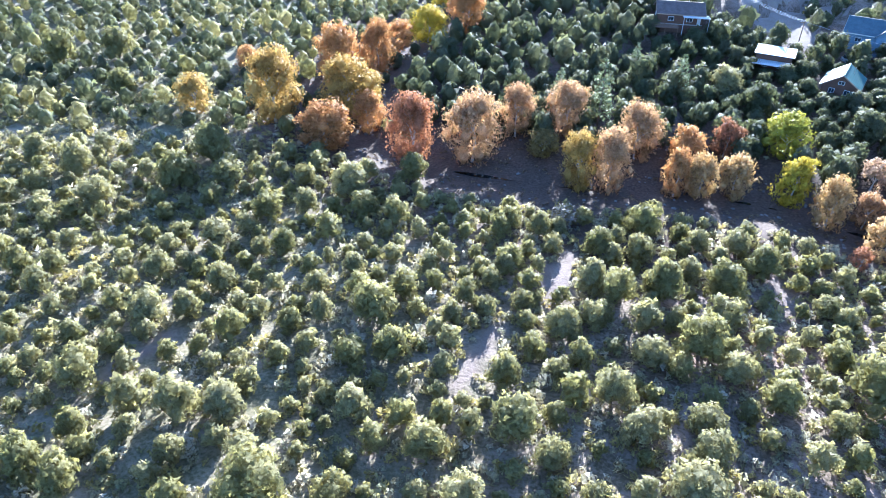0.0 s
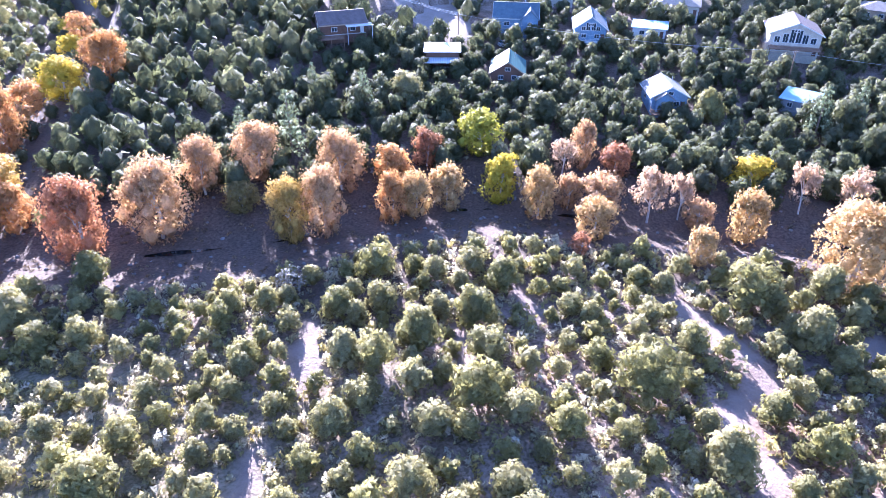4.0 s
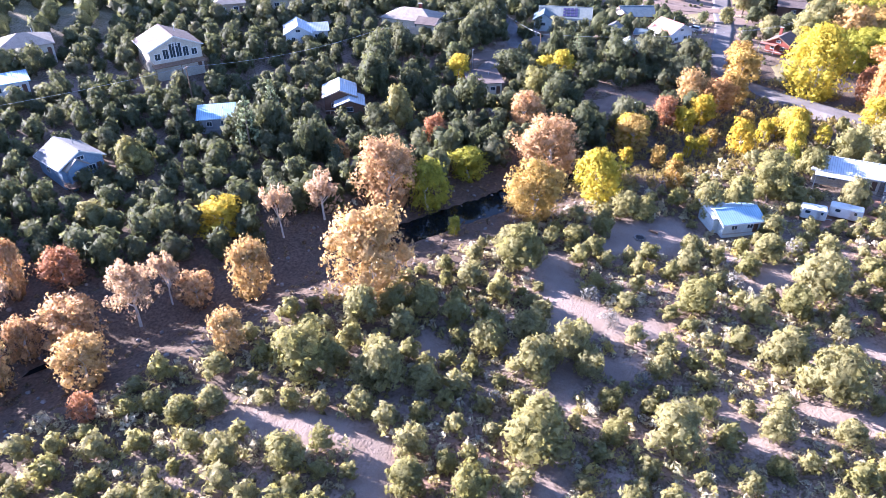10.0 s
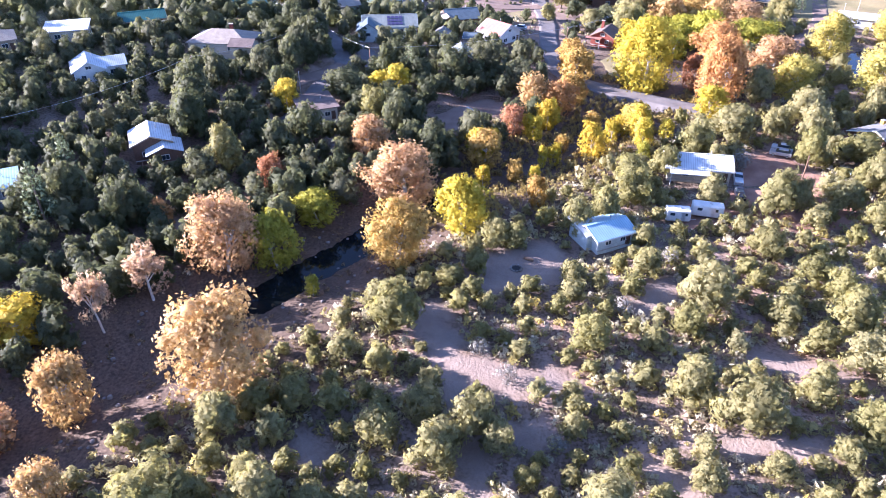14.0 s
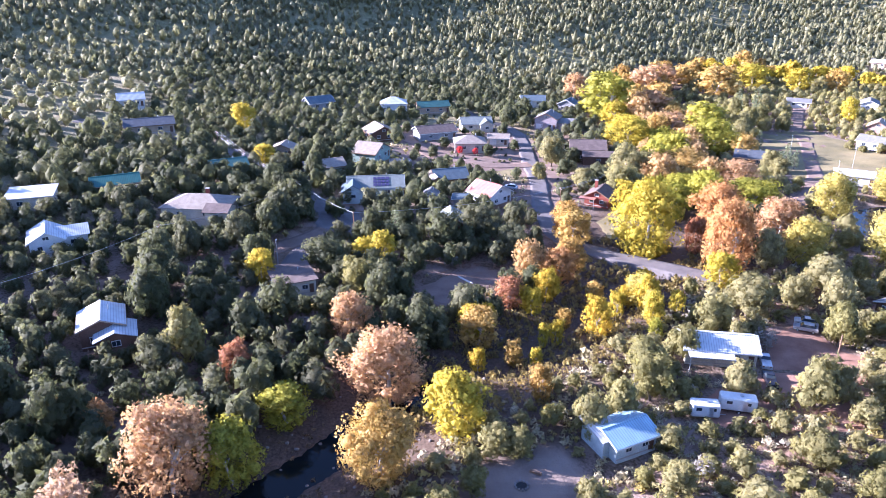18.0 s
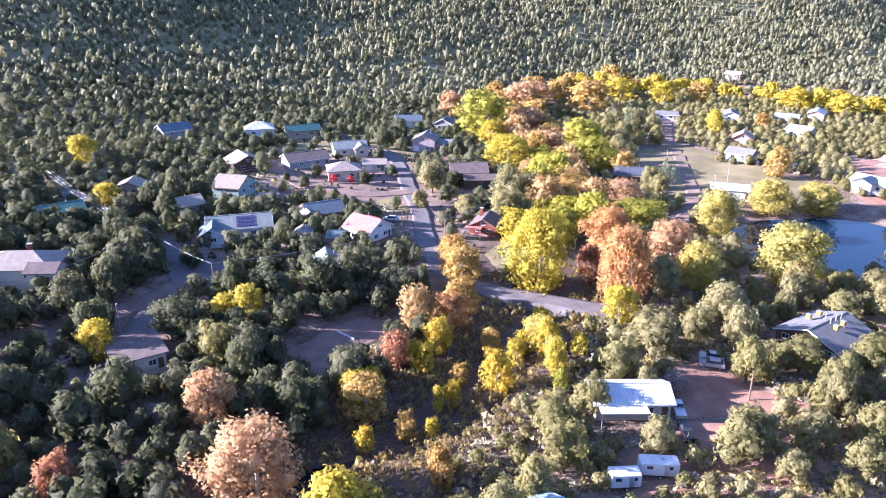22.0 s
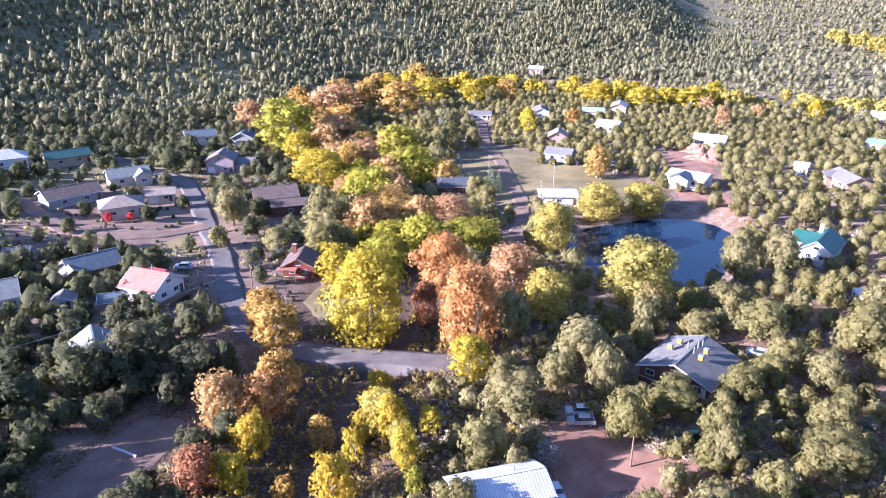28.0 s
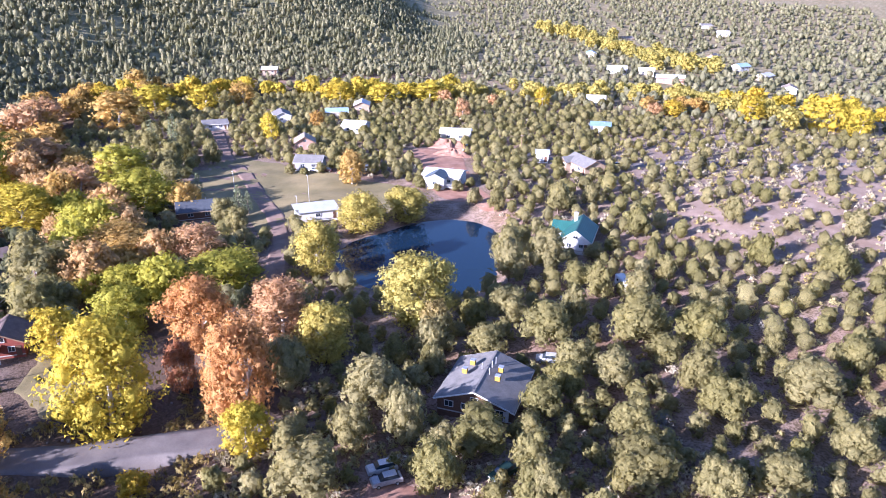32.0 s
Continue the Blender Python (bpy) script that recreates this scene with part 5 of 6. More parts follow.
AUTUMN.append(('yellow', [(-1, 203, 11.8, 10.1), (71, 122, 7.4, 10.1), (118, 101, 9.5, 7.1), (148, 35, 10.1, 10.8), (169, 29, 3.7, 5.2), (203, 74, 6.6, 8.0), (196, 11, 5.8, 7.8), (190, 15, 5.6, 6.7), (198, 10, 6.2, 6.9), (192, 16, 5.0, 5.4), (181, 3, 6.6, 8.5), (188, -16, 4.2, 5.0), (179, 12, 3.7, 5.5), (178, 15, 2.7, 5.5), (170, 18, 3.0, 4.1), (376, -58, 14.8, 11.8), (297, 89, 8.9, 6.4), (215, 47, 6.8, 8.1), (217, 52, 6.9, 5.5), (384, -176, 8.8, 10.6), (342, 104, 11.0, 10.6), (376, -171, 7.8, 11.0), (332, -325, 9.8, 11.8), (264, -345, 12.7, 9.5)]))
AUTUMN.append(('yellow', [(227, -352, 15.7, 13.2), (191, -351, 21.4, 18.3), (177, -342, 14.8, 14.2), (495, -154, 20.1, 12.0), (476, -172, 22.9, 13.7), (459, -191, 16.2, 13.6), (429, -260, 23.6, 12.2), (407, -275, 20.0, 12.0), (393, -298, 23.7, 11.4), (338, -53, 21.0, 13.7), (252, -26, 11.1, 10.4), (224, -21, 17.3, 20.8), (200, -31, 8.3, 8.9)]))
AUTUMN.append(('rust', [(-4, 137, 11.3, 15.7), (63, 138, 6.7, 8.1), (97, 118, 7.5, 6.9), (72, 97, 3.7, 4.5), (164, 72, 7.0, 7.6), (192, 20, 7.0, 7.5), (227, -36, 6.6, 10.6)]))
AUTUMN.append(('peach', [(9, 137, 13.0, 15.7), (19, 146, 8.8, 12.1), (30, 147, 9.8, 12.5), (44, 138, 10.1, 12.8), (36, 126, 8.7, 13.9), (82, 114, 5.3, 7.7), (92, 123, 5.7, 11.0), (86, 109, 9.5, 9.5), (100, 97, 6.5, 6.5), (138, 76, 13.6, 14.8), (160, 46, 14.9, 13.7), (179, 53, 9.0, 10.0), (445, -56, 14.8, 14.3), (474, -114, 26.7, 16.0), (344, -268, 8.9, 10.7), (448, -97, 22.7, 20.4), (389, -79, 23.5, 16.9), (354, -75, 18.8, 12.6), (274, -69, 16.7, 10.9), (226, -58, 15.2, 12.6)]))
AUTUMN.append(('olive', [(24, 138, 7.3, 6.3), (198, -74, 7.7, 10.6)]))
AUTUMN.append(('tan', [(104, 89, 8.0, 11.5), (206, 13, 9.0, 10.0), (54, 125, 7.1, 9.8), (61, 125, 8.3, 9.4), (75, 114, 7.7, 11.2), (79, 102, 7.9, 8.3), (88, 85, 5.7, 8.0), (107, 70, 14.0, 15.6)]))
AUTUMN.append(('lime', [(76, 138, 10.5, 9.8), (140, 68, 9.3, 11.1), (153, 62, 9.2, 7.1), (131, 61, 2.9, 4.1), (176, -7, 3.3, 4.5), (395, -59, 28.5, 21.8), (316, -60, 16.0, 12.8), (361, -95, 22.0, 13.2), (324, -82, 20.9, 13.7), (255, -64, 17.9, 9.9), (269, -48, 12.8, 10.2), (256, -40, 13.1, 11.0)]))
AUTUMN.append(('bare', [(87, 123, 6.8, 8.1), (93, 103, 8.4, 12.6), (99, 101, 5.4, 10.4), (121, 91, 6.4, 11.3), (129, 86, 8.4, 10.1)]))
AUTUMN.append(('paleyellow', [(194, -10, 7.4, 8.2), (184, -9, 4.4, 7.1), (212, -57, 12.0, 11.7), (208, -80, 17.7, 15.5), (246, -85, 12.7, 13.6), (261, -115, 14.8, 11.8), (258, -131, 15.5, 10.3)]))
NAMED += [(-97.6, 185.2, 9.5), (-84.2, 188.8, 9.5), (-77.7, 128.8, 6.5), (-74.9, 166.1, 7.6), (-67.6, 123.3, 7.3), (-62.6, 89.9, 5.5), (-59.8, 111.7, 6.7), (-58.0, 90.7, 4.9), (-48.3, 74.7, 4.3), (-47.3, 119.5, 7.9), (-43.7, 52.1, 5.8), (-43.5, 129.9, 9.5), (-43.4, 65.9, 5.9), (-41.7, 90.6, 5.6), (-40.9, 57.7, 4.5), (-39.4, 78.9, 5.6), (-38.7, 49.7, 5.6), (-38.6, 93.7, 3.8), (-38.1, 120.1, 6.7), (-35.2, 100.1, 5.9), (-34.5, 80.6, 5.5), (-31.5, 88.4, 4.9), (-29.8, 60.8, 6.1), (-28.6, 54.1, 4.1), (-28.5, 108.5, 6.1), (-27.4, 97.4, 3.8), (-24.3, 61.2, 6.4), (-23.7, 97.7, 4.7), (-22.1, 111.2, 5.1), (-19.4, 77.9, 4.8)]
NAMED += [(-18.0, 48.3, 8.7), (-16.8, 87.0, 4.3), (-15.4, 80.4, 4.5), (-14.6, 117.0, 7.4), (-11.9, 110.0, 6.0), (-11.7, 92.0, 4.4), (-10.0, 49.1, 5.1), (-10.0, 70.9, 5.6), (-9.1, 61.7, 5.6), (-7.7, 79.9, 7.2), (-5.9, 108.1, 5.9), (-4.9, 72.3, 6.4), (-3.6, 86.1, 5.1), (-3.4, 124.6, 6.7), (-1.0, 49.6, 3.8), (-0.2, 56.4, 5.7), (0.2, 93.6, 4.0), (3.5, 80.0, 4.0), (4.0, 49.0, 5.7), (8.5, 82.0, 3.7), (10.1, 68.1, 5.9), (10.6, 59.3, 6.8), (12.1, 103.7, 4.8), (12.2, 92.5, 4.5), (13.0, 94.4, 5.2), (14.0, 83.7, 3.8), (14.0, 106.5, 4.9), (14.4, 54.5, 4.7), (14.4, 73.6, 5.0), (15.7, 61.0, 3.9)]
NAMED += [(17.4, 69.5, 3.4), (18.5, 48.9, 3.9), (19.2, 105.2, 4.9), (19.3, 77.9, 5.7), (20.7, 71.7, 4.3), (22.6, 105.8, 4.2), (23.6, 79.5, 4.9), (23.7, 65.0, 5.9), (25.1, 88.2, 6.2), (25.2, 80.5, 4.1), (25.8, 58.5, 6.0), (28.2, 98.9, 6.3), (28.3, 85.2, 6.1), (29.5, 48.9, 7.3), (30.1, 96.4, 4.3), (30.4, 71.9, 5.6), (32.5, 54.5, 6.3), (33.1, 83.8, 3.6), (33.5, 69.3, 4.3), (33.6, 58.9, 5.8), (35.0, 88.7, 4.5), (35.0, 98.1, 5.8), (35.7, 79.2, 4.3), (35.8, 86.8, 7.4), (37.1, 72.6, 7.3), (37.7, 106.2, 6.8), (40.2, 62.4, 3.5), (40.5, 68.5, 5.6), (42.2, 93.1, 4.8), (43.2, 69.9, 3.5)]
NAMED += [(43.6, 81.2, 6.2), (43.9, 104.8, 3.9), (44.9, 63.8, 5.9), (46.2, 102.1, 4.3), (46.5, 89.6, 7.5), (48.5, 97.6, 4.2), (50.5, 59.6, 4.1), (52.5, 100.9, 5.2), (54.6, 94.5, 7.6), (54.8, 53.1, 3.4), (56.8, 72.9, 5.3), (57.5, 50.1, 8.1), (58.4, 64.8, 9.3), (60.6, 84.5, 4.9), (61.2, 56.9, 4.4), (62.0, 81.3, 4.1), (62.2, 89.3, 3.9), (62.9, 43.9, 4.2), (69.2, 76.8, 4.6), (70.2, 46.9, 6.0), (70.6, 54.2, 6.1), (70.9, 69.4, 5.7), (71.4, 165.1, 9.5), (74.5, 85.0, 4.9), (75.9, 55.1, 4.8), (75.9, 155.0, 8.9), (77.0, 81.9, 4.9), (79.3, 40.2, 8.6), (80.9, 63.2, 4.2), (81.4, 55.7, 3.4)]
NAMED += [(81.9, -6.7, 5.4), (82.0, 11.8, 3.5), (82.9, 40.2, 7.2), (83.7, 30.9, 4.4), (83.9, 23.8, 8.7), (86.5, 56.3, 5.6), (86.6, 73.1, 9.0), (86.7, 64.3, 5.6), (86.8, 61.7, 7.8), (87.9, 11.2, 4.4), (88.2, 70.0, 6.4), (89.1, 2.4, 4.6), (90.1, 31.6, 3.6), (90.2, -6.4, 4.8), (90.8, 63.8, 5.7), (93.1, -11.3, 7.4), (93.9, 42.1, 7.5), (95.1, 142.5, 9.5), (95.4, 34.5, 5.1), (96.4, 2.8, 8.7), (96.8, 24.8, 4.5), (97.3, 49.1, 5.9), (97.9, 37.2, 7.2), (99.1, 69.0, 7.7), (100.6, -8.0, 5.2), (101.4, 43.6, 6.5), (102.4, 7.8, 7.3), (102.9, 136.6, 7.6), (103.1, 64.9, 5.9), (103.7, 60.2, 6.3)]
NAMED += [(105.6, -17.7, 7.8), (111.5, -14.3, 5.7), (111.7, 122.6, 7.5), (113.1, 18.9, 6.8), (113.5, 54.5, 5.9), (114.9, -20.7, 8.8), (116.1, 3.6, 5.5), (117.2, -11.2, 7.2), (119.2, 47.0, 9.4), (122.0, -1.1, 8.5), (123.3, -23.4, 6.3), (124.2, 49.8, 6.3), (128.6, -21.8, 6.4), (130.2, 38.3, 4.7), (130.2, 125.7, 9.5), (130.3, 18.2, 4.8), (131.9, -34.1, 4.6), (131.9, 5.3, 6.5), (133.6, 33.7, 4.8), (135.9, -17.0, 6.6), (140.9, 26.0, 6.1), (141.7, 29.5, 6.2), (144.6, -148.6, 8.6), (145.2, -173.2, 8.1), (146.0, 14.1, 6.5), (147.9, 95.0, 9.0), (149.7, 7.9, 6.7), (150.2, 112.3, 8.6), (150.8, -25.6, 9.5), (152.0, -40.6, 5.7)]
NAMED += [(154.9, 1.2, 8.1), (154.9, 107.5, 8.7), (155.7, -14.6, 7.3), (158.4, -47.7, 7.0), (159.7, -147.4, 7.3), (162.7, 66.4, 7.1), (166.9, 86.4, 7.4), (167.7, -9.2, 6.2), (171.0, 82.3, 9.5), (174.2, -170.4, 6.6), (175.4, -130.1, 5.5), (175.4, -115.0, 7.6), (176.2, -18.6, 7.7), (177.1, 39.5, 7.6), (178.5, 73.0, 9.1), (181.6, -98.2, 7.1), (183.8, -113.0, 7.7), (183.8, 92.2, 9.5), (184.7, 67.6, 9.3), (186.9, 83.2, 6.9), (192.1, -149.9, 7.8), (192.2, 47.1, 8.3), (196.6, -71.6, 7.9), (197.9, 46.4, 8.1), (198.1, 52.6, 8.5), (202.7, -220.7, 6.3), (204.9, -109.0, 9.5), (209.5, -46.8, 8.3), (215.1, -167.8, 7.0)]
NAMED += [(220.7, -157.3, 9.5), (223.6, 31.7, 9.5), (237.5, 11.2, 7.8), (238.6, -150.8, 7.0), (241.6, 73.7, 6.7), (248.2, -152.0, 5.4), (250.6, 62.3, 4.2), (298.6, -39.1, 9.5), (149.8, -37.3, 7.2), (157.1, -48.2, 7.2), (148.6, -47.9, 6.6), (150.6, -29.5, 6.2), (144.5, -30.0, 6.0), (143.0, -41.0, 6.4)]
OAKS += [(284.7, -35.2, 13, 14), (269.5, -28.7, 12.2, 13.1), (214.0, -121.4, 10.2, 12.2), (200.5, -118.3, 11.0, 13.2), (190.4, -114.7, 7.9, 7.9), (193.5, -92.0, 9.5, 8.6), (197.5, -85.5, 7.0, 8.4), (189.1, -78.1, 8.7, 7.9), (181.5, -87.9, 11.1, 10.7), (168.2, -99.4, 12.6, 12.3), (157.0, -105.0, 10.4, 11.1), (171.8, -82.2, 8.4, 8.8), (169.8, -67.6, 8.6, 9.2), (164.7, -83.6, 8.3, 8.7), (152.2, -89.9, 8.3, 11.3), (160.5, -95.7, 7.8, 6.6), (145.7, -85.4, 10.0, 9.6), (136.5, -99.4, 13, 10.4), (132.3, -112.9, 7.1, 8.5), (155.5, -71.2, 8.4, 9.0), (149.0, -60.9, 11.1, 9.2), (139.0, -63.8, 7.7, 9.2), (133.1, -71.7, 9.9, 7.9), (127.0, -86.4, 7.9, 8.3)]
OAKS += [(162.7, -53.3, 6.8, 9.2), (171.5, -52.8, 9.7, 8.5), (171.6, -42.3, 8.3, 10.9), (193.8, -52.3, 11.7, 11.7), (183.2, -48.6, 7.2, 12.0), (189.0, -42.5, 8.2, 8.8), (184.1, -29.5, 11.6, 10.9), (195.3, -35.3, 7.4, 6.6), (200.3, -64.7, 5.4, 7.7), (192.4, -66.9, 4.2, 7.6), (146.0, -111.5, 4.8, 5.7), (307.8, -13.9, 10.2, 13.4), (289.5, -5.7, 6.0, 7.2), (281.2, -19.5, 9.2, 8.1), (288.4, -42.9, 13, 12.8), (272.2, -34.9, 9.9, 8.9), (229.7, 22.2, 11.1, 11.8), (221.2, 14.2, 9.5, 9.9), (219.8, 8.6, 5.3, 9.9), (224.2, 49.9, 6.5, 11.4), (221.6, 40.8, 8.8, 8.4), (209.0, 60.2, 12.0, 9.6), (235.6, 72.6, 7.8, 7.8), (268.6, 73.6, 6.2, 7.4)]
OAKS += [(285.8, 81.4, 9.3, 8.1), (243.4, 36.6, 4.7, 4.8), (238.3, 41.9, 6.5, 6.2), (184.9, 30.1, 7.3, 9.9), (184.1, 39.0, 7.3, 7.7), (187.4, 23.7, 4.8, 5.7), (171.4, -21.6, 4.8, 6.9), (162.2, -0.2, 8.2, 8.9)]

# rows of tall oaks added on the sun side to shade the court and yards
OAKS += [(228, 76, 8.5, 12), (236, 75, 9.5, 12.5), (244.5, 73, 8.5, 12), (252.5, 76, 9, 12.5), (260, 79, 8.5, 12), (188, 93, 9, 11.5), (197, 95, 9.5, 12), (206, 97, 9, 12), (214, 93, 8, 11), (221, 82, 8, 11),
    (209, 75.5, 8, 11), (281, 70, 8, 11), (290, 75, 8, 11), (300, 70, 8, 11)]

OAKS += [(174.6, -56.8, 8.1, 6.9), (176.7, -50.1, 5.6, 6.7), (166.7, -59.0, 5.6, 7.8), (169.9, -75.7, 7.3, 7.5), (185.5, -50.8, 5.8, 9), (193.1, -66.4, 4.3, 7.8)]

# dark trees at the meadow's edge
OAKS += [(363, -116, 9, 12), (369, -124, 9, 12), (355, -109, 9, 11), (360, -130, 8, 11), (286, -90, 7, 9), (296, -92, 8, 10), (391, -122, 9, 12), (398, -141, 9, 11), (345, -103, 8, 11), (333, -97, 9, 12)]
# trees close before the houses on the slope
for hx, hy, hr, hw in ((69, 201, 7.5, 7), (88, 178, 5.0, 6), (100, 165, 6.5, 6.5), (156, 121, 5.0, 5), (119, 191, 8.0, 5.5), (134, 176, 7.5, 4.2), (150, 169, 5.5, 4), (169, 178, 7.0, 4.5), (213, 124, 5.5, 5.5), (240, 96, 8.0, 5.5), (236, 137, 6, 6), (252, 122, 6, 6), (177, 99, 8.0, 4.2),
        (272, -166, 8.5, 4.5), (324, -149, 7.5, 4.6), (361, -208, 7.5, 5.5), (316, -227, 8.5, 5), (238, -204, 8, 5), (351, -169, 6.5, 5), (203.5, -139, 7.5, 5.5), (396, -228, 7, 5.5), (313, -352, 7, 6), (273, -282, 6, 5)):
    _d = math.atan2(45 - hy, 45 - hx) if hy > 0 else math.atan2(20 - hy, 105 - hx)
    for _k, _o in enumerate((-0.95, -0.3, 0.35, 1.0)):
        _w = hw * (1.0, 0.82, 1.1, 0.9)[_k]
        OAKS.append((hx + (hr + _w * 0.45) * math.cos(_d + _o), hy + (hr + _w * 0.45) * math.sin(_d + _o), _w, _w * (0.95, 0.8, 0.9, 1.05)[_k]))

VILLAGE_TREES = []
VILLAGE_TREES += [(323.3, -16.9, 9.1, 9.8), (331.1, -4.0, 4.6, 5.0), (321.4, 7.6, 5.4, 5.9), (341.6, 10.0, 6.4, 6.9), (355.5, -2.8, 5.6, 6.0), (379.1, -1.1, 3.6, 3.9), (354.8, 13.8, 3.3, 3.6), (295.6, 33.3, 5.3, 5.7), (298.6, 25.9, 3.1, 3.4), (362.0, 38.5, 5.1, 5.5), (366.3, 46.5, 3.4, 3.7), (287.5, 15.0, 3.9, 4.2), (285.0, 11.9, 5.1, 5.5), (271.1, 19.4, 4.8, 5.2), (258.8, 29.8, 4.5, 4.9), (249.3, 21.3, 5.0, 5.4), (245.2, 10.5, 5.7, 6.1), (319.7, 29.3, 4.9, 5.3), (334.0, 24.0, 5.1, 5.6), (327.7, 35.1, 3.5, 3.8), (312.4, -22.8, 6.8, 7.4), (295.1, -16.0, 6.4, 6.9), (281.8, -26.0, 7.8, 8.5), (300.3, -35.7, 7.6, 8.2)]
VILLAGE_TREES += [(276.3, -12.5, 4.2, 4.5), (405.6, -35.1, 6.6, 7.2), (392.4, -25.0, 6.3, 6.9), (382.6, -14.4, 9.8, 10.6), (375.0, -8.3, 9.5, 10.3), (397.7, -19.7, 10.3, 11), (394.0, -7.0, 7.6, 8.2), (404.4, 11.1, 6.5, 7.0), (416.9, 25.2, 5.3, 5.8), (379.1, 40.7, 7.2, 7.7), (370.2, 51.0, 7.0, 7.5), (413.6, 17.7, 9.3, 10.0), (384.5, 2.4, 4.9, 5.3), (331.8, 113.7, 5.8, 6.2), (329.0, 110.4, 4.1, 4.5), (325.3, 102.9, 6.1, 6.6), (307.2, 97.3, 5.7, 6.1), (262.9, 72.7, 8.5, 9.1), (301.7, 61.8, 10.0, 10.8), (307.1, 67.4, 5.6, 6.0), (277.5, 61.6, 5.7, 6.2), (246.2, 60.9, 6.3, 6.9), (281.2, 47.0, 7.5, 8.1), (317.3, 83.4, 4.9, 5.3)]
VILLAGE_TREES += [(330.2, 87.7, 5.1, 5.5), (334.4, 76.7, 7.2, 7.8), (337.9, 71.8, 6.3, 6.8), (321.3, 66.8, 5.9, 6.4), (366.5, 81.2, 6.9, 7.5), (362.2, 74.4, 5.7, 6.1), (360.2, 61.8, 5.6, 6.1), (379.2, 55.1, 8.4, 9.0), (385.4, 40.9, 6.1, 6.6), (300.3, 32.9, 3.6, 3.9), (305.0, 110.6, 8.5, 9.2), (292.6, 110.6, 8.1, 8.8), (268.5, 96.8, 7.3, 7.8), (268.5, 103.0, 8.1, 8.8), (270.7, 91.0, 7.3, 7.9), (258.0, 90.1, 7.6, 8.2), (248.6, 82.2, 9.4, 10.2)]

rnd = np.random.RandomState(11)

# broadleaved trees in autumn colours
KINDS = {
    "gold": "sycamore with gold and tan autumn leaves", "orange": "sycamore with orange autumn leaves and pale limbs",
    "yellow": "cottonwood in bright yellow autumn leaf", "paleyellow": "cottonwood with pale yellow-green leaves",
    "lime": "cottonwood with lime green leaves turning yellow", "rust": "small tree with rusty red leaves",
    "peach": "sycamore with faded pinkish-brown leaves", "tan": "sycamore with tan-gold leaves",
    "olive": "low tree with olive yellow leaves", "bare": "half-bare sycamore with white limbs and pink leaves",
}
THICK = {"yellow", "paleyellow", "lime", "orange", "gold"}
_proto = {}
for kind, places in AUTUMN:
    for i, (x, y, w, tall) in enumerate(places):
        far = math.hypot(x - 100, y - 30) > 260
        shape = i % 3
        grade = 3 if far else (2 if max(w, tall) > 11.5 else (1 if max(w, tall) > 7 else 0))
        key = (kind, shape, grade)
        if key not in _proto:
            n, size = ((1500, 0.07), (4000, 0.05), (9200, 0.034), (1600, 0.066))[grade]
            n = int(n * (0.5 if kind == "bare" else (0.8 if kind in ("peach", "rust", "tan") else 1.0)))
            bm, (v, f, nv) = leafy(40 + 7 * shape + 31 * len(kind) + 3 * len(_proto), 1.0, 1.0, n, size, kind == "bare", 1.0, 0.2 if kind == "bare" else (0.05 if kind in THICK else 0.08))
            _proto[key] = (to_mesh(bm, "trunk", PALE_BARK), mesh_of("crown", v, f, LEAVES[kind], None, True, nv))
        m = pose(x, y, height(x, y), 0, 0, rnd.uniform(0, 360)) @ Matrix.Diagonal((w * 1.06, w * 1.06, tall * 1.0, 1))
        tree_thing("cottonwood_tree" if kind in ("yellow", "paleyellow", "lime") else "sycamore_tree", *_proto[key], m, KINDS[kind], "tree", "autumn trees along the creek")

# the junipers that stand out singly
BUSHES = [bush(s, 1000, 0.078, 11 + s % 4, 0.95, (3, 6), 0.3 * (s % 3), 0.02 + 0.03 * (s % 2)) for s in range(6)]
BUSH_MESH = [mesh_of("crown", v, f, JUNIPER, None, True, k) for v, f, k in BUSHES]
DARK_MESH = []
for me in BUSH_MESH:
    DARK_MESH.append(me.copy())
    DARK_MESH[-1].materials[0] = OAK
STEMS = []
for s in range(3):
    bm, _e = limbs_of(s + 5, 0.8, 0.7, 4, 0.08, 4, 0.035)
    STEMS.append(to_mesh(bm, "trunk", BARK))
for i, (x, y, w) in enumerate(NAMED):
    k = w * rnd.uniform(1.0, 1.12)
    up = rnd.uniform(0.95, 1.2) * (1.25 if x > 145 else 1.0)
    m = pose(x, y, height(x, y) - 0.1, 0, 0, rnd.uniform(0, 360)) @ Matrix.Diagonal((k, k, w * up, 1))
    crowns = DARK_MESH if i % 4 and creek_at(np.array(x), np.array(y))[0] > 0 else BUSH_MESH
    tree_thing("juniper_tree", STEMS[i % 3], crowns[i % 6], m, ("round grey-green juniper with dense sprays", "large spreading grey-green juniper", "low olive-green juniper bush")[0 if 4.5 < w < 7.5 else (1 if w >= 7.5 else 2)], "tree", "junipers")

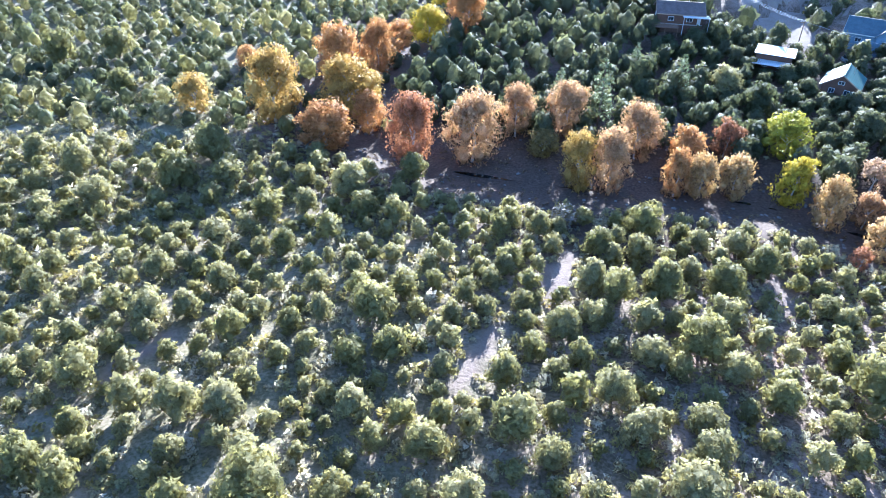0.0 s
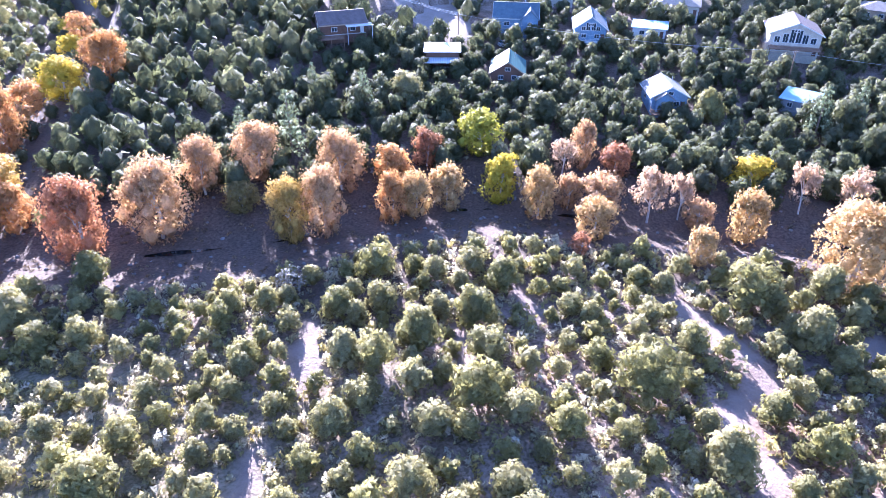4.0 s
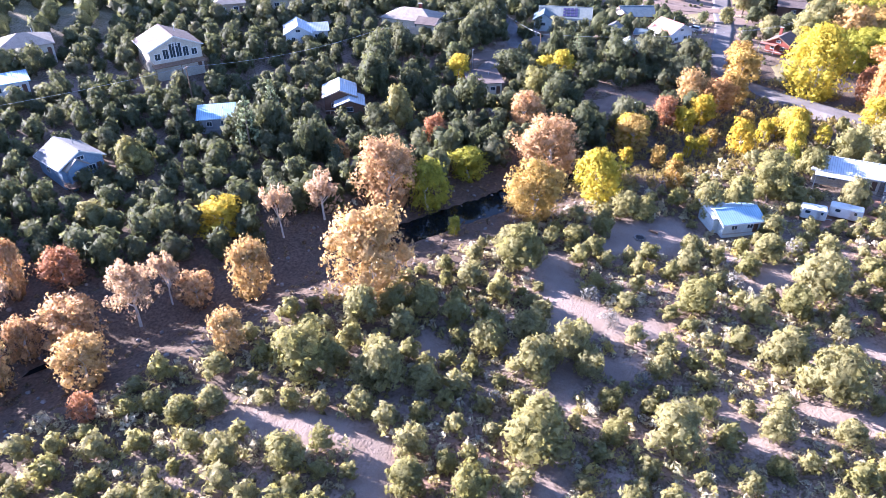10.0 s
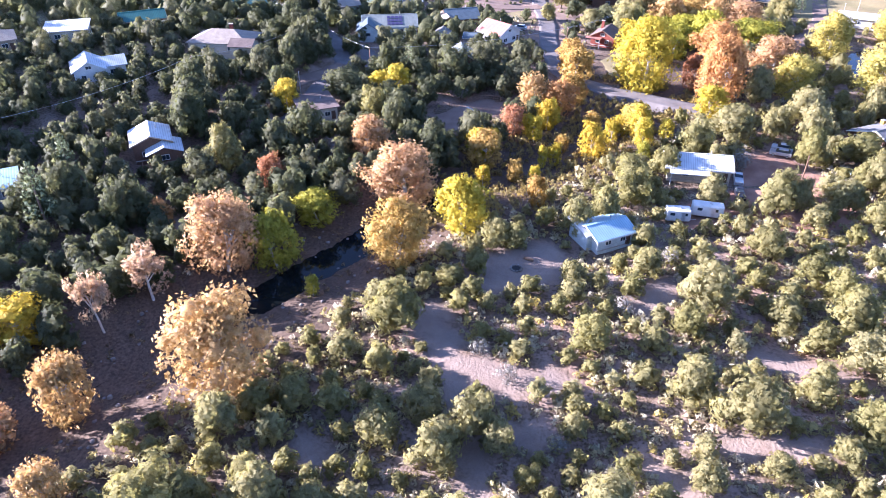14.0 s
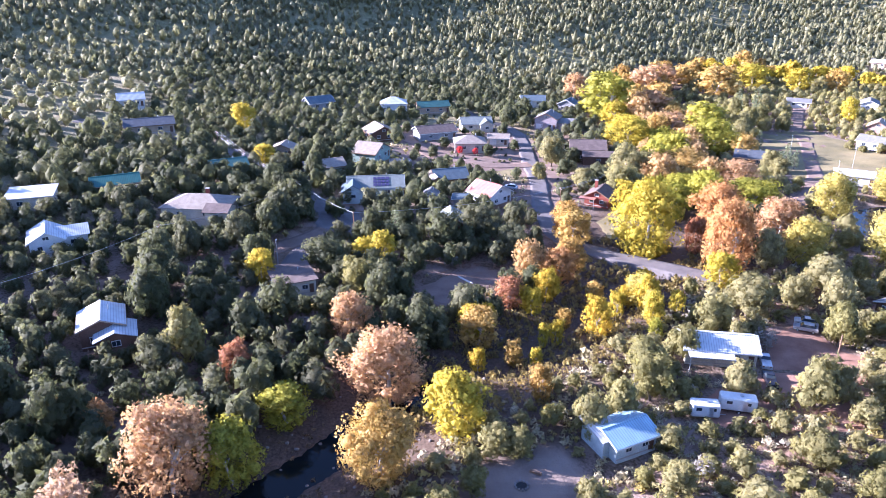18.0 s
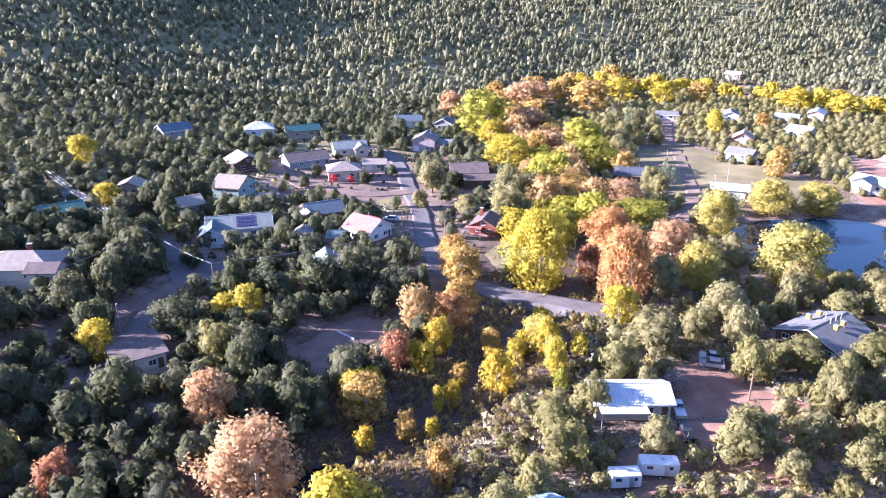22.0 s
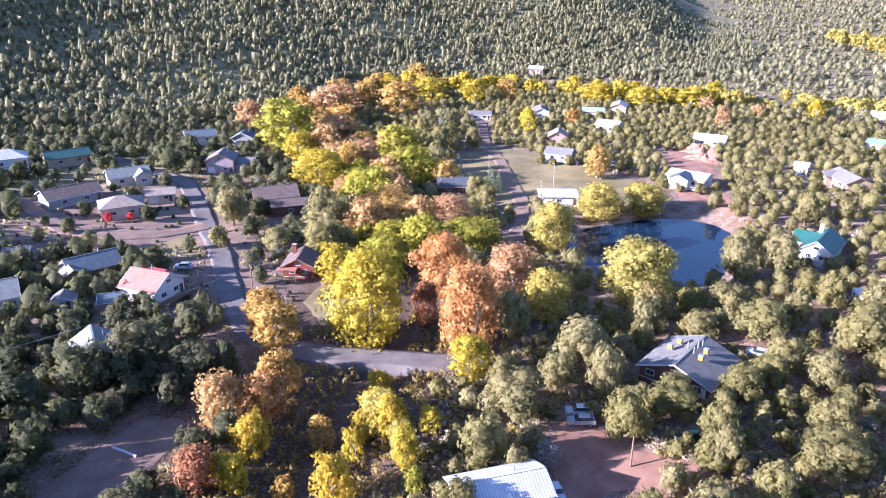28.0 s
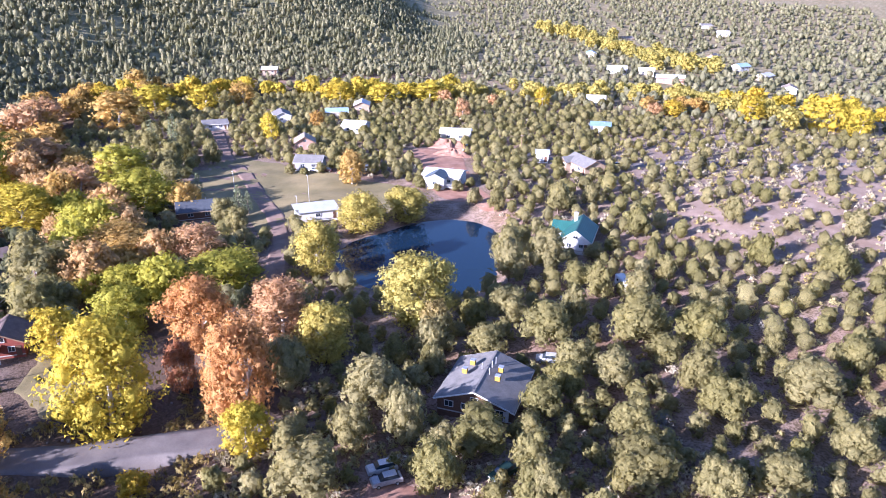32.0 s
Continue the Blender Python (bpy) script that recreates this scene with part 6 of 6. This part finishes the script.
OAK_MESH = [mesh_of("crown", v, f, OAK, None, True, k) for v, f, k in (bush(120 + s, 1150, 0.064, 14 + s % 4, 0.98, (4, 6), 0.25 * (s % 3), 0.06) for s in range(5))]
PALE_MESH = []
for me in OAK_MESH:
    PALE_MESH.append(me.copy())
    PALE_MESH[-1].materials[0] = JUNIPER
for i, (x, y, w, tall) in enumerate(OAKS):
    m = pose(x, y, height(x, y) - 0.1, 0, 0, 67 * i) @ Matrix.Diagonal((w * 1.05, w * 1.05, tall * (1.05 if y > 0 else 1.0), 1))
    tree_thing("oak_tree", STEMS[i % 3], (OAK_MESH if y > 0 else PALE_MESH)[i % 5], m, "large evergreen oak with a lobed grey-green crown" if w > 8 else "evergreen oak with a dense olive-green crown", "tree", "evergreen oaks")

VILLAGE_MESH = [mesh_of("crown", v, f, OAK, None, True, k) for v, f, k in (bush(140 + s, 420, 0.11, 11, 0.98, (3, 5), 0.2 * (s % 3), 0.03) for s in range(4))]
for i, (x, y, w, tall) in enumerate(VILLAGE_TREES):
    m = pose(x, y, height(x, y) - 0.1, 0, 0, 83 * i) @ Matrix.Diagonal((w * 1.05, w * 1.05, tall, 1))
    tree_thing("oak_tree", STEMS[i % 3], VILLAGE_MESH[i % 4], m, "round evergreen tree among the village houses" if w > 5 else "small round garden tree in dark green leaf", "tree", "village trees")

# tall pines
bm = bmesh.new()
tube((0, 0, -0.02), (0, 0, 0.6), 0.018, 0.010, 7, bm)
tube((0, 0, 0.6), (0, 0, 0.97), 0.010, 0.002, 6, bm)
PINE_TRUNK = to_mesh(bm, "trunk", BARK)
PINE_CROWN = [mesh_of("crown", v, f, PINE, None, True, k) for v, f, k in (pine_crown(s, 900, 0.036) for s in (1, 2))]
for i, (x, y, tall) in enumerate(((38, 150, 17), (60, 164, 11), (147, 109, 15), (52, 176, 9), (30, 158, 11), (166, 112, 10), (228, 44, 10), (322, -100, 10), (326, -96, 9), (297, -98, 11), (294, -94, 9), (298, -102, 8), (395, -135, 15), (400, -128, 13), (388, -130, 12))):
    m = pose(x, y, height(x, y), 0, 0, 77 * i) @ Matrix.Diagonal((tall * 0.95, tall * 0.95, tall, 1))
    tree_thing("pine_tree", PINE_TRUNK, PINE_CROWN[i % 2], m, "tall ponderosa pine with clumped grey-green needles", "tree", "pines")

# red maples before the hip-roofed house
_bm, (_v, _f, _k) = leafy(5, 1, 1, 500, 0.08)
_trunk, _crown = to_mesh(_bm, "trunk", BARK), mesh_of("crown", _v, _f, REDLEAF, None, True, _k)
for x, y, w in ((325, 18.5, 3.4), (324, 12.5, 3.0)):
    tree_thing("maple_tree", _trunk, _crown, pose(x, y, height(x, y)) @ Matrix.Diagonal((w, w, w, 1)), "small maple in bright red leaf", "tree", "red maples")

# silver bare shrubs
_silver = [mesh_of("crown", v, f, GREY, None, True, k) for v, f, k in (bush(70 + s, 900, 0.05, 10, 0.9, None, 0, 0.02) for s in range(2))]
for i, (x, y, w) in enumerate(((24, 108, 6.2), (113, 35, 3.6), (107, 32, 3.8), (136, 0, 4), (121, 12, 4.4), (95, 27, 3.2), (87, 47, 3.2), (149, -88, 4.4), (152, -76, 4.4), (172, -27, 5.5), (187, 45, 5), (213, 31, 5), (182, 62, 5), (150, -120, 4))):
    tree_thing("silver_shrub", STEMS[i % 3], _silver[i % 2], pose(x, y, height(x, y) - 0.1, 0, 0, 60 * i) @ Matrix.Diagonal((w, w, w * 0.95, 1)), "silvery leafless shrub with fine twigs", "shrub", "silver shrubs")


# ---------------------------------------------------------------- woods, scrub and grass, filled in round the single trees
class Room:
    """Keeps scattered plants apart."""
    def __init__(self, cell):
        self.cell, self.grid = cell, {}

    def add(self, x, y, r):
        self.grid.setdefault((int(x // self.cell), int(y // self.cell)), []).append((x, y, r))

    def free(self, x, y, r, share=1.0):
        cx, cy = int(x // self.cell), int(y // self.cell)
        for i in (-1, 0, 1):
            for j in (-1, 0, 1):
                for a, b, q in self.grid.get((cx + i, cy + j), ()):
                    if (a - x) ** 2 + (b - y) ** 2 < (share * (r + q)) ** 2:
                        return False
        return True


ROOM = Room(12.0)
for x, y, w in NAMED:
    ROOM.add(x, y, w * 0.5)
for x, y, w, _t in OAKS + VILLAGE_TREES:
    ROOM.add(x, y, w * 0.45)
for _k, places in AUTUMN:
    for x, y, w, tall in places:
        ROOM.add(x, y, w * 0.42)

LINES = [(np.array(p, float), w) for p, w in PATHS] + [(np.array(p, float), w / 2 + 1.2) for p, w in ROADS.values()]
YARDS = [np.array(p, float) for p in ([(334, -96), (380, -145), (344, -148), (326, -148), (284, -158), (240, -150), (257, -134), (272, -122), (276, -104), (276, -90), (300, -96)],
    [(201, 43), (218, 23), (209, 14), (187, 34)], [(262, 68), (262, 55), (243, 50), (230, 57), (236, 68)], [(163, -22), (168, -22), (178, -30), (185, -40), (176, -44), (168, -44), (161, -44), (156, -30), (156, -14), (147, -14), (146, -4), (153, -3)],
    [(322, -194), (300, -181), (262, -150), (236, -149), (236, -157), (262, -172), (290, -206), (312, -214)], [(296, -10), (298, 20), (318, 34), (345, 30), (375, 30), (375, -10)], [(92, 205), (104, 235), (120, 240), (108, 205), (102, 184), (97, 186)],
    [(232, -12), (268, -8), (262, -14), (250, -30), (238, -24)])]


def near_line(x, y):
    bad = np.zeros(len(x), bool)
    for p, w in LINES:
        for a, b in zip(p[:-1], p[1:]):
            d = b - a
            s = np.clip(((x - a[0]) * d[0] + (y - a[1]) * d[1]) / (d @ d), 0, 1)
            bad |= np.hypot(x - a[0] - s * d[0], y - a[1] - s * d[1]) < w
    return bad


def inside(x, y, poly):
    hit = np.zeros(len(x), bool)
    for (x0, y0), (x1, y1) in zip(poly, np.roll(poly, -1, 0)):
        hit ^= ((y0 > y) != (y1 > y)) & (x < (x1 - x0) * (y - y0) / (y1 - y0 + 1e-12) + x0)
    return hit


def allowed(x, y, houses=1.2, creek=10.0, yards=True, front=0.0):
    ok = ~near_line(x, y)
    if yards:
        for p in YARDS:
            ok &= ~inside(x, y, p)
    d, _ = creek_at(x, y)
    ok &= (np.abs(d) > creek) & (pond_at(x, y) > 1.2)
    for hx, hy, hr in TAKEN:
        ok &= np.hypot(x - hx, y - hy) > hr * 0.92 + houses
        if front:
            # the open ground on the valley side of a house
            d = np.array([115.0 - hx, 35.0 - hy])
            d *= (hr + front) / np.hypot(*d)
            t = np.clip(((x - hx) * d[0] + (y - hy) * d[1]) / (d @ d), 0, 1)
            ok &= np.hypot(x - hx - t * d[0], y - hy - t * d[1]) > hr * 0.75
    return ok


# the stretch of country that the place shows, with a margin
STRETCH = np.array([(-62, 44), (-120, 125), (-165, 215), (-165, 285), (-40, 350), (40, 330), (120, 285), (205, 250), (275, 215), (300, 250), (420, 300), (540, 310), (590, 180), (640, 60), (690, -60), (710, -160), (710, -330),
    (690, -420), (760, -520), (830, -640), (900, -800), (910, -960), (780, -1000), (300, -1000), (185, -700), (160, -500), (140, -340), (118, -230), (118, -95), (108, -75), (40, -75), (-70, -60), (-90, 0)], float)


def scatter(seed, n, box_, sizes, share, keep=None, creek=10.0, houses=1.2, yards=True, front=0.0):
    """Random places in a rectangle that keep clear of roads, houses, water and one another."""
    r = np.random.RandomState(seed)
    x, y = r.uniform(box_[0], box_[1], n), r.uniform(box_[2], box_[3], n)
    s = sizes[0] + (sizes[1] - sizes[0]) * r.beta(1.6, 2.4, n)
    ok = inside(x, y, STRETCH)
    x, y, s = x[ok], y[ok], s[ok]
    n = len(x)
    ok = allowed(x, y, houses + s.max() * 0.08, creek, yards, front)
    if keep is not None:
        ok &= r.rand(n) < keep(x, y)
    out = []
    for a, b, w in zip(x[ok], y[ok], s[ok]):
        if ROOM.free(a, b, w * 0.5, share):
            ROOM.add(a, b, w * 0.5)
            out.append((a, b, w))
    return np.array(out).reshape(-1, 3)


def grove(name, places, shapes, mat, label, category, seed, flat=(0.85, 1.15), sink=0.1):
    """Many plants that nobody could count, joined into one mesh."""
    r = np.random.RandomState(seed)
    if not len(places):
        return
    z = ground(places[:, 0], places[:, 1]) - sink
    vs, fs, ts, ns, at = [], [], [], [], 0
    which = r.randint(0, len(shapes), len(places))
    for k, (v, f, nv) in enumerate(shapes):
        sel = np.where(which == k)[0]
        if not len(sel):
            continue
        a, w = r.uniform(0, 2 * np.pi, len(sel)), places[sel, 2]
        c, s, h = np.cos(a) * w, np.sin(a) * w, w * r.uniform(*flat, len(sel))
        p = np.stack([v[None, :, 0] * c[:, None] - v[None, :, 1] * s[:, None] + places[sel, 0, None], v[None, :, 0] * s[:, None] + v[None, :, 1] * c[:, None] + places[sel, 1, None], v[None, :, 2] * h[:, None] + z[sel, None]], -1)
        vs.append(p.reshape(-1, 3))
        fs.append((f[None] + (np.arange(len(sel)) * len(v))[:, None, None]).reshape(-1, 3) + at)
        ca, sa = np.cos(a)[:, None], np.sin(a)[:, None]
        ns.append(np.stack([nv[None, :, 0] * ca - nv[None, :, 1] * sa, nv[None, :, 0] * sa + nv[None, :, 1] * ca, nv[None, :, 2] + 0 * ca], -1).reshape(-1, 3))
        ts.append(np.repeat(r.rand(len(sel)), len(v)))
        at += len(sel) * len(v)
    me = mesh_of(name, np.concatenate(vs), np.concatenate(fs), mat, {"tint": np.concatenate(ts)}, True, np.concatenate(ns))
    tagged(new(name, me), label, category, kind="stuff")


NEAR = [bush(80 + s, 185, 0.145, 8, 0.95, (3, 4), 0.3 * (s % 3), 0.03) for s in range(6)]
MID = [bush(20 + s, 190, 0.125, 7, 0.95, (3, 4), 0.3 * (s % 3), 0.03) for s in range(6)]
FAR = [bush(40 + s, 46, 0.2, 8, 0.95, "heart", 0.2 * (s % 3), 0.03) for s in range(5)]
TINY = [bush(45 + s, 10, 0.34, 5, 1.0, "small", 0.2 * (s % 3), 0.03) for s in range(5)]
CONE = [bush(50 + s, 14, 0.31, 6, 1.75, "small", 1.0, 0.05) for s in range(5)]
LOW = [bush(60 + s, 24, 0.31, 7, 0.62, None, 0.0, 0.0) for s in range(6)]
TUFT = [bush(66 + s, 44, 0.2, 8, 0.7, None, 0.0, 0.0) for s in range(4)]

def clearing(x, y):
    """High where the hillside's brush opens between the trees."""
    return np.sin(x * 0.035 + 1.5 * np.sin(y * 0.012)) * np.sin(y * 0.027 + x * 0.011 + 0.6) + 0.35 * np.sin(x * 0.09 + y * 0.05) - 0.25


def open_hill(x, y):
    return inside(x, y, np.array([(150, -150), (186, -155), (205, -185), (225, -205), (262, -262), (240, -315), (190, -345), (150, -380), (60, -300), (100, -200)], float))


def back_lots(x, y):
    return inside(x, y, np.array([(62, 226), (92, 200), (106, 190), (126, 199), (150, 194), (163, 181), (190, 167), (206, 178), (190, 210), (150, 240), (95, 255), (66, 250)], float))


# right bank, below the camera's way
savanna = scatter(1, 20000, (-150, 205, -75, 135), (2.4, 6.4), 0.86, lambda x, y: np.where(creek_at(x, y)[0] < 0, np.where((x > 82) & (y < 45), 0.6, 1.0), 0.0), 15)
upstream = scatter(2, 16000, (-260, 45, 145, 340), (3.6, 7.0), 0.85, lambda x, y: np.where(creek_at(x, y)[0] < 6, 0.9, 0.0), 4)
grove("juniper_wood", upstream[::3], FAR, JUNIPER, "open juniper wood on the upper right bank", "trees", 21)
grove("oak_wood", np.concatenate([upstream[1::3], upstream[2::3]]), FAR, OAK, "dark evergreen wood on the upper right bank", "trees", 23)
behind = inside(savanna[:, 0], savanna[:, 1], np.array([(-62, 44), (48, 40), (50, 5), (70, -26), (108, -52), (108, -80), (-100, -80), (-100, 44)], float))
grove("juniper_wood", savanna[behind], TINY, JUNIPER, "open juniper wood at the edge of the valley", "trees", 22)
grove("juniper_wood", savanna[~behind], NEAR, JUNIPER, "open wood of grey-green junipers on sandy soil", "trees", 2)
# left bank, between creek and houses and round them
bank = scatter(45, 5000, (10, 200, 10, 190), (5.5, 8.5), 0.56, lambda x, y: np.where((creek_at(x, y)[0] > 9) & (creek_at(x, y)[0] < 25), 0.4, 0.0), 9)
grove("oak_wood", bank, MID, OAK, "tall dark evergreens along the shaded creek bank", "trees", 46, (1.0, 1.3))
woods = scatter(3, 30000, (-160, 300, 15, 270), (4.6, 8.6), 0.66, lambda x, y: np.where(creek_at(x, y)[0] > 0, np.where(x > 235, 0.6, np.where(back_lots(x, y), 0.10, 1.0)), 0.0), 13)
back = np.hypot(woods[:, 0] - 110, woods[:, 1] - 45) > 150
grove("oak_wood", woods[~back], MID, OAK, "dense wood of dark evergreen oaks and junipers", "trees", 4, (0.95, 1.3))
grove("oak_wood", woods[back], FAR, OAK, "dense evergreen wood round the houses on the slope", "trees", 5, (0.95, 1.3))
village = scatter(5, 14000, (235, 470, -70, 150), (4.4, 8.6), 0.82, lambda x, y: np.where(creek_at(x, y)[0] > 12, np.where((x < 385) & (y < 50) & (y > -20), 0.05, 0.9), 0.12), 12, front=5)
grove("oak_wood", village, FAR, OAK, "evergreen trees between village houses", "trees", 6)
south = scatter(7, 34000, (90, 520, -330, -40), (3.2, 7.0), 0.85, lambda x, y: np.where(creek_at(x, y)[0] < -8, np.where(open_hill(x, y), 0.07, np.where(y > -125, 0.9, 0.75)), 0.0), 12, front=4)
far = np.hypot(south[:, 0] - 120, south[:, 1] - 10) > 125
grove("juniper_wood", south[~far], MID, JUNIPER, "juniper wood round the lodge", "trees", 8)
grove("juniper_wood", south[far], FAR, JUNIPER, "juniper wood round the pond and on the scrub hill", "trees", 9)
# the hill and the far valley
hill = scatter(9, 110000, (400, 790, -640, 400), (2.6, 7.2), 0.68, lambda x, y: np.where(creek_at(x, y)[0] > 14, 1.0, 0.0) * np.where(clearing(x, y) > 0.2, 0.2, np.where(y > 20, 0.8, 0.95)) * (x > np.interp(y, [-700, -540, -420, -340, -260, -150, -50, 140, 330], [730, 530, 460, 470, 515, 530, 440, 425, 400])), 12)
high = np.random.RandomState(18).rand(len(hill)) < np.interp(hill[:, 0], [480, 600], [0.15, 0.5])
grove("hill_wood", hill[~high], TINY, HILL, "wooded hillside of junipers and pinyons", "trees", 10, (0.9, 1.25))
grove("hill_wood", hill[high], CONE, HILL, "pointed pines on the hillside", "trees", 12, (0.6, 1.15))
valley = scatter(13, 14500, (90, 910, -1000, -250), (4.2, 8.2), 0.9, lambda x, y: np.where(open_hill(x, y), 0.02, 0.8), 4)
grove("valley_wood", valley, TINY, HILL, "far wooded valley floor", "trees", 14)
slope = scatter(15, 24000, (-420, 420, 150, 700), (4.5, 8.5), 0.95, lambda x, y: np.where(back_lots(x, y), 0.03, 0.9), 12)
grove("valley_wood", slope, FAR, HILL, "wooded slope behind the houses", "trees", 16)

# far belts of cottonwoods
def belt(seed, line, wide, n, sizes, mat, label, leaves=380, size=0.13):
    r = np.random.RandomState(seed)
    p = resample(line, 2.0)
    pts = p[r.randint(0, len(p), n)] + r.normal(size=(n, 2)) * wide
    places = []
    for (a, b), w in zip(pts, r.uniform(*sizes, n)):
        if ROOM.free(a, b, w * 0.3, 0.62):
            ROOM.add(a, b, w * 0.3)
            places.append((a, b, w))
    shapes = [s for _b, s in (leafy(seed + k, 1.0, 1.0, leaves, size) for k in range(3))]
    grove("cottonwood_belt", np.array(places), shapes, mat, label, "trees", seed, (0.8, 1.1))


belt(26, [(268, -52), (300, -60), (350, -72), (400, -84)], 9, 50, (9, 15), LEAVES["tan"], "faded tan and gold creek trees", 1000, 0.062)
belt(27, [(275, -50), (320, -66), (370, -72), (410, -84)], 10, 40, (9, 15), LEAVES["gold"], "gold creek trees", 1000, 0.062)
belt(28, [(275, -52), (300, -62), (350, -66), (400, -76)], 11, 50, (9, 15), LEAVES["lime"], "lime green creek trees", 1000, 0.062)
belt(29, [(-18, 150), (-20, 170), (-6, 200), (10, 250), (14, 330)], 6, 26, (8, 12), LEAVES["orange"], "orange trees along the upper creek", 1500, 0.055)
belt(30, [(-10, 195), (10, 250), (14, 330)], 6, 12, (7, 10), LEAVES["yellow"], "yellow trees along the upper creek", 1200, 0.06)
belt(21, [(380, -75), (440, -92), (500, -130), (505, -190)], 9, 110, (9, 15), LEAVES["gold"], "gold and tan cottonwoods along the creek")
belt(22, [(505, -160), (490, -235), (440, -285), (395, -318)], 8, 130, (8, 14), LEAVES["yellow"], "belt of yellow cottonwoods along the creek")
belt(23, [(400, -315), (330, -380), (280, -395), (190, -350)], 9, 110, (7, 12), LEAVES["paleyellow"], "pale yellow cottonwoods in the far valley")
belt(24, [(546, -669), (507, -658), (470, -638), (419, -597), (387, -590), (342, -541), (310, -518)], 9, 170, (9, 15), LEAVES["paleyellow"], "distant band of yellow cottonwoods")
belt(34, [(250, -390), (235, -394), (225, -400)], 5, 16, (8, 13), LEAVES["yellow"], "yellow cottonwoods beyond the scrub hill")
belt(35, [(212, -396), (200, -401), (184, -387)], 5, 18, (8, 13), LEAVES["yellow"], "bright yellow cottonwoods at the far road")
belt(36, [(290, -360), (276, -366), (260, -367)], 5, 12, (7, 11), LEAVES["gold"], "gold cottonwoods beside far houses")
belt(25, [(390, -300), (350, -290), (320, -300), (250, -360)], 9, 26, (7, 12), LEAVES["peach"], "faded pink trees in the far valley")

# undergrowth
scrub = scatter(31, 52000, (-150, 205, -75, 180), (0.8, 3.0), 0.46, lambda x, y: np.where(creek_at(x, y)[0] < 0, np.where((x < 60) & (y < 40), 0.12, 0.9), 0.0), 14)
grove("scrub", scrub, LOW, SCRUB, "low yellow-green scrub between the junipers", "shrubs", 32, (0.8, 1.2), 0.05)
scrub2 = scatter(33, 24000, (60, 420, -360, 150), (1.0, 3.4), 0.7, lambda x, y: np.where(open_hill(x, y), 0.9, 0.5), 12)
grove("scrub", scrub2, LOW, SCRUB, "dry scrub round the houses and on the open hill", "shrubs", 34, (0.8, 1.2), 0.05)
scrub3 = scatter(35, 9000, (420, 760, -420, 280), (1.6, 3.4), 0.75, lambda x, y: 0.5 + 0 * x, 12)
grove("scrub", scrub3, LOW, SCRUB, "scrub on the wooded hill", "shrubs", 36, (0.7, 1.0), 0.05)
willows = scatter(37, 6000, (150, 232, -40, 45), (1.6, 3.2), 0.7, lambda x, y: np.abs(creek_at(x, y)[0]) < 22, 2.5)
grove("willow_scrub", willows, TUFT, LEAVES["olive"], "brown and yellow willow scrub in the creek bed", "shrubs", 38, (0.9, 1.5))
grass = scatter(39, 12000, (-60, 240, -50, 200), (0.7, 1.5), 0.6, lambda x, y: np.abs(creek_at(x, y)[0]) < 26, 2.6)
grove("dry_grass", grass, TUFT, DRY, "dry brown grass along the creek", "grass", 40, (0.5, 0.9), 0.05)


def boulder(seed):
    r = np.random.RandomState(seed)
    return core(r, np.array([0, 0, 0.18]), (0.5, 0.42, 0.32), 4, 7, 0.2)


rocks = scatter(41, 5000, (-60, 240, -50, 200), (0.4, 1.3), 0.5, lambda x, y: np.abs(creek_at(x, y)[0]) < 16, 1.6)
grove("creek_stones", rocks, [boulder(s) for s in range(4)], STONE, "grey boulders and cobbles in the creek bed", "stones", 42)


garden = scatter(43, 900, (246, 400, -22, 60), (0.8, 2.2), 1.0, None, 14, 0.6, False)
grove("garden_shrubs", garden, [bush(90 + k, 70, 0.2, 6, 0.8, "heart", 0.2, 0.0) for k in range(3)], OAK, "small clipped garden shrubs in village yards", "shrubs", 44, (0.8, 1.2), 0.05)
hedge = np.array([(289.5 - 20.5 * k / 15, 49.4 - 17.1 * k / 15, 2.6) for k in range(16)])
grove("hedge", hedge, NEAR, OAK, "dark evergreen hedge beside a pale house", "hedge", 45, (0.9, 1.2))
